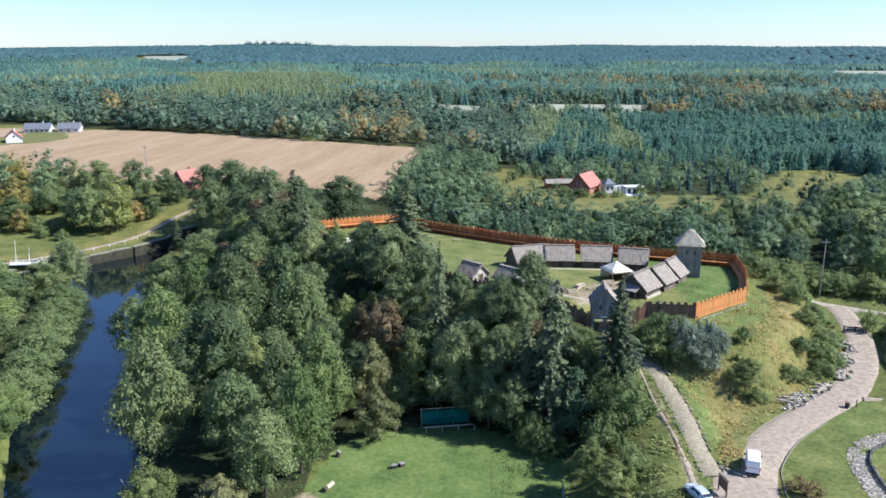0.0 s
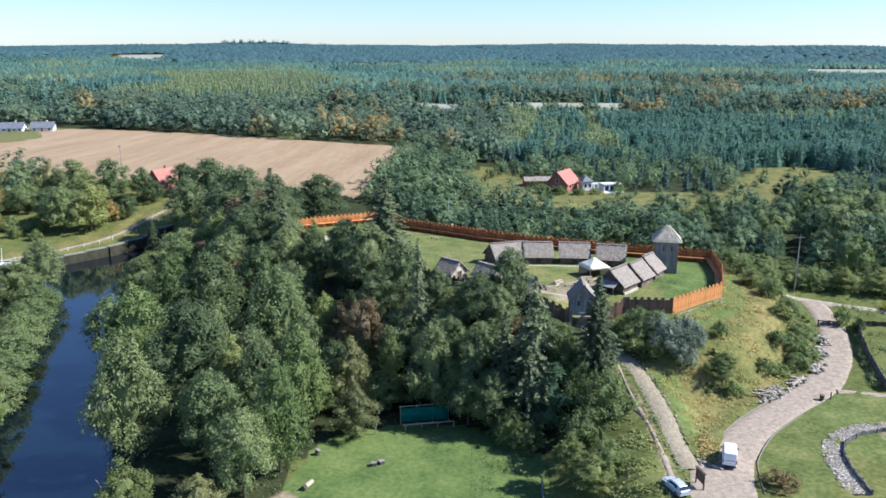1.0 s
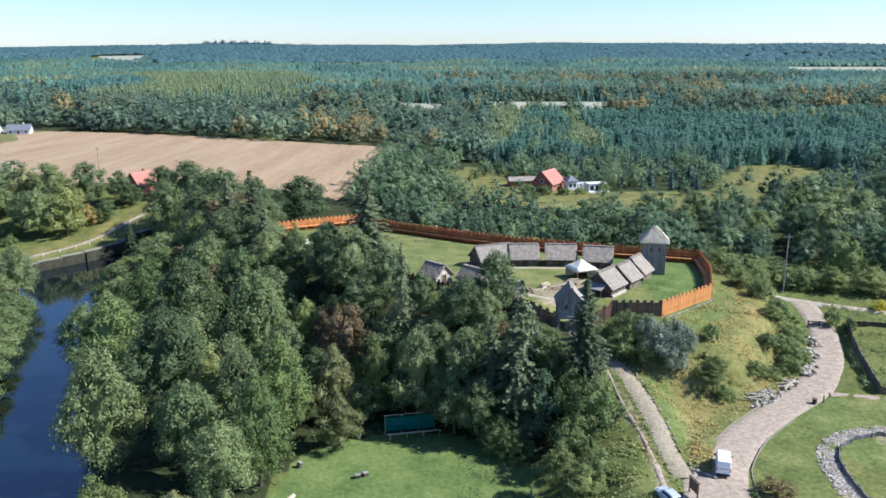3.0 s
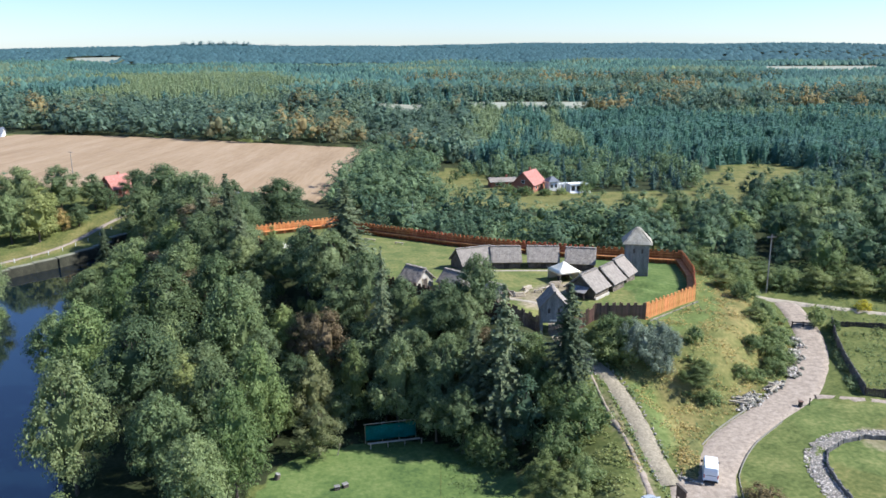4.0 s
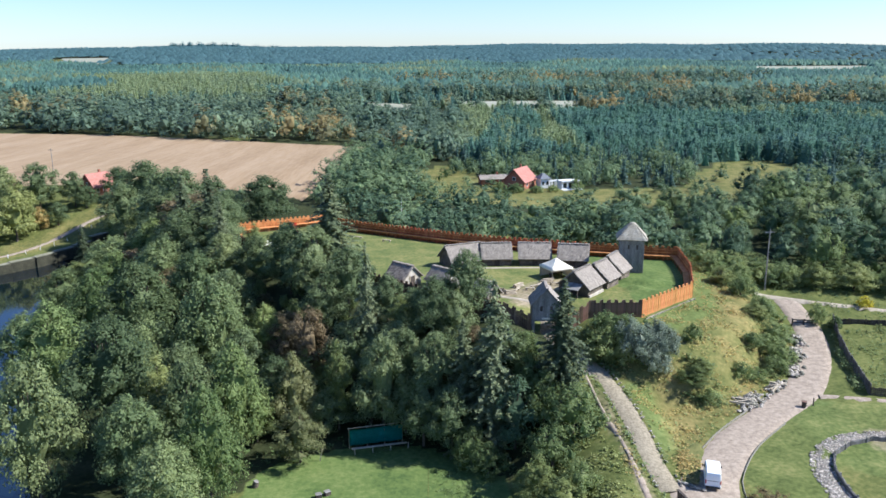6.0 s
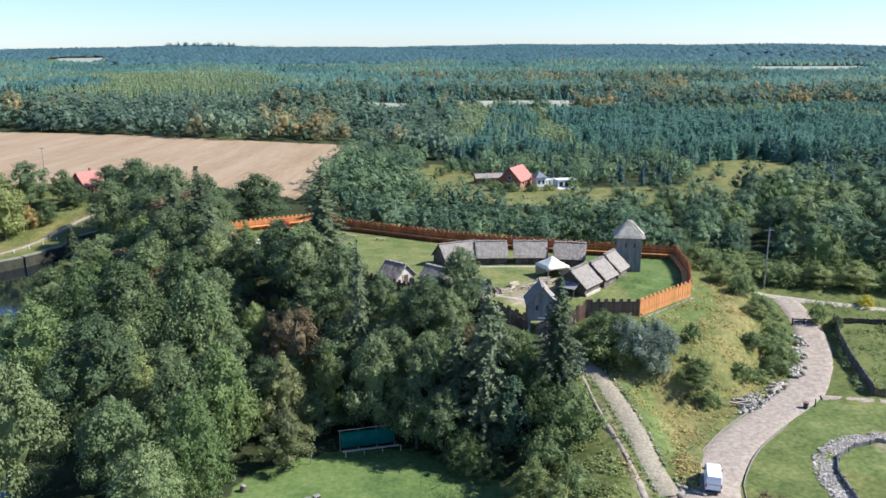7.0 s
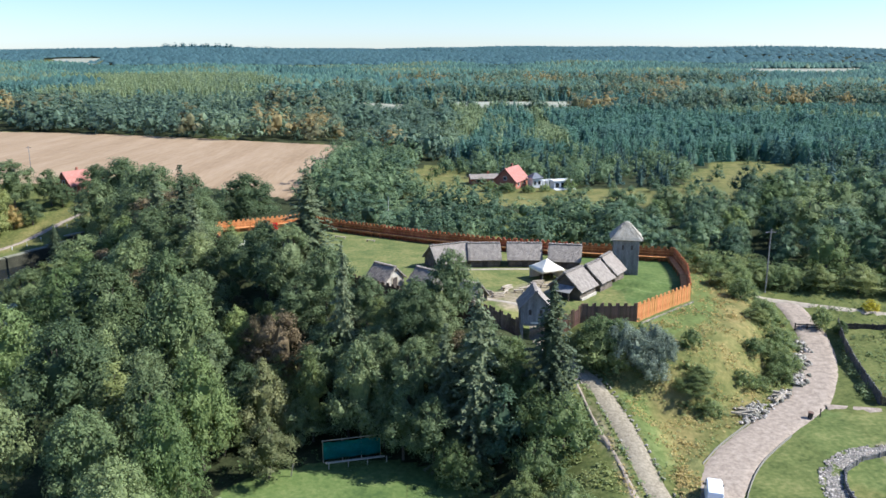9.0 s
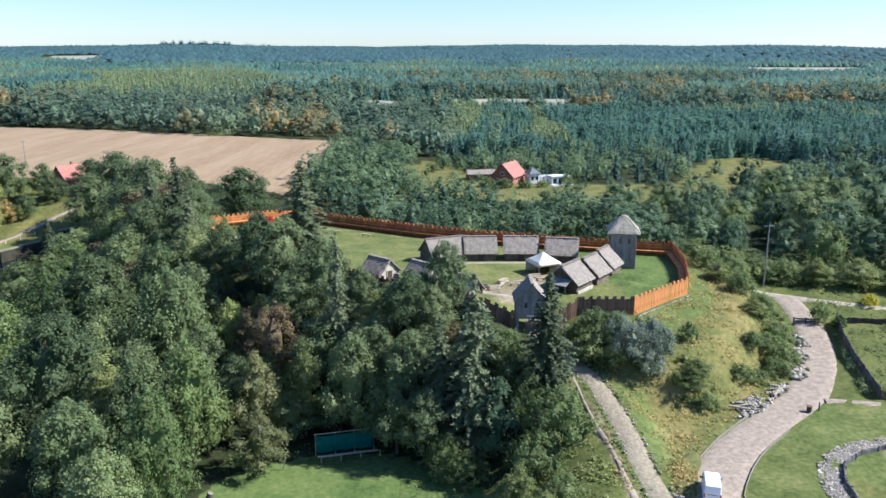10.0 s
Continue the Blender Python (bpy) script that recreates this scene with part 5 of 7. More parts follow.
def palisade(a, b, material_used, label, high=2.3, merlon=1.15, walk=True, pieces=False, seed=0):
    """One straight run of palisade: upright boards with raised merlons, rails, and a walkway along its inner side."""
    rng = random.Random(seed)
    a, b = Vector((*a, 0)), Vector((*b, 0))
    run = (b - a).length
    angle = math.degrees(math.atan2(b.y - a.y, b.x - a.x))
    za, zb = ground_z(a.x, a.y), ground_z(b.x, b.y)
    ob = thing("palisade", pose(a.x, a.y, za, 0, 0, angle), label, "palisade", "palisade round the fort")
    rise = (zb - za) / run
    n = max(4, round(run / 0.28))
    w = run / n
    joined = bmesh.new()
    shared = {}
    for i in range(n):
        x = i * w
        top = high + (0.42 if (x % merlon) < merlon * 0.5 else 0.0) + rng.uniform(-0.05, 0.05)
        z0 = rise * x - 0.5
        turn = pose(0, 0, 0)
        if pieces:
            tint = rng.choice((material_used, TIMBER_RUST, TIMBER_RUST)) if material_used is TIMBER_BROWN else material_used
            key, size = (round(top, 1), tint.name), round(top, 1)
            if key not in shared:
                one = box(bmesh.new(), (0.01, -0.07, -0.5), (w - 0.01, 0.07, size), bevel=0.02)
                me = bpy.data.meshes.new("board")
                one.to_mesh(me)
                one.free()
                me.materials.append(tint)
                shared[key] = me
            p = part_mesh("board", shared[key], ob)
            p.location = (x, rng.uniform(-0.02, 0.02), rise * x)
        else:
            off = rng.uniform(-0.02, 0.02)
            box(joined, (x + 0.008, -0.07 + off, z0), (x + w - 0.008, 0.07 + off, rise * x + top))
    if pieces:
        joined.free()
    else:
        tagged(part("board_wall", joined, material_used, ob), kind="stuff")
    tilt = math.atan2(rise, 1)
    for z, t in ((0.45, 0.10), (1.45, 0.12), (2.0, 0.10)):
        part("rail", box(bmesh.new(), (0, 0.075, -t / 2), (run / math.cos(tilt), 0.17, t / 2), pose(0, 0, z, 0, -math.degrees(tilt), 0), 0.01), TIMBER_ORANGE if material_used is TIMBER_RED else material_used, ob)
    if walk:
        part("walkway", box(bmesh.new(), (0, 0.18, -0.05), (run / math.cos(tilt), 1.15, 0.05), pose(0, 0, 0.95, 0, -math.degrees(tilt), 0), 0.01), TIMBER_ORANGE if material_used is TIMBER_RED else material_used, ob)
        for i in range(int(run / 2.4) + 1):
            x = min(run - 0.1, 0.1 + i * 2.4)
            part("prop", box(bmesh.new(), (x - 0.07, 1.0, rise * x - 0.4), (x + 0.07, 1.12, rise * x + 0.92)), material_used, ob)
    return ob


names = list(zip(FORT, FORT[1:] + FORT[:1]))
for i, (a, b) in enumerate(names):
    if i == len(names) - 1:
        continue  # the gatehouse stands here
    near = i >= 16
    # sun and shade set in the colour: lit runs orange, shaded runs red
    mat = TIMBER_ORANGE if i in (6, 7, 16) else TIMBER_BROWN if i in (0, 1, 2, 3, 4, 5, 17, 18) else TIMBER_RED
    text = {TIMBER_ORANGE: "bright orange timber palisade with raised merlons, sunlight in its colour", TIMBER_BROWN: "dark brown timber palisade with raised merlons",
            TIMBER_RED: "red timber palisade with raised merlons, shade in its colour"}[mat]
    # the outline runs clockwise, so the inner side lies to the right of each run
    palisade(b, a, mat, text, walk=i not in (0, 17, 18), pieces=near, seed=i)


def slab(bm, pts, thick):
    """A thick roof plane from its four corners."""
    p = [Vector(q) for q in pts]
    nrm = (p[1] - p[0]).cross(p[3] - p[0]).normalized()
    if nrm.z < 0:
        nrm = -nrm
    top = [bm.verts.new(q + nrm * thick) for q in p]
    low = [bm.verts.new(q) for q in p]
    bm.faces.new(top)
    bm.faces.new(low[::-1])
    for i in range(4):
        bm.faces.new((top[i - 1], low[i - 1], low[i], top[i]))
    bmesh.ops.recalc_face_normals(bm, faces=bm.faces)
    return bm


def thatch(bm, pts, thick, seed, nu=14, nv=7):
    """A thatched roof plane: thick, with a soft uneven top and a ragged edge."""
    rng = random.Random(seed)
    p = [Vector(q) for q in pts]
    nrm = (p[1] - p[0]).cross(p[3] - p[0]).normalized()
    if nrm.z < 0:
        nrm = -nrm
    grid, under = [], []
    for j in range(nv + 1):
        row, low = [], []
        for i in range(nu + 1):
            u, v = i / nu, j / nv
            q = (p[0] * (1 - u) + p[1] * u) * (1 - v) + (p[3] * (1 - u) + p[2] * u) * v
            edge = j == 0 or i in (0, nu)
            q = q + Vector((rng.uniform(-0.05, 0.05), rng.uniform(-0.05, 0.05), 0)) * (1 if edge else 0.3)
            row.append(bm.verts.new(q + nrm * (thick * (0.75 if edge else 1.0) + rng.uniform(-0.035, 0.035))))
            low.append(bm.verts.new(q))
        grid.append(row)
        under.append(low)
    for j in range(nv):
        for i in range(nu):
            bm.faces.new((grid[j][i], grid[j][i + 1], grid[j + 1][i + 1], grid[j + 1][i]))
            bm.faces.new((under[j][i], under[j + 1][i], under[j + 1][i + 1], under[j][i + 1]))
    for j in range(nv):
        bm.faces.new((grid[j][0], grid[j + 1][0], under[j + 1][0], under[j][0]))
        bm.faces.new((grid[j][nu], under[j][nu], under[j + 1][nu], grid[j + 1][nu]))
    for i in range(nu):
        bm.faces.new((grid[0][i], under[0][i], under[0][i + 1], grid[0][i + 1]))
        bm.faces.new((grid[nv][i], grid[nv][i + 1], under[nv][i + 1], under[nv][i]))
    bmesh.ops.recalc_face_normals(bm, faces=bm.faces)
    return bm


def hut(name, x, y, turn, length, width, wall, ridge, roof=None, walls=None, label="", door_at=0.0, door_end=None, over=0.45, seed=1, overhang_front=0.0):
    """A thatched log hut: its ridge runs along its own x; door in the -y side, or in the +x or -x gable."""
    roof, walls = roof or THATCH, walls or LOGS
    z = min(ground_z(x + dx, y + dy) for dx in (-2, 2) for dy in (-2, 2))
    ob = thing(name, pose(x, y, z, 0, 0, turn), label, "hut", "thatched huts of the fort")
    hl, hw, t = length / 2, width / 2, 0.22
    logs = max(4, round(wall / 0.24))
    for side in (-1, 1):
        for k in range(logs):
            part("log", beam(bmesh.new(), (-hl - 0.2, side * hw, (k + 0.5) * wall / logs), (hl + 0.2, side * hw, (k + 0.5) * wall / logs), wall / logs * 0.54, None, 7), walls, ob)
        bm = prism(bmesh.new(), [(-hw, -0.3), (hw, -0.3), (hw, wall), (0, ridge - 0.12), (-hw, wall)], side * hl - t / 2, side * hl + t / 2)
        bmesh.ops.transform(bm, matrix=Matrix.Rotation(radians(90), 4, "Z"), verts=bm.verts)
        part("gable_wall", bm, walls, ob)
    pitch = (ridge - wall) / hw
    for side in (-1, 1):
        e = hw + over
        ze = wall - over * pitch
        bm = thatch(bmesh.new(), [(-hl - 0.5, side * e, ze), (hl + 0.5, side * e, ze), (hl + 0.5, 0, ridge), (-hl - 0.5, 0, ridge)], 0.24, seed * 10 + side)
        part("roof_slope", bm, roof, ob, smooth=False)
    rr = random.Random(seed)
    for k in range(int(length / 0.5) + 2):
        xx = -hl - 0.5 + k * (length + 1.0) / (int(length / 0.5) + 2)
        part("ridge_cap", box(bmesh.new(), (xx, -0.32, ridge + 0.08), (xx + 0.46, 0.32, ridge + 0.30 + rr.uniform(-0.03, 0.04)), bevel=0.06), roof, ob)
    if door_end is None:
        part("door", box(bmesh.new(), (door_at - 0.5, -hw - 0.2, 0.0), (door_at + 0.5, -hw - 0.13, min(1.75, wall - 0.05)), bevel=0.01), TIMBER_DARK, ob, "dark plank door")
    else:
        xx = door_end * (hl + t / 2 + 0.02)
        part("door", box(bmesh.new(), (min(xx, xx + door_end * 0.06), -0.5, 0.0), (max(xx, xx + door_end * 0.06), 0.5, 1.8), bevel=0.01), TIMBER_DARK, ob, "dark plank door")
        for s in (-0.6, 0.6):
            part("door_post", box(bmesh.new(), (min(xx, xx + door_end * 0.1), s - 0.07, 0.0), (max(xx, xx + door_end * 0.1), s + 0.07, 1.95)), TIMBER_PALE, ob)
    return ob


hut("hut", 17.3, 157.2, 20, 6.6, 5.4, 1.7, 4.0, label="long thatched log hut with grey reed roof", door_at=1.5, seed=1)
hut("hut", 23.8, 157.6, -3, 5.0, 5.4, 1.9, 4.0, label="thatched log hut in the fort's back row", seed=2)
hut("hut", 31.1, 156.8, -7, 5.4, 5.2, 1.9, 4.0, label="thatched log hut in the fort's back row", seed=3, roof=THATCH)
hut("hut", 38.1, 154.2, -16, 5.0, 5.0, 1.9, 4.0, label="thatched log hut with a sunlit gable", seed=4)
first = hut("hut", 34.7, 135.0, 47, 4.6, 5.2, 1.8, 4.0, label="thatched log hut in the eastern row", door_end=-1, seed=5)
# a pale stone footing along its sunny wall and a lean-to porch at its gable
part("plinth", box(bmesh.new(), (-2.4, -2.95, -0.3), (2.4, -2.72, 0.55), bevel=0.03), LIME, first, "pale stone footing")
part("porch_roof", slab(bmesh.new(), [(-4.2, -1.7, 1.5), (-4.2, 1.3, 1.5), (-2.5, 1.3, 2.15), (-2.5, -1.7, 2.15)], 0.1), TIMBER_GREY, first, "grey board porch roof")
for py in (-1.5, 1.1):
    part("porch_post", box(bmesh.new(), (-4.1, py - 0.07, -0.2), (-3.96, py + 0.07, 1.5)), TIMBER_DARK, first)
hut("hut", 39.0, 139.4, 48, 3.9, 5.0, 1.8, 4.0, label="thatched log hut in the eastern row", door_end=-1, seed=6)
hut("hut", 42.6, 144.3, 52, 3.6, 5.0, 1.8, 4.1, label="thatched log hut beside the watch tower", door_end=-1, seed=7)
hut("hut", 5.6, 143.2, -46, 3.9, 4.0, 1.7, 3.5, walls=LIME, label="small thatched hut with limewashed gable", door_end=1, seed=8)
hut("hut", 12.4, 140.6, -48, 4.2, 3.8, 1.6, 3.2, walls=LIME, label="low thatched hut with pale clay walls", door_end=1, seed=9)
hut("shelter", 18.6, 133.4, -50, 3.2, 2.8, 1.2, 2.7, label="low thatched shelter beside the footpath", door_end=1, seed=10)


def watch_tower(x, y, turn):
    z = ground_z(x, y)
    ob = thing("watch_tower", pose(x, y, z, 0, 0, turn), "square silvered timber watch tower with pale thatched cap", "tower")
    h, s = 6.1, 1.95
    for k, (dx, dy) in enumerate(((-s, -s), (s, -s), (s, s), (-s, s))):
        part("corner_post", box(bmesh.new(), (dx - 0.17, dy - 0.17, -0.4), (dx + 0.17, dy + 0.17, h), bevel=0.02), TIMBER_GREY, ob)
    for k in range(4):
        n = 15
        for i in range(n):
            a = -s + 0.17 + i * (2 * s - 0.34) / n
            b = a + (2 * s - 0.34) / n - 0.02
            plank = part("plank", box(bmesh.new(), (a, -s - 0.05, -0.2), (b, -s + 0.05 + 0.015 * (i % 2), h - 0.05)), TIMBER_GREY, ob)
            plank.rotation_euler = (0, 0, radians(90 * k))
    for xx in (-0.6, 0.9):
        part("window_slit", box(bmesh.new(), (xx - 0.16, -s - 0.09, 4.4), (xx + 0.16, -s - 0.055, 5.2)), TIMBER_DARK, ob, "dark open slit")
    part("door", box(bmesh.new(), (s + 0.055, -0.5, 0), (s + 0.12, 0.5, 1.9), bevel=0.01), TIMBER_DARK, ob, "dark plank door")
    part("eave_beam", box(bmesh.new(), (-2.5, -2.5, h - 0.02), (2.5, 2.5, h + 0.14), bevel=0.03), TIMBER_DARK, ob)
    e, z0, z1, r = 2.62, h + 0.0, h + 2.5, 0.35
    corners = [(-e, -e), (e, -e), (e, e), (-e, e)]
    tops = [(-r, -r), (r, -r), (r, r), (-r, r)]
    for k in range(4):
        a, b, c, d = corners[k], corners[(k + 1) % 4], tops[(k + 1) % 4], tops[k]
        part("roof_slope", thatch(bmesh.new(), [(*a, z0), (*b, z0), (*c, z1), (*d, z1)], 0.26, k), THATCH_PALE, ob)
    bm = bmesh.new()
    bmesh.ops.create_uvsphere(bm, u_segments=10, v_segments=6, radius=0.62, matrix=Matrix.Translation((0, 0, z1 + 0.05)) @ Matrix.Diagonal((1, 1, 0.55, 1)))
    part("roof_cap", bm, THATCH_PALE, ob)


watch_tower(47.3, 148.4, -14)


def gatehouse(x, y, turn):
    z = ground_z(x, y) - 0.6
    ob = thing("gatehouse", pose(x, y, z, 0, 0, turn), "tall silvered timber gatehouse with gabled thatched roof", "gatehouse")
    w, d, h, ridge = 1.85, 1.75, 5.3, 7.35
    for dx, dy in ((-w, -d), (w, -d), (w, d), (-w, d)):
        part("corner_post", box(bmesh.new(), (dx - 0.18, dy - 0.18, -0.5), (dx + 0.18, dy + 0.18, h), bevel=0.02), TIMBER_GREY, ob)
    for dy in (-d, d):
        for i in range(11):
            a = -w + 0.18 + i * (2 * w - 0.36) / 11
            b = a + (2 * w - 0.36) / 11 - 0.02
            m = (a + b) / 2
            part("plank", box(bmesh.new(), (a, dy - 0.06, 2.7), (b, dy + 0.05, h + (ridge - h) * (1 - abs(m) / w) - 0.08)), TIMBER_GREY, ob)
    for dx in (-w, w):
        for i in range(12):
            a = -d + 0.18 + i * (2 * d - 0.36) / 12
            part("plank", box(bmesh.new(), (dx - 0.05, a, -0.3), (dx + 0.05, a + (2 * d - 0.36) / 12 - 0.02, h - 0.03)), TIMBER_GREY, ob)
    part("lintel", box(bmesh.new(), (-w - 0.25, -d - 0.16, 2.45), (w + 0.25, -d + 0.16, 2.72), bevel=0.02), TIMBER_GREY, ob)
    part("floor", box(bmesh.new(), (-w + 0.05, -d + 0.06, 2.72), (w - 0.05, d - 0.06, 2.84)), TIMBER_DARK, ob)
    for s in (-1, 1):
        leaf = part("gate_leaf", box(bmesh.new(), (0, -0.05, 0.05), (1.45, 0.05, 2.35), bevel=0.01), TIMBER_DARK, ob, "dark open gate leaf")
        leaf.matrix_local = pose(s * (w - 0.2), -d + 0.25, 0, 0, 0, 90)
    for wx in (-0.75, 0.75):
        part("window_slit", box(bmesh.new(), (wx - 0.2, -d - 0.10, 4.0), (wx + 0.2, -d - 0.065, 4.75)), TIMBER_DARK, ob, "dark open slit")
    part("sign", box(bmesh.new(), (-0.62, -d - 0.22, 2.75), (0.62, -d - 0.165, 3.0), bevel=0.01), CLOTH_WHITE, ob, "pale board over the gateway")
    for s in (-1, 1):
        e = w + 0.45
        ze = h - 0.45 * (ridge - h) / w
        part("roof_slope", thatch(bmesh.new(), [(s * e, -d - 0.5, ze), (s * e, d + 0.4, ze), (0, d + 0.4, ridge), (0, -d - 0.5, ridge)], 0.22, 3 + s, 10, 6), THATCH, ob)
    for k in range(5):
        part("step", box(bmesh.new(), (-1.35, -d - 0.55 - 0.42 * k, 0.12 - 0.16 * k), (1.35, -d - 0.15 - 0.42 * k, 0.28 - 0.16 * k), bevel=0.02), TIMBER_PALE, ob, "worn pale timber step")
    part("ridge_cap", box(bmesh.new(), (-0.28, -d - 0.5, ridge + 0.05), (0.28, d + 0.4, ridge + 0.3), bevel=0.08), THATCH, ob)


gatehouse(26.0, 122.3, -6)


def market_tent(x, y, turn):
    ob = thing("market_tent", pose(x, y, ground_z(x, y), 0, 0, turn), "white canvas market tent with peaked roof", "tent")
    s, h, top = 2.05, 2.05, 3.55
    for dx, dy in ((-s, -s), (s, -s), (s, s), (-s, s)):
        part("pole", beam(bmesh.new(), (dx, dy, -0.1), (dx, dy, h), 0.05), STEEL, ob)
    bm = bmesh.new()
    n = 8
    apex = bm.verts.new((0, 0, top))
    ring, rings = [], []
    for lvl in range(5):
        k = lvl / 4
        row = []
        for side in range(4):
            a, b = [(-s, -s), (s, -s), (s, s), (-s, s)][side], [(s, -s), (s, s), (-s, s), (-s, -s)][side]
            for i in range(n):
                u = i / n
                px, py = a[0] + (b[0] - a[0]) * u, a[1] + (b[1] - a[1]) * u
                f = 0.12 + 0.88 * k
                sag = -0.05 * math.sin(math.pi * k) - 0.05 * math.sin(math.pi * u) * k
                row.append(bm.verts.new((px * f * 1.04, py * f * 1.04, top + (h - top) * f ** 0.97 + sag)))
        rings.append(row)
    m = 4 * n
    for i in range(m):
        bm.faces.new((apex, rings[0][i], rings[0][(i + 1) % m]))
        for lvl in range(4):
            bm.faces.new((rings[lvl][i], rings[lvl + 1][i], rings[lvl + 1][(i + 1) % m], rings[lvl][(i + 1) % m]))
    drop = [bm.verts.new((v.co.x, v.co.y, h - 0.42 + 0.05 * (i % 2))) for i, v in enumerate(rings[-1])]
    for i in range(m):
        bm.faces.new((rings[-1][i], drop[i], drop[(i + 1) % m], rings[-1][(i + 1) % m]))
    bmesh.ops.recalc_face_normals(bm, faces=bm.faces)
    bmesh.ops.solidify(bm, geom=bm.faces[:], thickness=0.012)
    part("canopy", bm, CLOTH_WHITE, ob, smooth=True)
    part("side_wall", box(bmesh.new(), (s - 0.02, -s, 0.05), (s + 0.0, s, h - 0.25)), CLOTH_WHITE, ob)
    part("back_wall", box(bmesh.new(), (-s, s - 0.02, 0.05), (s - 0.03, s, h - 0.25)), CLOTH_WHITE, ob)
    part("trestle", box(bmesh.new(), (-1.3, -0.4, 0.7), (1.3, 0.4, 0.78), bevel=0.01), TIMBER_DARK, ob)
    for sx in (-1.1, 1.1):
        part("trestle_leg", box(bmesh.new(), (sx - 0.04, -0.3, 0), (sx + 0.04, 0.3, 0.7)), TIMBER_DARK, ob)


market_tent(32.7, 144.9, 20)
market_tent(-21.0, 169.2, 12)


def bench(x, y, turn, length=2.2):
    ob = thing("log_bench", pose(x, y, ground_z(x, y), 0, 0, turn), "rough pale split-log bench on the courtyard grass", "bench", "benches in the courtyard")
    part("seat", box(bmesh.new(), (-length / 2, -0.18, 0.38), (length / 2, 0.18, 0.5), bevel=0.03), TIMBER_PALE, ob)
    for s in (-1, 1):
        part("leg", beam(bmesh.new(), (s * length * 0.38, 0, -0.05), (s * length * 0.38, 0, 0.38), 0.14), TIMBER_PALE, ob)


bench(27.8, 138.4, 20)
bench(29.2, 139.8, 35)
bench(26.5, 136.9, -5, 1.6)
bench(-3.5, 189.5, -35, 3.0)
bench(3.2, 184.0, -30, 2.2)


def log_pile(x, y, turn, n, length, seed):
    rng = random.Random(seed)
    ob = thing("log_pile", pose(x, y, ground_z(x, y), 0, 0, turn), "pile of pale peeled logs on the ground", "log pile", "log piles")
    k = 0
    for row in range(3):
        for i in range(n - row):
            bm = beam(bmesh.new(), (-length / 2 + rng.uniform(-0.2, 0.2), (i + row / 2) * 0.24, 0.12 + row * 0.21), (length / 2 + rng.uniform(-0.2, 0.2), (i + row / 2) * 0.24 + rng.uniform(-0.05, 0.05), 0.12 + row * 0.21), 0.12, 0.10, 8)
            part("log", bm, TIMBER_PALE, ob)


log_pile(28.6, 136.6, 60, 4, 1.6, 1)
log_pile(22.9, 134.8, 15, 3, 1.8, 2)
log_pile(25.2, 138.9, 40, 4, 2.0, 3)
log_pile(30.6, 141.6, 10, 3, 2.2, 4)
log_pile(21.2, 136.6, -30, 3, 2.4, 5)
bench(24.2, 136.2, 60, 2.4)
bench(31.4, 139.6, -20, 2.0)
# ---- vehicles, signs and the roadside ----
def loft(bm, rings):
    """A skin over closed rings of equal length."""
    rows = [[bm.verts.new(p) for p in ring] for ring in rings]
    n = len(rows[0])
    for a, b in zip(rows, rows[1:]):
        for i in range(n):
            bm.faces.new((a[i], a[(i + 1) % n], b[(i + 1) % n], b[i]))
    bm.faces.new(rows[0][::-1])
    bm.faces.new(rows[-1])
    bmesh.ops.recalc_face_normals(bm, faces=bm.faces)
    return bm


def body_rings(stations):
    """Cross-sections of a car body: (x, half width low, half width high, floor, shoulder, roof)."""
    out = []
    for x, wl, wh, z0, zs, z1 in stations:
        out.append([(x, -wl * 0.92, z0), (x, -wl, z0 + 0.12), (x, -wl, zs), (x, -wh, z1 - 0.10), (x, -wh * 0.88, z1),
                    (x, wh * 0.88, z1), (x, wh, z1 - 0.10), (x, wl, zs), (x, wl, z0 + 0.12), (x, wl * 0.92, z0)])
    return out


def wheel(parent, x, y, r):
    side = 1 if y > 0 else -1
    w = part("wheel", beam(bmesh.new(), (x, y - 0.10, r), (x, y + 0.10, r), r, None, 18), RUBBER, parent)
    part("rim", beam(bmesh.new(), (x, y + side * 0.095, r), (x, y + side * 0.115, r), r * 0.62, None, 14), STEEL, w)


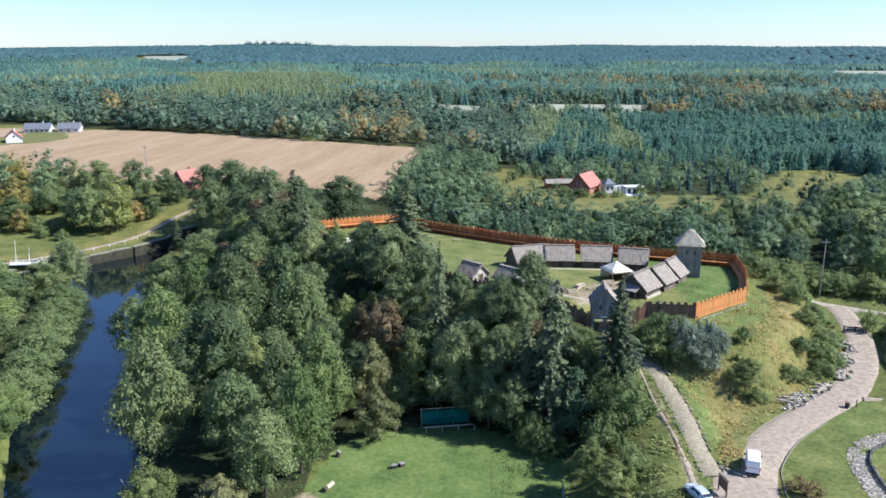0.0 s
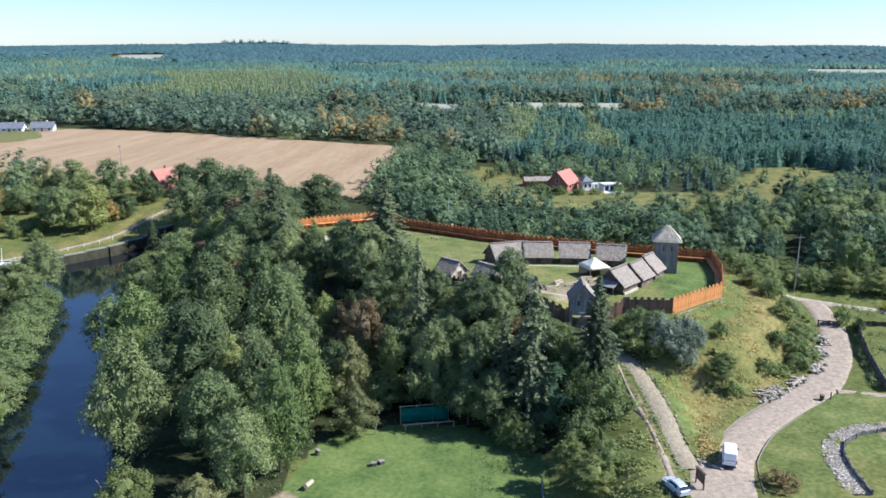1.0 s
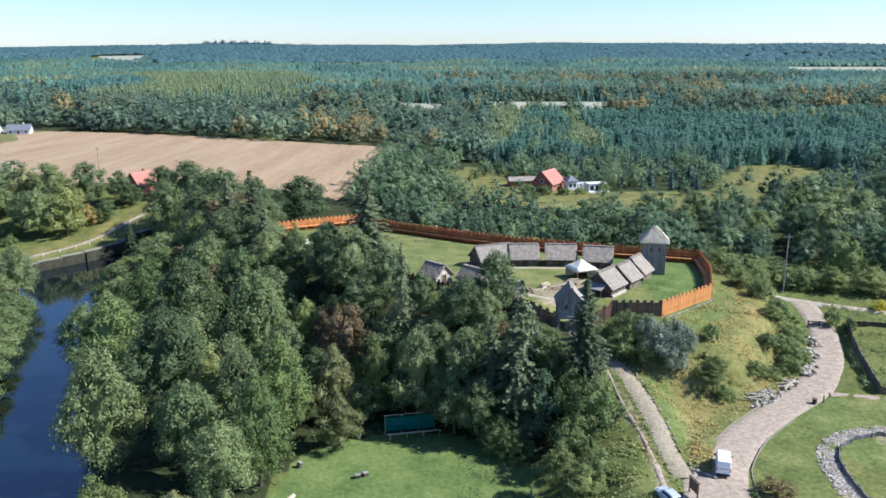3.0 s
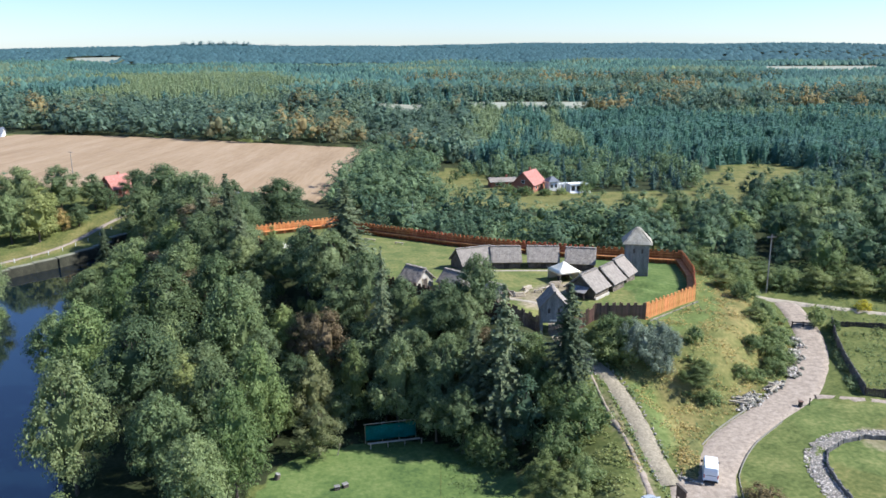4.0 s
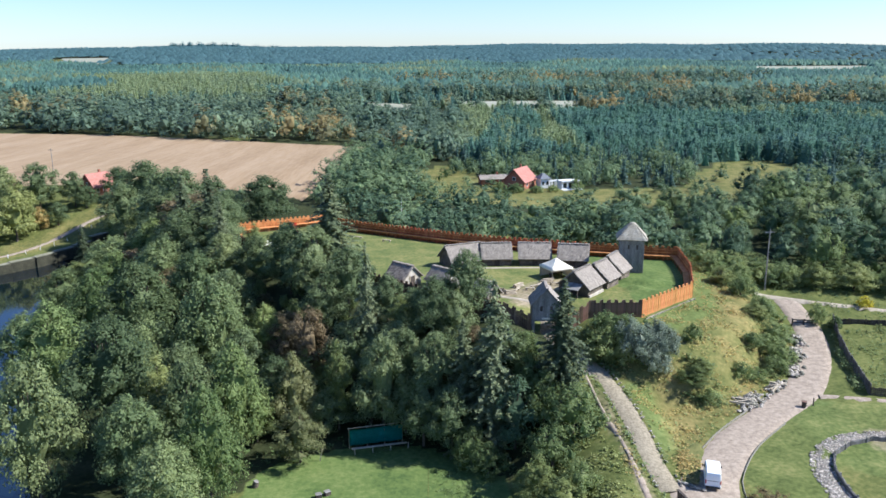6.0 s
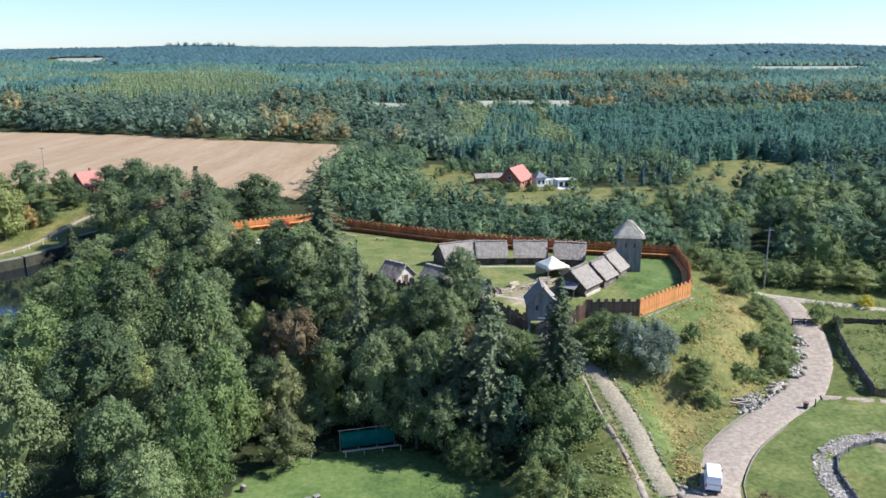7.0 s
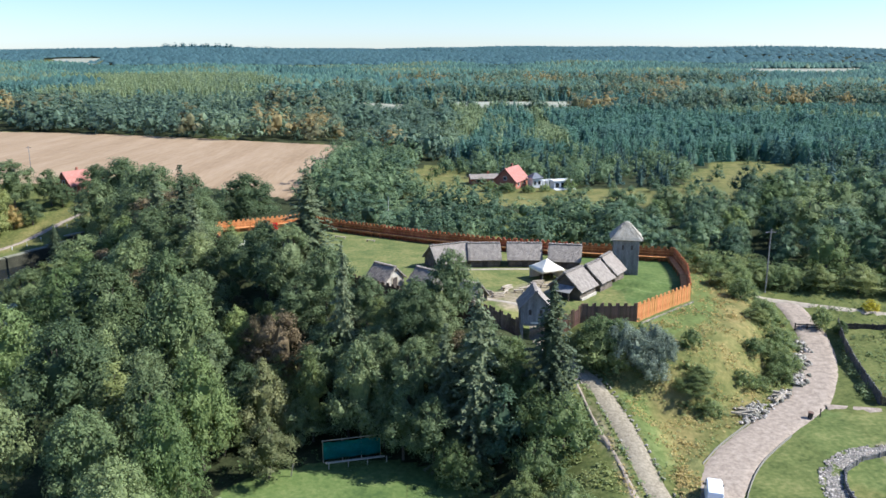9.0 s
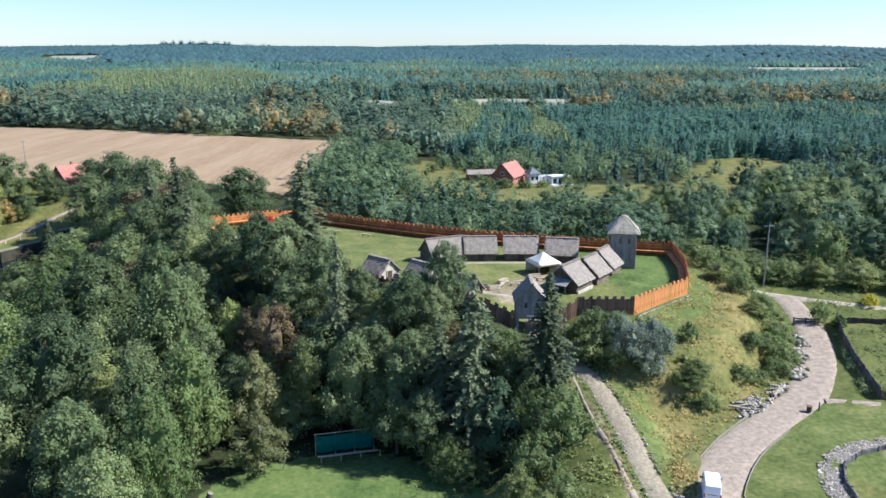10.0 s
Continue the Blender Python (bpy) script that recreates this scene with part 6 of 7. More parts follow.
def van(x, y, turn):
    ob = thing("van", pose(x, y, ground_z(x, y) + 0.06, 0, 0, turn) @ Matrix.Scale(0.87, 4), "white panel van parked on the lane", "van")
    st = [(-2.45, 0.84, 0.80, 0.35, 1.0, 1.9), (-2.35, 0.95, 0.86, 0.3, 1.05, 2.28), (-1.0, 0.97, 0.88, 0.28, 1.05, 2.36), (0.6, 0.97, 0.88, 0.28, 1.05, 2.34),
          (1.05, 0.97, 0.84, 0.28, 1.05, 2.22), (1.75, 0.96, 0.80, 0.28, 1.02, 1.30), (2.3, 0.90, 0.72, 0.30, 0.92, 1.08), (2.45, 0.82, 0.62, 0.36, 0.80, 0.92)]
    part("body", loft(bmesh.new(), body_rings(st)), PAINT_WHITE, ob)
    part("windscreen", slab(bmesh.new(), [(1.10, -0.74, 2.12), (1.10, 0.74, 2.12), (1.74, 0.76, 1.33), (1.74, -0.76, 1.33)], 0.03), SCREEN_GLASS, ob)
    part("rear_window", slab(bmesh.new(), [(-2.455, -0.62, 1.25), (-2.455, 0.62, 1.25), (-2.405, 0.62, 1.9), (-2.405, -0.62, 1.9)], -0.03), SCREEN_GLASS, ob)
    for s in (-1, 1):
        part("side_window", box(bmesh.new(), (0.35, s * 0.93 - 0.02, 1.25), (1.15, s * 0.93 + 0.02, 1.85), bevel=0.01), SCREEN_GLASS, ob)
        part("mirror", box(bmesh.new(), (1.15, s * 1.08 - 0.11, 1.2), (1.25, s * 1.08 + 0.11, 1.48), bevel=0.03), PLASTIC_BLACK, ob)
        part("headlight", box(bmesh.new(), (2.28, s * 0.72 - 0.14, 0.72), (2.42, s * 0.72 + 0.14, 0.95), bevel=0.03), STEEL, ob)
        part("tail_lamp", box(bmesh.new(), (-2.46, s * 0.86 - 0.07, 0.9), (-2.40, s * 0.86 + 0.07, 1.4), bevel=0.01), LAMP_RED, ob)
        for wx in (-1.5, 1.55):
            wheel(ob, wx, s * 0.86, 0.33)
    part("bumper", box(bmesh.new(), (-2.55, -0.88, 0.32), (-2.40, 0.88, 0.58), bevel=0.04), PLASTIC_BLACK, ob)
    part("bumper", box(bmesh.new(), (2.36, -0.84, 0.32), (2.52, 0.84, 0.58), bevel=0.04), PLASTIC_BLACK, ob)


van(37.2, 86.4, 70)


def car(x, y, turn):
    ob = thing("car", pose(x, y, ground_z(x, y) + 0.02, 0, 0, turn) @ Matrix.Scale(0.9, 4), "silver hatchback parked on the verge", "car")
    st = [(-2.1, 0.74, 0.66, 0.38, 0.72, 0.84), (-1.98, 0.84, 0.72, 0.30, 0.82, 1.02), (-1.55, 0.88, 0.62, 0.26, 0.90, 1.40), (-0.6, 0.89, 0.62, 0.24, 0.90, 1.48), (0.25, 0.89, 0.62, 0.24, 0.88, 1.42),
          (1.0, 0.88, 0.72, 0.25, 0.86, 0.96), (1.7, 0.84, 0.66, 0.28, 0.74, 0.84), (2.1, 0.70, 0.52, 0.36, 0.62, 0.70)]
    part("body", loft(bmesh.new(), body_rings(st)), PAINT_SILVER, ob)
    part("windscreen", slab(bmesh.new(), [(0.30, -0.60, 1.37), (0.30, 0.60, 1.37), (0.96, 0.68, 0.97), (0.96, -0.68, 0.97)], 0.03), SCREEN_GLASS, ob)
    part("rear_window", slab(bmesh.new(), [(-1.60, -0.56, 1.34), (-1.60, 0.56, 1.34), (-1.94, 0.64, 1.04), (-1.94, -0.64, 1.04)], 0.03), SCREEN_GLASS, ob)
    for s in (-1, 1):
        part("side_window", slab(bmesh.new(), [(-1.35, s * 0.80, 0.98), (0.55, s * 0.80, 0.96), (0.15, s * 0.665, 1.33), (-1.2, s * 0.665, 1.36)], 0.02), SCREEN_GLASS, ob)
        part("headlight", box(bmesh.new(), (1.86, s * 0.55 - 0.14, 0.58), (2.02, s * 0.55 + 0.14, 0.72), bevel=0.03), STEEL, ob)
        part("tail_lamp", box(bmesh.new(), (-2.10, s * 0.66 - 0.10, 0.72), (-1.98, s * 0.66 + 0.10, 0.92), bevel=0.02), LAMP_RED, ob)
        part("mirror", box(bmesh.new(), (0.62, s * 0.95 - 0.09, 0.92), (0.74, s * 0.95 + 0.09, 1.06), bevel=0.03), PAINT_SILVER, ob)
        for wx in (-1.3, 1.3):
            wheel(ob, wx, s * 0.80, 0.31)


car(28.7, 80.1, 107)


def notice_board(x, y, turn):
    ob = thing("notice_board", pose(x, y, ground_z(x, y), 0, 0, turn), "dark brown wooden notice board on two posts", "notice board")
    for s in (-0.85, 0.85):
        part("post", box(bmesh.new(), (s - 0.07, -0.07, -0.3), (s + 0.07, 0.07, 2.0), bevel=0.01), TIMBER_BROWN, ob)
    part("board", box(bmesh.new(), (-0.78, -0.05, 0.7), (0.78, 0.05, 1.85), bevel=0.01), TIMBER_BROWN, ob)
    part("cap", box(bmesh.new(), (-1.0, -0.16, 2.0), (1.0, 0.16, 2.07), bevel=0.01), TIMBER_DARK, ob)


notice_board(31.7, 80.8, 100)


def post(name, x, y, h, r, material_used, label, group="", z=None):
    ob = thing(name, pose(x, y, ground_z(x, y) if z is None else z), label, name.replace("_", " "), group)
    part("shaft", beam(bmesh.new(), (0, 0, -0.3), (0, 0, h), r, r * 0.9, 8), material_used, ob)
    bm = bmesh.new()
    bmesh.ops.create_uvsphere(bm, u_segments=8, v_segments=5, radius=r * 1.1, matrix=Matrix.Translation((0, 0, h)))
    part("cap", bm, material_used, ob)
    return ob


post("bollard", 58.3, 103.6, 0.9, 0.09, TIMBER_DARK, "short dark timber bollard by the side lane")
ob = thing("litter_bin", pose(56.8, 103.2, ground_z(56.8, 103.2)), "dark round litter bin beside the lane", "litter bin")
part("drum", beam(bmesh.new(), (0, 0, 0), (0, 0, 0.75), 0.28, 0.32, 14), TIMBER_DARK, ob)
part("rim", beam(bmesh.new(), (0, 0, 0.75), (0, 0, 0.80), 0.35, None, 14), TIMBER_BROWN, ob)

stone_mesh = []
for k in range(5):
    rng = np.random.default_rng(300 + k)
    v, f = ICO1
    v = v * rng.uniform(0.72, 1.12, (len(v), 1)) * np.array([1.0, 0.78, 0.62])
    stone_mesh.append(mesh_of("stone", v, f, STONE))


def stones(name, spots, label, size, seed, category="stones"):
    """A heap or row of separate stones."""
    rng = random.Random(seed)
    x0, y0 = spots[0][:2]
    ob = thing(name, pose(x0, y0, ground_z(x0, y0)), label, category)
    for x, y, up in spots:
        s = size * rng.uniform(0.6, 1.35)
        p = part_mesh("stone", rng.choice(stone_mesh), ob)
        p.matrix_local = Matrix.Translation((x - x0, y - y0, ground_z(x, y) - ground_z(x0, y0) + up + s * 0.3)) @ Euler((rng.uniform(-0.4, 0.4), rng.uniform(-0.4, 0.4), rng.uniform(0, 6.3))).to_matrix().to_4x4() @ Matrix.Diagonal((s, s, s, 1))
    return ob


def heap(x, y, turn, length, width, n, size, label, seed, high=0.5):
    rng = random.Random(seed)
    spots = []
    c, s = math.cos(radians(turn)), math.sin(radians(turn))
    for _ in range(n):
        u, v = rng.gauss(0, 0.36) * length / 1.4, rng.gauss(0, 0.36) * width / 1.4
        up = high * max(0, 1 - (u / length * 2) ** 2 - (v / width * 2) ** 2) * rng.random()
        spots.append((x + c * u - s * v, y + s * u + c * v, up))
    stones("stone_heap", spots, label, size, seed, "stone heap")


heap(50.6, 105.4, 42, 5.4, 2.9, 190, 0.31, "long heap of grey and white field stones by the lane", 1)
heap(56.2, 109.2, 45, 4.0, 1.8, 56, 0.38, "low heap of pale stones by the lane", 2)
heap(61.0, 114.0, 55, 4.2, 2.2, 66, 0.40, "heap of dark and pale stones by the lane", 3)
heap(64.3, 119.6, 65, 4.4, 2.4, 72, 0.42, "heap of boulders by the lane", 4, 0.8)
heap(67.0, 124.4, 65, 3.2, 2.0, 44, 0.44, "heap of boulders by the lane", 5, 0.8)
# pale squared beams lying on the second heap
beam_rng = random.Random(8)
for k in range(9):
    bx, by = (55.4 + 0.3 * k, 108.2 + 0.35 * k) if k < 5 else (48.4 + 0.5 * (k - 5), 104.2 + 0.38 * (k - 5))
    ob = thing("squared_beam", pose(bx, by, ground_z(bx, by) + 0.45 + 0.04 * (k % 4), 0, beam_rng.uniform(-9, 9), (8 if k < 5 else -28) + beam_rng.uniform(-38, 38)), "pale squared timber lying on the stones", "beam", "beams on the stones")
    part("shaft", box(bmesh.new(), (-1.2, -0.11, -0.11), (1.2, 0.11, 0.11), bevel=0.02), TIMBER_PALE, ob)

stones("footing_stones", [(40.6 + 11.2 * k / 60 + 0.35, 120.6 + 9.3 * k / 60 - 0.35, 0.0) for k in range(60)], "row of pale stones at the palisade's foot", 0.2, 41, "stone edging")
ribbon("grass_verge", [(38.8, 94.6), (37.2, 91.8), (36.0, 89.3), (35.2, 87.2), (34.7, 85.6)], 1.5, 0.16, TURF, "dry grass verge between the path and the lane", 0.6, 6, 0.1, 8, ([0, 0.2, 0.7, 1], [0.5, 1.2, 1.3, 0.9]))
stones("verge_stones", [(33.7 + 0.04 * k, 86.2 - 0.02 * k - 0.9 * math.sin(k / 50 * 1.5), 0.12) for k in range(50)], "rough field stones at the verge's end", 0.24, 43, "stone edging")
# kerb stones along the gate path and the lane
for side, seed in ((-1, 11), (1, 12)):
    rng = random.Random(seed)
    spots = []
    for i in range(0, len(path_c) - 12):
        if math.sin(i * 0.8 + side) + rng.gauss(0, 0.5) < -0.45:
            continue
        for _ in range(3):
            e = side * (1.42 + rng.uniform(-0.08, 0.1))
            k = i + rng.random()
            cx, cy = path_c[i] + path_n[i] * e
            spots.append((cx + rng.uniform(-0.2, 0.2), cy + rng.uniform(-0.3, 0.3), 0.0))
    stones("path_edging", spots, "rough field stones edging the cobbled path", 0.17, seed, "stone edging")


def kerb(name, line, label, wide=0.14, high=0.14, material_used=CONCRETE, piece=1.0, deep=0.2, bank=(0, 0)):
    """A kerb of separate blocks set along a line."""
    pts = np.array(line, float)
    seg = np.hypot(*np.diff(pts, axis=0).T)
    run = np.r_[0, seg.cumsum()]
    one = box(bmesh.new(), (-piece / 2 + 0.01, -wide / 2, -deep), (piece / 2 - 0.01, wide / 2, high), bevel=0.02)
    me = bpy.data.meshes.new("kerb_stone")
    one.to_mesh(me)
    one.free()
    me.materials.append(material_used)
    x0, y0 = line[0]
    ob = thing(name, pose(x0, y0, ground_z(x0, y0)), label, "kerb", kind="structure")
    for s in np.arange(piece / 2, run[-1], piece):
        x, y = np.interp(s, run, pts[:, 0]), np.interp(s, run, pts[:, 1])
        xa, ya = np.interp(s + 0.2, run, pts[:, 0]), np.interp(s + 0.2, run, pts[:, 1])
        p = part_mesh("kerb_stone", me, ob)
        p.matrix_local = Matrix.Translation((x - x0, y - y0, ground_z(x + bank[0], y + bank[1]) - ground_z(x0, y0) + 0.02)) @ Matrix.Rotation(math.atan2(ya - y, xa - x), 4, "Z")


n_road = len(road_c)
kerb("kerb", [tuple(road_c[i] - road_n[i] * (road_w[i] + 0.1)) for i in range(int(n_road * 0.36), int(n_road * 0.55), 2)], "pale concrete kerb along the lane", 0.1, 0.1)
kerb("kerb", [tuple(road_c[i] + road_n[i] * (road_w[i] + 0.1)) for i in range(int(n_road * 0.20), int(n_road * 0.52), 2)], "pale concrete kerb round the lawn", 0.1, 0.1)


def picket_fence(line, high, label, gap=0.22, material_used=TIMBER_DARK, seed=0, thick=0.05):
    """A close fence of upright stakes: posts and rails as parts, the stakes of a run joined."""
    rng = random.Random(seed)
    for (ax, ay), (bx, by) in zip(line, line[1:]):
        run = math.hypot(bx - ax, by - ay)
        ob = thing("stake_fence", pose(ax, ay, ground_z(ax, ay), 0, 0, math.degrees(math.atan2(by - ay, bx - ax))), label, "fence", "stake fences")
        rise = (ground_z(bx, by) - ground_z(ax, ay)) / run
        bm = bmesh.new()
        n = int(run / gap)
        for i in range(n):
            x = (i + 0.5) * run / n
            box(bm, (x - gap * 0.42, -thick, rise * x - 0.2), (x + gap * 0.42, thick, rise * x + high + rng.uniform(-0.08, 0.08)))
        tagged(part("paling", bm, material_used, ob), kind="stuff")
        for i in range(max(2, int(run / 2.5) + 1)):
            x = min(run, i * 2.5)
            part("post", box(bmesh.new(), (x - 0.09, -0.09 - thick, rise * x - 0.3), (x + 0.09, 0.09 - thick, rise * x + high + 0.15), bevel=0.01), material_used, ob)
        part("rail", box(bmesh.new(), (0, thick, -0.05), (run, thick + 0.06, 0.05), pose(0, 0, high * 0.7, 0, -math.degrees(math.atan(rise)), 0)), material_used, ob)


picket_fence([(76.4, 130.5), (73.8, 124.5), (71.2, 117.5), (69.2, 111.2), (67.5, 105.7)], 1.5, "grey close-boarded stake fence beside the lane", seed=1, material_used=TIMBER_SHADY)
picket_fence([(67.5, 105.7), (70.6, 104.6), (78, 101.3)], 1.1, "dark stake fence along the side lane", seed=2)
picket_fence([(76.4, 130.5), (84, 128.5), (96, 124)], 0.9, "low dark fence round the garden plot", seed=3)
# barrier across the lane
ob = thing("lane_barrier", pose(71.4, 130.6, ground_z(71.4, 130.6), 0, 0, -12), "low dark timber barrier across the lane", "barrier")
part("bar", box(bmesh.new(), (-1.9, -0.08, 0.75), (1.9, 0.08, 0.93), bevel=0.02), TIMBER_DARK, ob)
part("bar", box(bmesh.new(), (-1.9, -0.06, 0.35), (1.9, 0.06, 0.50), bevel=0.02), TIMBER_DARK, ob)
for s in (-1.8, 0, 1.8):
    part("post", box(bmesh.new(), (s - 0.09, -0.09, -0.3), (s + 0.09, 0.09, 1.05), bevel=0.02), TIMBER_DARK, ob)

# the stone-ringed enclosure on the lawn
ring = [(50.3, 78.5), (50.7, 83), (51.6, 87), (53.4, 90.2), (56.6, 92.3), (60, 93.2), (64, 92.6)]
rng = random.Random(21)
near_ring, far_ring = [], []
pts = np.array(ring, float)
seg = np.hypot(*np.diff(pts, axis=0).T)
run = np.r_[0, seg.cumsum()]
for _ in range(1700):
    s = rng.uniform(0, run[-1])
    e = rng.uniform(0.1, 2.5)
    if e > 2.6:
        continue
    x, y = np.interp(s, run, pts[:, 0]), np.interp(s, run, pts[:, 1])
    xa, ya = np.interp(s + 0.1, run, pts[:, 0]), np.interp(s + 0.1, run, pts[:, 1])
    tx, ty = xa - x, ya - y
    l = math.hypot(tx, ty) + 1e-6
    (near_ring if y > 84.5 and len(near_ring) < 290 else far_ring).append((x - ty / l * e, y + tx / l * e, 0.0))
ribbon("gravel_bank", [(49.1, 78.5), (49.5, 83.2), (50.5, 87.6), (52.7, 91.3), (56.3, 93.6), (60, 94.6), (64, 94)], 1.25, 0.07, GRAVEL, "bank of loose grey gravel round the enclosure")
stones("stone_bank", near_ring, "bank of grey cobbles round the enclosure", 0.15, 31, "stone bank")
if far_ring:
    pieces = []
    nr = np.random.default_rng(9)
    for x, y, _ in far_ring:
        v, f = ICO1
        s = 0.15 * nr.uniform(0.6, 1.3)
        pieces.append((v * nr.uniform(0.7, 1.1, (len(v), 1)) * s * np.array([1, 0.8, 0.65]) + [x, y, ground_z(x, y) + 0.05], f))
    v, f = merged(pieces)
    tagged(new("cobbles", mesh_of("cobbles", v, f, STONE)), "loose grey cobbles round the enclosure", "cobbles", kind="stuff")
picket_fence(ring, 0.55, "low timber stake edging of the enclosure", gap=0.25, material_used=TIMBER_SHADY, seed=4, thick=0.08)


# ---- the lawn ----
def tarpaulin_shelter(x, y, turn):
    ob = thing("tarpaulin_screen", pose(x, y, -5.85, 0, 0, turn), "teal tarpaulin screen on a pale pole frame", "tarpaulin")
    bm = bmesh.new()
    nu, nv = 24, 8
    grid = [[bm.verts.new((-3.6 + 7.2 * i / nu, 0.06 * math.sin(i * 0.9) + 0.05 * math.sin(j * 1.3), 0.35 + 2.35 * j / nv - (0.06 * math.sin(math.pi * (i % 6) / 6) if j == nv else 0))) for i in range(nu + 1)] for j in range(nv + 1)]
    for j in range(nv):
        for i in range(nu):
            bm.faces.new((grid[j][i], grid[j][i + 1], grid[j + 1][i + 1], grid[j + 1][i]))
    bmesh.ops.solidify(bm, geom=bm.faces[:], thickness=0.012)
    part("sheet", bm, CLOTH_TEAL, ob, "teal sheet", True)
    for k in range(4):
        xx = -3.6 + 2.4 * k
        part("pole", beam(bmesh.new(), (xx, 0.15, -0.3), (xx, 0.15, 2.9), 0.06, None, 7), TIMBER_PALE, ob)
        part("target_post", box(bmesh.new(), (xx + 0.5 - 0.06, -1.6, -0.3), (xx + 0.5 + 0.06, -1.48, 0.7), bevel=0.01), TIMBER_PALE, ob)
    part("top_rail", beam(bmesh.new(), (-3.8, 0.15, 2.82), (3.8, 0.15, 2.86), 0.05, None, 7), TIMBER_PALE, ob)
    part("bench_board", box(bmesh.new(), (-3.5, -1.75, 0.68), (3.9, -1.35, 0.75), bevel=0.01), TIMBER_PALE, ob)


tarpaulin_shelter(0.5, 108.9, 9)
ob = thing("felled_log", pose(-14.5, 91.6, ground_z(-14.5, 91.6) + 0.3, 0, 0, 62), "pale felled log lying on the lawn", "log")
part("stem", beam(bmesh.new(), (-1.0, 0, 0), (1.0, 0, 0.02), 0.34, 0.28, 12), TIMBER_PALE, ob)
part("bark", beam(bmesh.new(), (-1.01, 0, 0), (-0.45, 0, 0), 0.355, 0.345, 12), BARK, ob)
ob = thing("tree_stump", pose(-14.4, 99.9, ground_z(-14.4, 99.9)), "sawn tree stump on the lawn's edge", "stump")
part("stem", beam(bmesh.new(), (0, 0, -0.2), (0.25, 0, 0.75), 0.42, 0.34, 12), BARK, ob)
part("cut", beam(bmesh.new(), (0.25, 0, 0.75), (0.26, 0, 0.78), 0.33, 0.32, 12), TIMBER_GREY, ob)
for k, (x, y) in enumerate(((-6.4, 96.8), (-5.4, 97.3))):
    ob = thing("wooden_crate", pose(x, y, ground_z(x, y), 0, 0, 12 + 20 * k), "small weathered wooden crate on the lawn", "crate", "crates on the lawn")
    part("body", box(bmesh.new(), (-0.35, -0.28, 0), (0.35, 0.28, 0.45), bevel=0.01), TIMBER_DARK, ob)
    part("lid", box(bmesh.new(), (-0.38, -0.31, 0.45), (0.38, 0.31, 0.52), bevel=0.01), TIMBER_GREY, ob)
ob = thing("signpost", pose(-6.8, 105.6, ground_z(-6.8, 105.6), 0, 12, 0), "leaning pale timber post on the lawn's edge", "post")
part("shaft", box(bmesh.new(), (-0.07, -0.07, -0.3), (0.07, 0.07, 1.7), bevel=0.01), TIMBER_PALE, ob)
ob = thing("stacked_poles", pose(15.0, 87.5, ground_z(15.0, 87.5), 0, 0, 84), "grey timber rail on short posts at the lawn's edge", "rail")
part("rail", box(bmesh.new(), (-4, -0.1, 0.7), (4, 0.1, 0.9), bevel=0.02), TIMBER_GREY, ob)
for s in (-3.5, 0, 3.5):
    part("post", box(bmesh.new(), (s - 0.1, -0.1, -0.3), (s + 0.1, 0.1, 0.7), bevel=0.02), TIMBER_GREY, ob)

ob = thing("red_banner", pose(-19.5, 199.5, ground_z(-19.5, 199.5), 0, 0, 20), "small red cloth banner in the fort", "banner")
part("pole", beam(bmesh.new(), (0, 0, -0.2), (0, 0, 2.4), 0.05), TIMBER_PALE, ob)
part("cloth", box(bmesh.new(), (0.05, -0.02, 0.3), (1.5, 0.02, 2.3), bevel=0.01), CLOTH_RED, ob)


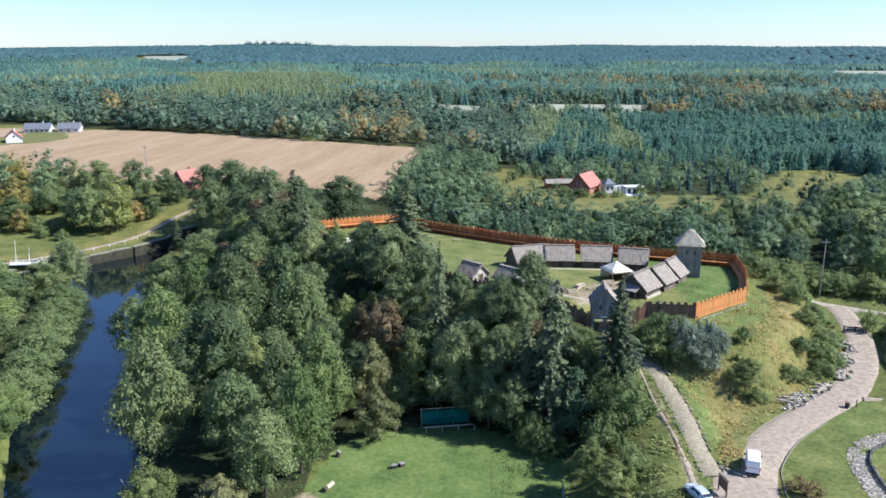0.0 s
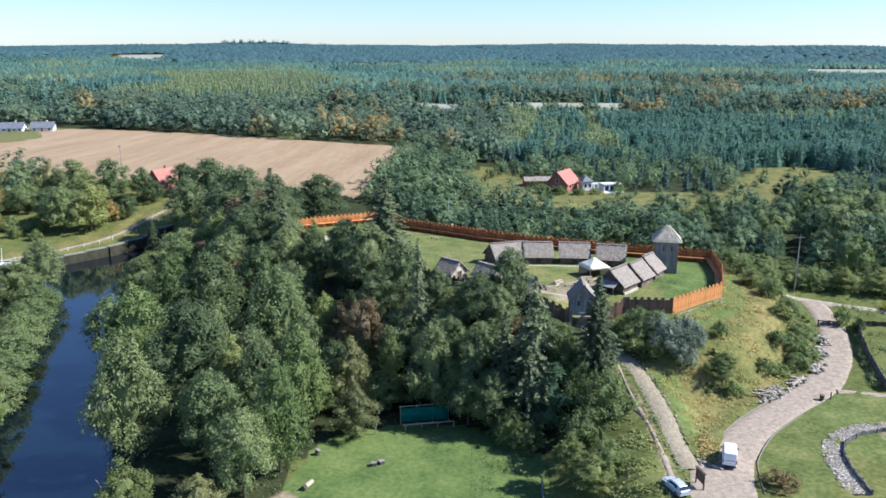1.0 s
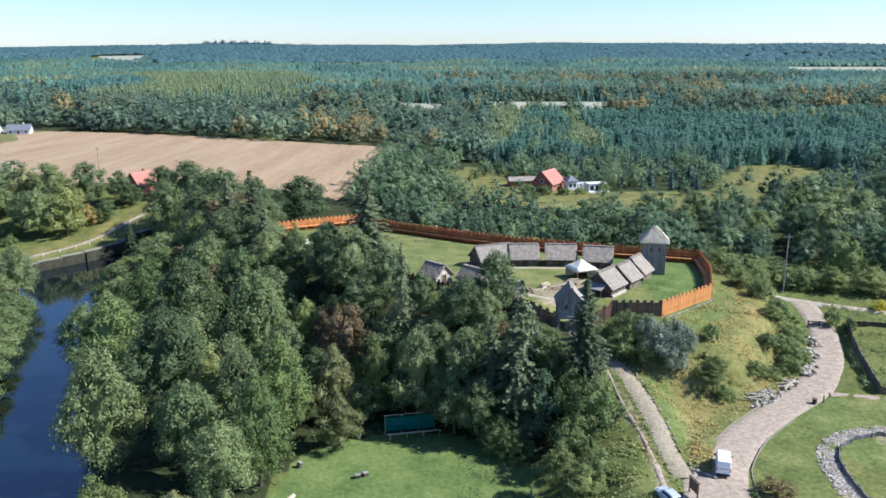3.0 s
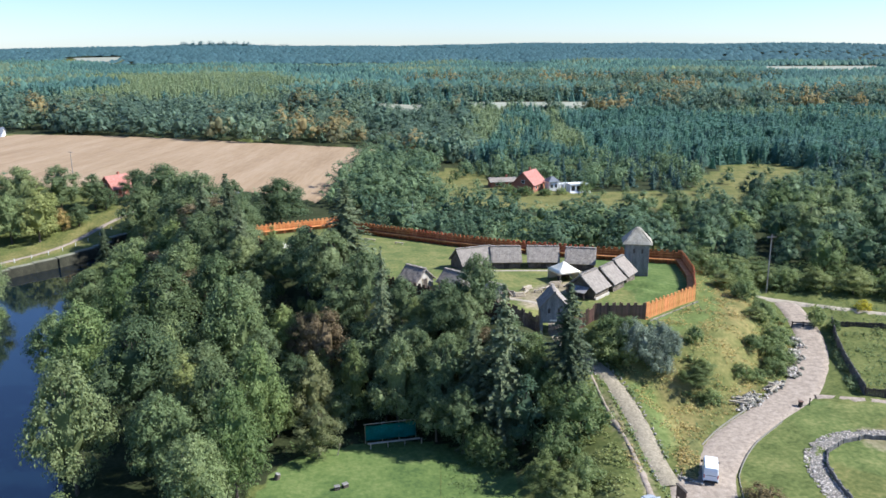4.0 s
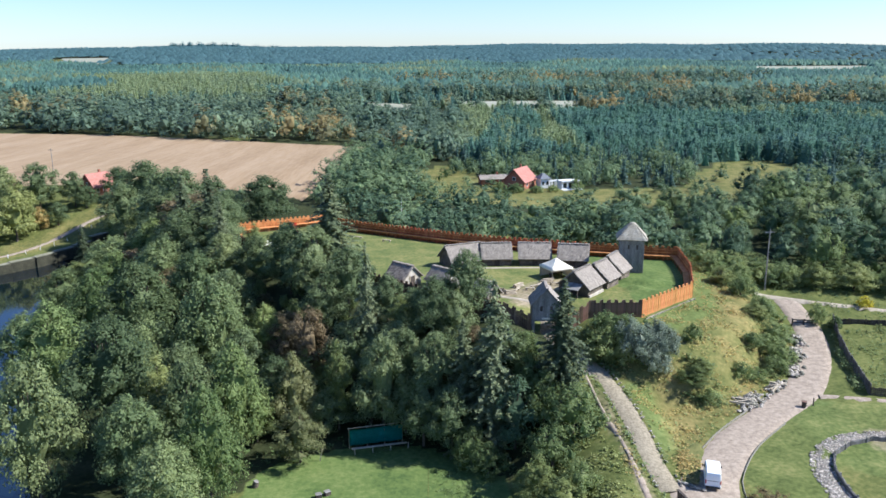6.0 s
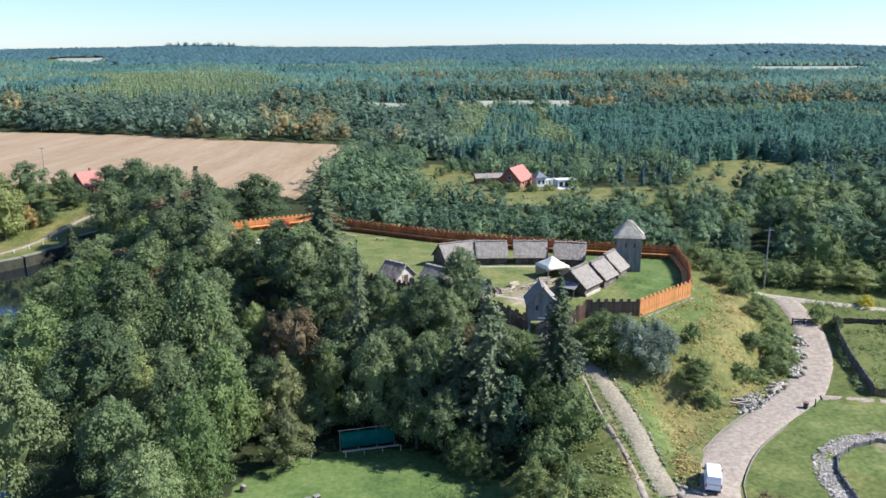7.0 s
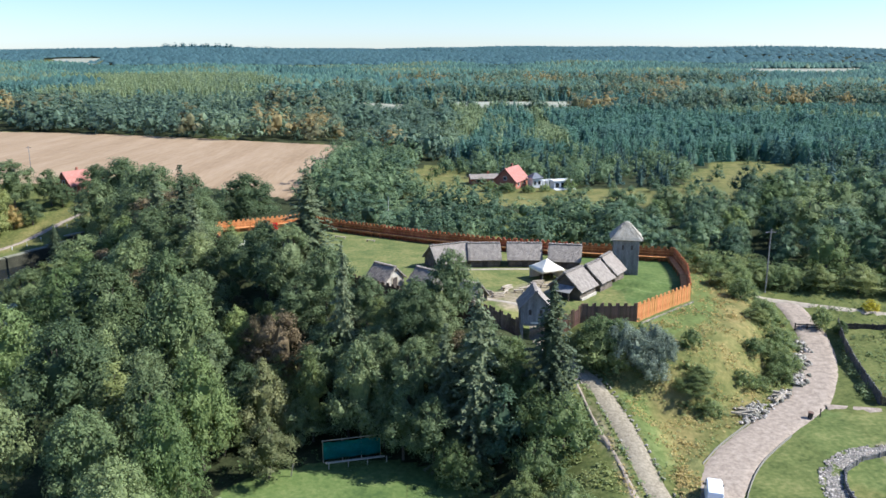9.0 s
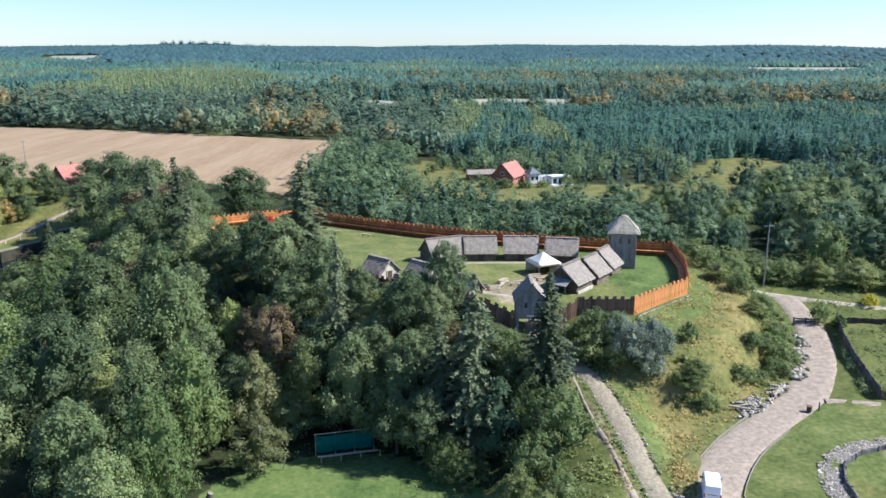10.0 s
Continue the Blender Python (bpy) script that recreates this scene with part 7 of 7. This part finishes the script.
# ---- houses in the valley ----
def house(name, x, y, turn, length, width, wall, ridge, wall_mat, roof_mat, label, windows=3, z=None):
    ob = thing(name, pose(x, y, ground_z(x, y) if z is None else z, 0, 0, turn), label, "house", "houses of the village")
    hl, hw = length / 2, width / 2
    bm = prism(bmesh.new(), [(-hw, -1), (hw, -1), (hw, wall), (0, ridge - 0.15), (-hw, wall)], -hl, hl)
    bmesh.ops.transform(bm, matrix=Matrix.Rotation(radians(90), 4, "Z"), verts=bm.verts)
    w = part("wall", bm, wall_mat, ob)
    pitch = (ridge - wall) / hw
    for s in (-1, 1):
        e = hw + 0.5
        part("roof_slope", slab(bmesh.new(), [(-hl - 0.5, s * e, wall - 0.5 * pitch), (hl + 0.5, s * e, wall - 0.5 * pitch), (hl + 0.5, 0, ridge), (-hl - 0.5, 0, ridge)], 0.16), roof_mat, ob)
    part("chimney", box(bmesh.new(), (hl * 0.3, 0.3, ridge - 0.8), (hl * 0.3 + 0.6, 0.9, ridge + 0.9), bevel=0.02), wall_mat, ob)
    for s in (-1, 1):
        for k in range(windows):
            xx = -hl + (k + 0.5) * length / windows
            win = part("window", box(bmesh.new(), (xx - 0.6, s * (hw + 0.03) - 0.04, wall * 0.35), (xx + 0.6, s * (hw + 0.03) + 0.04, wall * 0.8), bevel=0.01), RENDER_WHITE, ob, "white framed window")
            part("pane", box(bmesh.new(), (xx - 0.5, s * (hw + 0.075) - 0.01, wall * 0.35 + 0.1), (xx + 0.5, s * (hw + 0.075) + 0.01, wall * 0.8 - 0.1)), WINDOW_DARK, win)
        win = part("window", box(bmesh.new(), (s * (hl + 0.03) - 0.04, -0.6, wall + 0.1), (s * (hl + 0.03) + 0.04, 0.6, wall + 1.2), bevel=0.01), RENDER_WHITE, ob, "white framed window")
        part("pane", box(bmesh.new(), (s * (hl + 0.075) - 0.01, -0.5, wall + 0.2), (s * (hl + 0.075) + 0.01, 0.5, wall + 1.1)), WINDOW_DARK, win)
    part("door", box(bmesh.new(), (-0.5, -hw - 0.1, 0), (0.5, -hw - 0.03, 2.0), bevel=0.01), TIMBER_BROWN, ob)
    return ob


ribbon("house_garden", [(-227, 385), (-203, 399), (-214, 436), (-194, 447)], 9.0, 0.55, TURF, "grassy gardens round the white houses", 3.0, 4, 0.6, 9, ([0, 0.5, 1], [22, 13, 3]))
house("house", 48.8, 271.5, 56, 9.6, 7.4, 2.8, 6.5, BRICK_RED, ROOF_RED, "red brick house with bright red roof", 2)
house("shed", 40.8, 279.5, 6, 9.0, 4.4, 2.0, 3.0, BRICK_RED, THATCH, "low brick shed with brownish roof beside the red house", 2)
house("house", -86.5, 268.0, 55, 7.5, 6.5, 3.0, 6.6, BRICK_RED, ROOF_RED, "red roofed house among trees", 3)
house("house", -50.0, 252.5, 8, 10.0, 6.5, 3.4, 5.6, BRICK_RED, ROOF_GREY, "brick house with grey roof behind the oaks", 4)
house("house", -217.9, 433.6, 8, 13.0, 8.0, 2.4, 5.0, RENDER_WHITE, ROOF_GREY, "white bungalow with grey hipped roof beyond the field", 5)
house("house", -202.7, 437.1, 12, 11.0, 8.0, 2.4, 5.0, RENDER_WHITE, ROOF_GREY, "white house with grey gable beyond the field", 3)
house("house", -207.2, 387.1, -62, 9.0, 7.0, 2.8, 6.0, RENDER_WHITE, ROOF_RED, "white house with red roof beyond the field", 4)
house("house", -247.4, 419.1, 0, 11.0, 8.0, 2.8, 5.6, RENDER_WHITE, ROOF_GREY, "white house with grey roof beyond the field", 4)

for bx, by, bh, br in ((46.0, 261.5, 3.0, 2.6), (52.5, 261.0, 2.4, 2.4), (58.0, 262.0, 2.2, 2.2), (41.0, 264.0, 3.2, 2.6), (66.5, 266.0, 3.4, 2.4)):
    plant("bush", bx, by, bh, br, "green bush in the garden of the red house")

# the white outbuildings beside the red house
ob = thing("summer_house", pose(56.4, 270.2, ground_z(56.4, 270.2), 0, 0, 16), "small white summer house with a grey hipped roof", "house")
part("wall", box(bmesh.new(), (-1.7, -1.6, -0.5), (1.7, 1.6, 3.2), bevel=0.02), RENDER_WHITE, ob)
for u in (-0.8, 0.8):
    win = part("window", box(bmesh.new(), (u - 0.5, -1.65, 1.0), (u + 0.5, -1.58, 2.3), bevel=0.01), RENDER_WHITE, ob)
    part("pane", box(bmesh.new(), (u - 0.4, -1.68, 1.1), (u + 0.4, -1.66, 2.2)), WINDOW_DARK, win)
for a in range(4):
    turn = Matrix.Rotation(a * math.pi / 2, 4, "Z")
    part("roof_slope", slab(bmesh.new(), [tuple(turn @ Vector(p)) for p in ((-2.1, -2.1, 3.1), (2.1, -2.1, 3.1), (0.25, -0.25, 4.7), (-0.25, -0.25, 4.7))], 0.1), ROOF_GREY, ob)
ob = thing("pergola", pose(59.6, 268.9, ground_z(59.6, 268.9), 0, 0, 16), "white garden pergola beside the summer house", "pergola")
for u in (-1.4, 0.0, 1.4):
    for w in (-0.8, 0.8):
        part("pier", box(bmesh.new(), (u - 0.18, w - 0.18, -0.4), (u + 0.18, w + 0.18, 2.3), bevel=0.02), RENDER_WHITE, ob)
for w in (-0.8, 0.8):
    part("beam", box(bmesh.new(), (-1.8, w - 0.2, 2.3), (1.8, w + 0.2, 2.6), bevel=0.02), RENDER_WHITE, ob)
ob = thing("garden_building", pose(64.3, 267.4, ground_z(64.3, 267.4), 0, 0, 14), "low flat-roofed white building with dark openings", "building")
part("wall", box(bmesh.new(), (-3.1, -1.5, -0.5), (3.1, 1.5, 2.6), bevel=0.02), RENDER_WHITE, ob)
part("roof", box(bmesh.new(), (-3.4, -1.8, 2.6), (3.4, 1.8, 2.85), bevel=0.02), RENDER_WHITE, ob)
for u in (-2.0, 0.0, 2.0):
    part("opening", box(bmesh.new(), (u - 0.65, -1.56, 0.5), (u + 0.65, -1.49, 2.1)), WINDOW_DARK, ob)
part("terrace", box(bmesh.new(), (-3.6, -3.4, -0.5), (3.6, -1.5, 0.25), bevel=0.02), RENDER_WHITE, ob)

# power pole in the field, flagpole behind the palisade
for x, y, h, text in ((-112, 300, 9.5, "wooden power pole in the ploughed field"), (72.4, 146.6, 11.5, "wooden power pole at the wood's edge"), (8.2, 238, 6.5, "thin white flagpole behind the palisade")):
    ob = thing("pole", pose(x, y, ground_z(x, y)), text, "pole")
    part("shaft", beam(bmesh.new(), (0, 0, -0.5), (0, 0, h), 0.14 if h > 8 else 0.08, 0.09 if h > 8 else 0.06), TIMBER_GREY if h > 8 else PAINT_WHITE, ob)
    if h > 8:
        part("cross_arm", box(bmesh.new(), (-0.9, -0.06, h - 0.6), (0.9, 0.06, h - 0.45)), TIMBER_GREY, ob)

# ---- the embankment: added dark wall, coping and white posts ----
quay = [(-150, 171), (-122, 190), (-108.2, 199), (-96.8, 208.6), (-86.5, 219.9), (-81, 228.8), (-75.6, 239.2)]
# added wall: its dark colour stands for trees mirrored in the water
kerb("quay_reflection_wall", [(x + 1.6, y - 1.35) for x, y in quay], "added quay wall along the river, dark as the trees' reflection", 0.5, -0.08, QUAY, 6.0, 4.5, (-3.0, 2.5))
kerb("quay_coping", [(x + 0.85, y - 0.72) for x, y in quay], "pale concrete coping along the quay", 1.5, 0.12, COPING, 6.0, 0.06, (-2.25, 1.87))
pts = np.array([(-140, 180.6), (-121, 193.5), (-109.5, 202.4), (-98.6, 211.6), (-90.2, 221.0), (-86, 229), (-80, 241)], float)
seg = np.hypot(*np.diff(pts, axis=0).T)
run = np.r_[0, seg.cumsum()]
for s in np.arange(1, run[-1], 4.5):
    x, y = float(np.interp(s, run, pts[:, 0])), float(np.interp(s, run, pts[:, 1]))
    post("guard_post", x, y, 0.85, 0.08, PAINT_WHITE, "short white guard post on the embankment", "guard posts")


# ---- the landing stage below the embankment ----
stage = thing("landing_stage", pose(-106.6, 200.6, -6.1, 0, 0, 8), "white concrete landing stage on dark piles by the river", "landing stage")
part("deck", box(bmesh.new(), (-5.6, -1.1, -0.3), (5.6, 1.1, 0.0), None, 0.03), PAINT_WHITE, stage)
for u in (-5.0, -1.7, 1.7, 5.0):
    for w in (-0.85, 0.85):
        part("pile", beam(bmesh.new(), (u, w, -4.4), (u, w, -0.3), 0.16), QUAY, stage)
    part("post", beam(bmesh.new(), (u, -0.95, 0.0), (u, -0.95, 1.0), 0.07), PAINT_WHITE, stage)
part("rail", beam(bmesh.new(), (-5.0, -0.95, 0.95), (5.0, -0.95, 0.95), 0.05), PAINT_WHITE, stage)
for u, h in ((-4.2, 6.0), (-1.0, 4.0)):
    part("mast", beam(bmesh.new(), (u, 0.4, 0.0), (u + 0.3, 0.4, h), 0.09, 0.05), PAINT_WHITE, stage)


# ---- tall grass and weeds on the slopes ----
def weeds(name, leaf, outline, count, low, high, seed, label, path_gap=2.2):
    rng = np.random.default_rng(seed)
    xs, ys = [p[0] for p in outline], [p[1] for p in outline]
    p = np.c_[rng.uniform(min(xs), max(xs), count), rng.uniform(min(ys), max(ys), count)]
    p = p[inside(p[:, 0], p[:, 1], outline)]
    for line, gap in ((ROAD, 0.0 if path_gap == 2.21 else 3.1), (GATE_PATH, path_gap)):
        p = p[to_line(p[:, 0], p[:, 1], line)[0] > gap]
    if path_gap < 2:
        p = p[to_line(p[:, 0], p[:, 1], GATE_PATH)[0] < path_gap + 0.55]
    p = p[~inside(p[:, 0], p[:, 1], FORT)]
    clump = np.sin(p[:, 0] * 0.9 + 2 * np.sin(p[:, 1] * 0.5)) + np.cos(p[:, 1] * 1.1 + np.sin(p[:, 0] * 0.7))
    p = p[clump + rng.normal(0, 0.6, len(p)) > -0.2]
    z = land(p[:, 0], p[:, 1])
    h = rng.uniform(low, high, len(p))
    pieces = []
    for k in range(4):
        at = np.c_[p + rng.normal(0, 0.22, p.shape), z + h * (0.25 + 0.22 * k)]
        nor = np.c_[rng.normal(0, 0.3, (len(p), 2)), np.full(len(p), 1.2)]
        pieces.append(fan_leaves(rng, at, nor, 0.17))
    v, f = merged(pieces)
    tagged(new(name, mesh_of(name, v, f, LEAF[leaf])), label, "weeds", kind="stuff")


SLOPE = [(28, 86), (35, 89), (41, 97), (49, 104), (58, 110), (66, 122), (69, 134), (68, 148), (60, 156), (56, 152), (53, 131), (41, 119), (33, 119), (31, 108)]
weeds("slope_weeds", "bush", SLOPE, 5200, 0.05, 0.28, 1, "tall green weeds on the hill's dry slope")
weeds("slope_grass", "straw", SLOPE, 11000, 0.05, 0.26, 2, "dry straw-coloured grass on the hill's slope")
weeds("verge_weeds", "bush", [(66, 118), (75, 132), (74, 134), (92, 129), (112, 124), (112, 146), (76, 150), (72, 144), (78, 136), (66, 122)], 3400, 0.2, 0.8, 3, "tall weeds beside the cross lane")
weeds("path_weeds", "alder_dark", [(27, 80), (34, 84), (33.5, 112), (26.5, 116), (26.5, 100)], 2400, 0.1, 0.38, 7, "dark green weeds along the path's stone edging", 1.35)
weeds("verge_grass", "olive", [(22, 74), (27.6, 74), (28.2, 90), (28.2, 108), (25, 114), (22, 96)], 1700, 0.15, 0.5, 4, "rough grass beside the gate path")
weeds("garden_weeds", "bush", [(69, 106), (100, 97), (100, 122), (77, 128), (72, 118)], 2600, 0.2, 0.6, 5, "rough green growth on the garden plot")
weeds("bank_weeds", "alder", [(-20, 84), (-17, 92), (-15, 103), (-6, 108), (16, 102), (19, 92), (21, 92), (20, 106), (0, 112), (-16, 108), (-22, 90)], 1800, 0.2, 0.8, 6, "tall green weeds along the lawn's edge")
weeds("verge_straw", "straw", [(38.4, 94.4), (37.6, 91), (36.6, 88), (35.4, 85.6), (33.4, 85.8), (34.4, 89), (36.4, 93)], 900, 0.12, 0.4, 8, "dry grass on the verge between path and lane", 2.21)
weeds("fence_weeds", "alder_dark", [(74.5, 129), (72.0, 123.5), (69.6, 116.5), (67.5, 110.5), (66.2, 107), (67.4, 106.6), (69.0, 111.4), (71.0, 117.8), (75.2, 128)], 3800, 0.3, 1.0, 9, "tall dark green weeds along the stake fence")
# the edge of the mown lawn, and the rougher grass beyond it
ribbon("mowing_edge", [(7.2, 103.2), (6.7, 96.3), (6.3, 90.5), (5.4, 78)], 0.12, 0.05, TURF, "worn line at the edge of the mown lawn", 0.8, 2, 0.03, 12)
weeds("rough_lawn", "alder", [(7.6, 103), (15, 97), (15.6, 84), (13, 78), (6.2, 78), (7.0, 96)], 900, 0.03, 0.12, 10, "rough tufted grass beside the mown lawn")
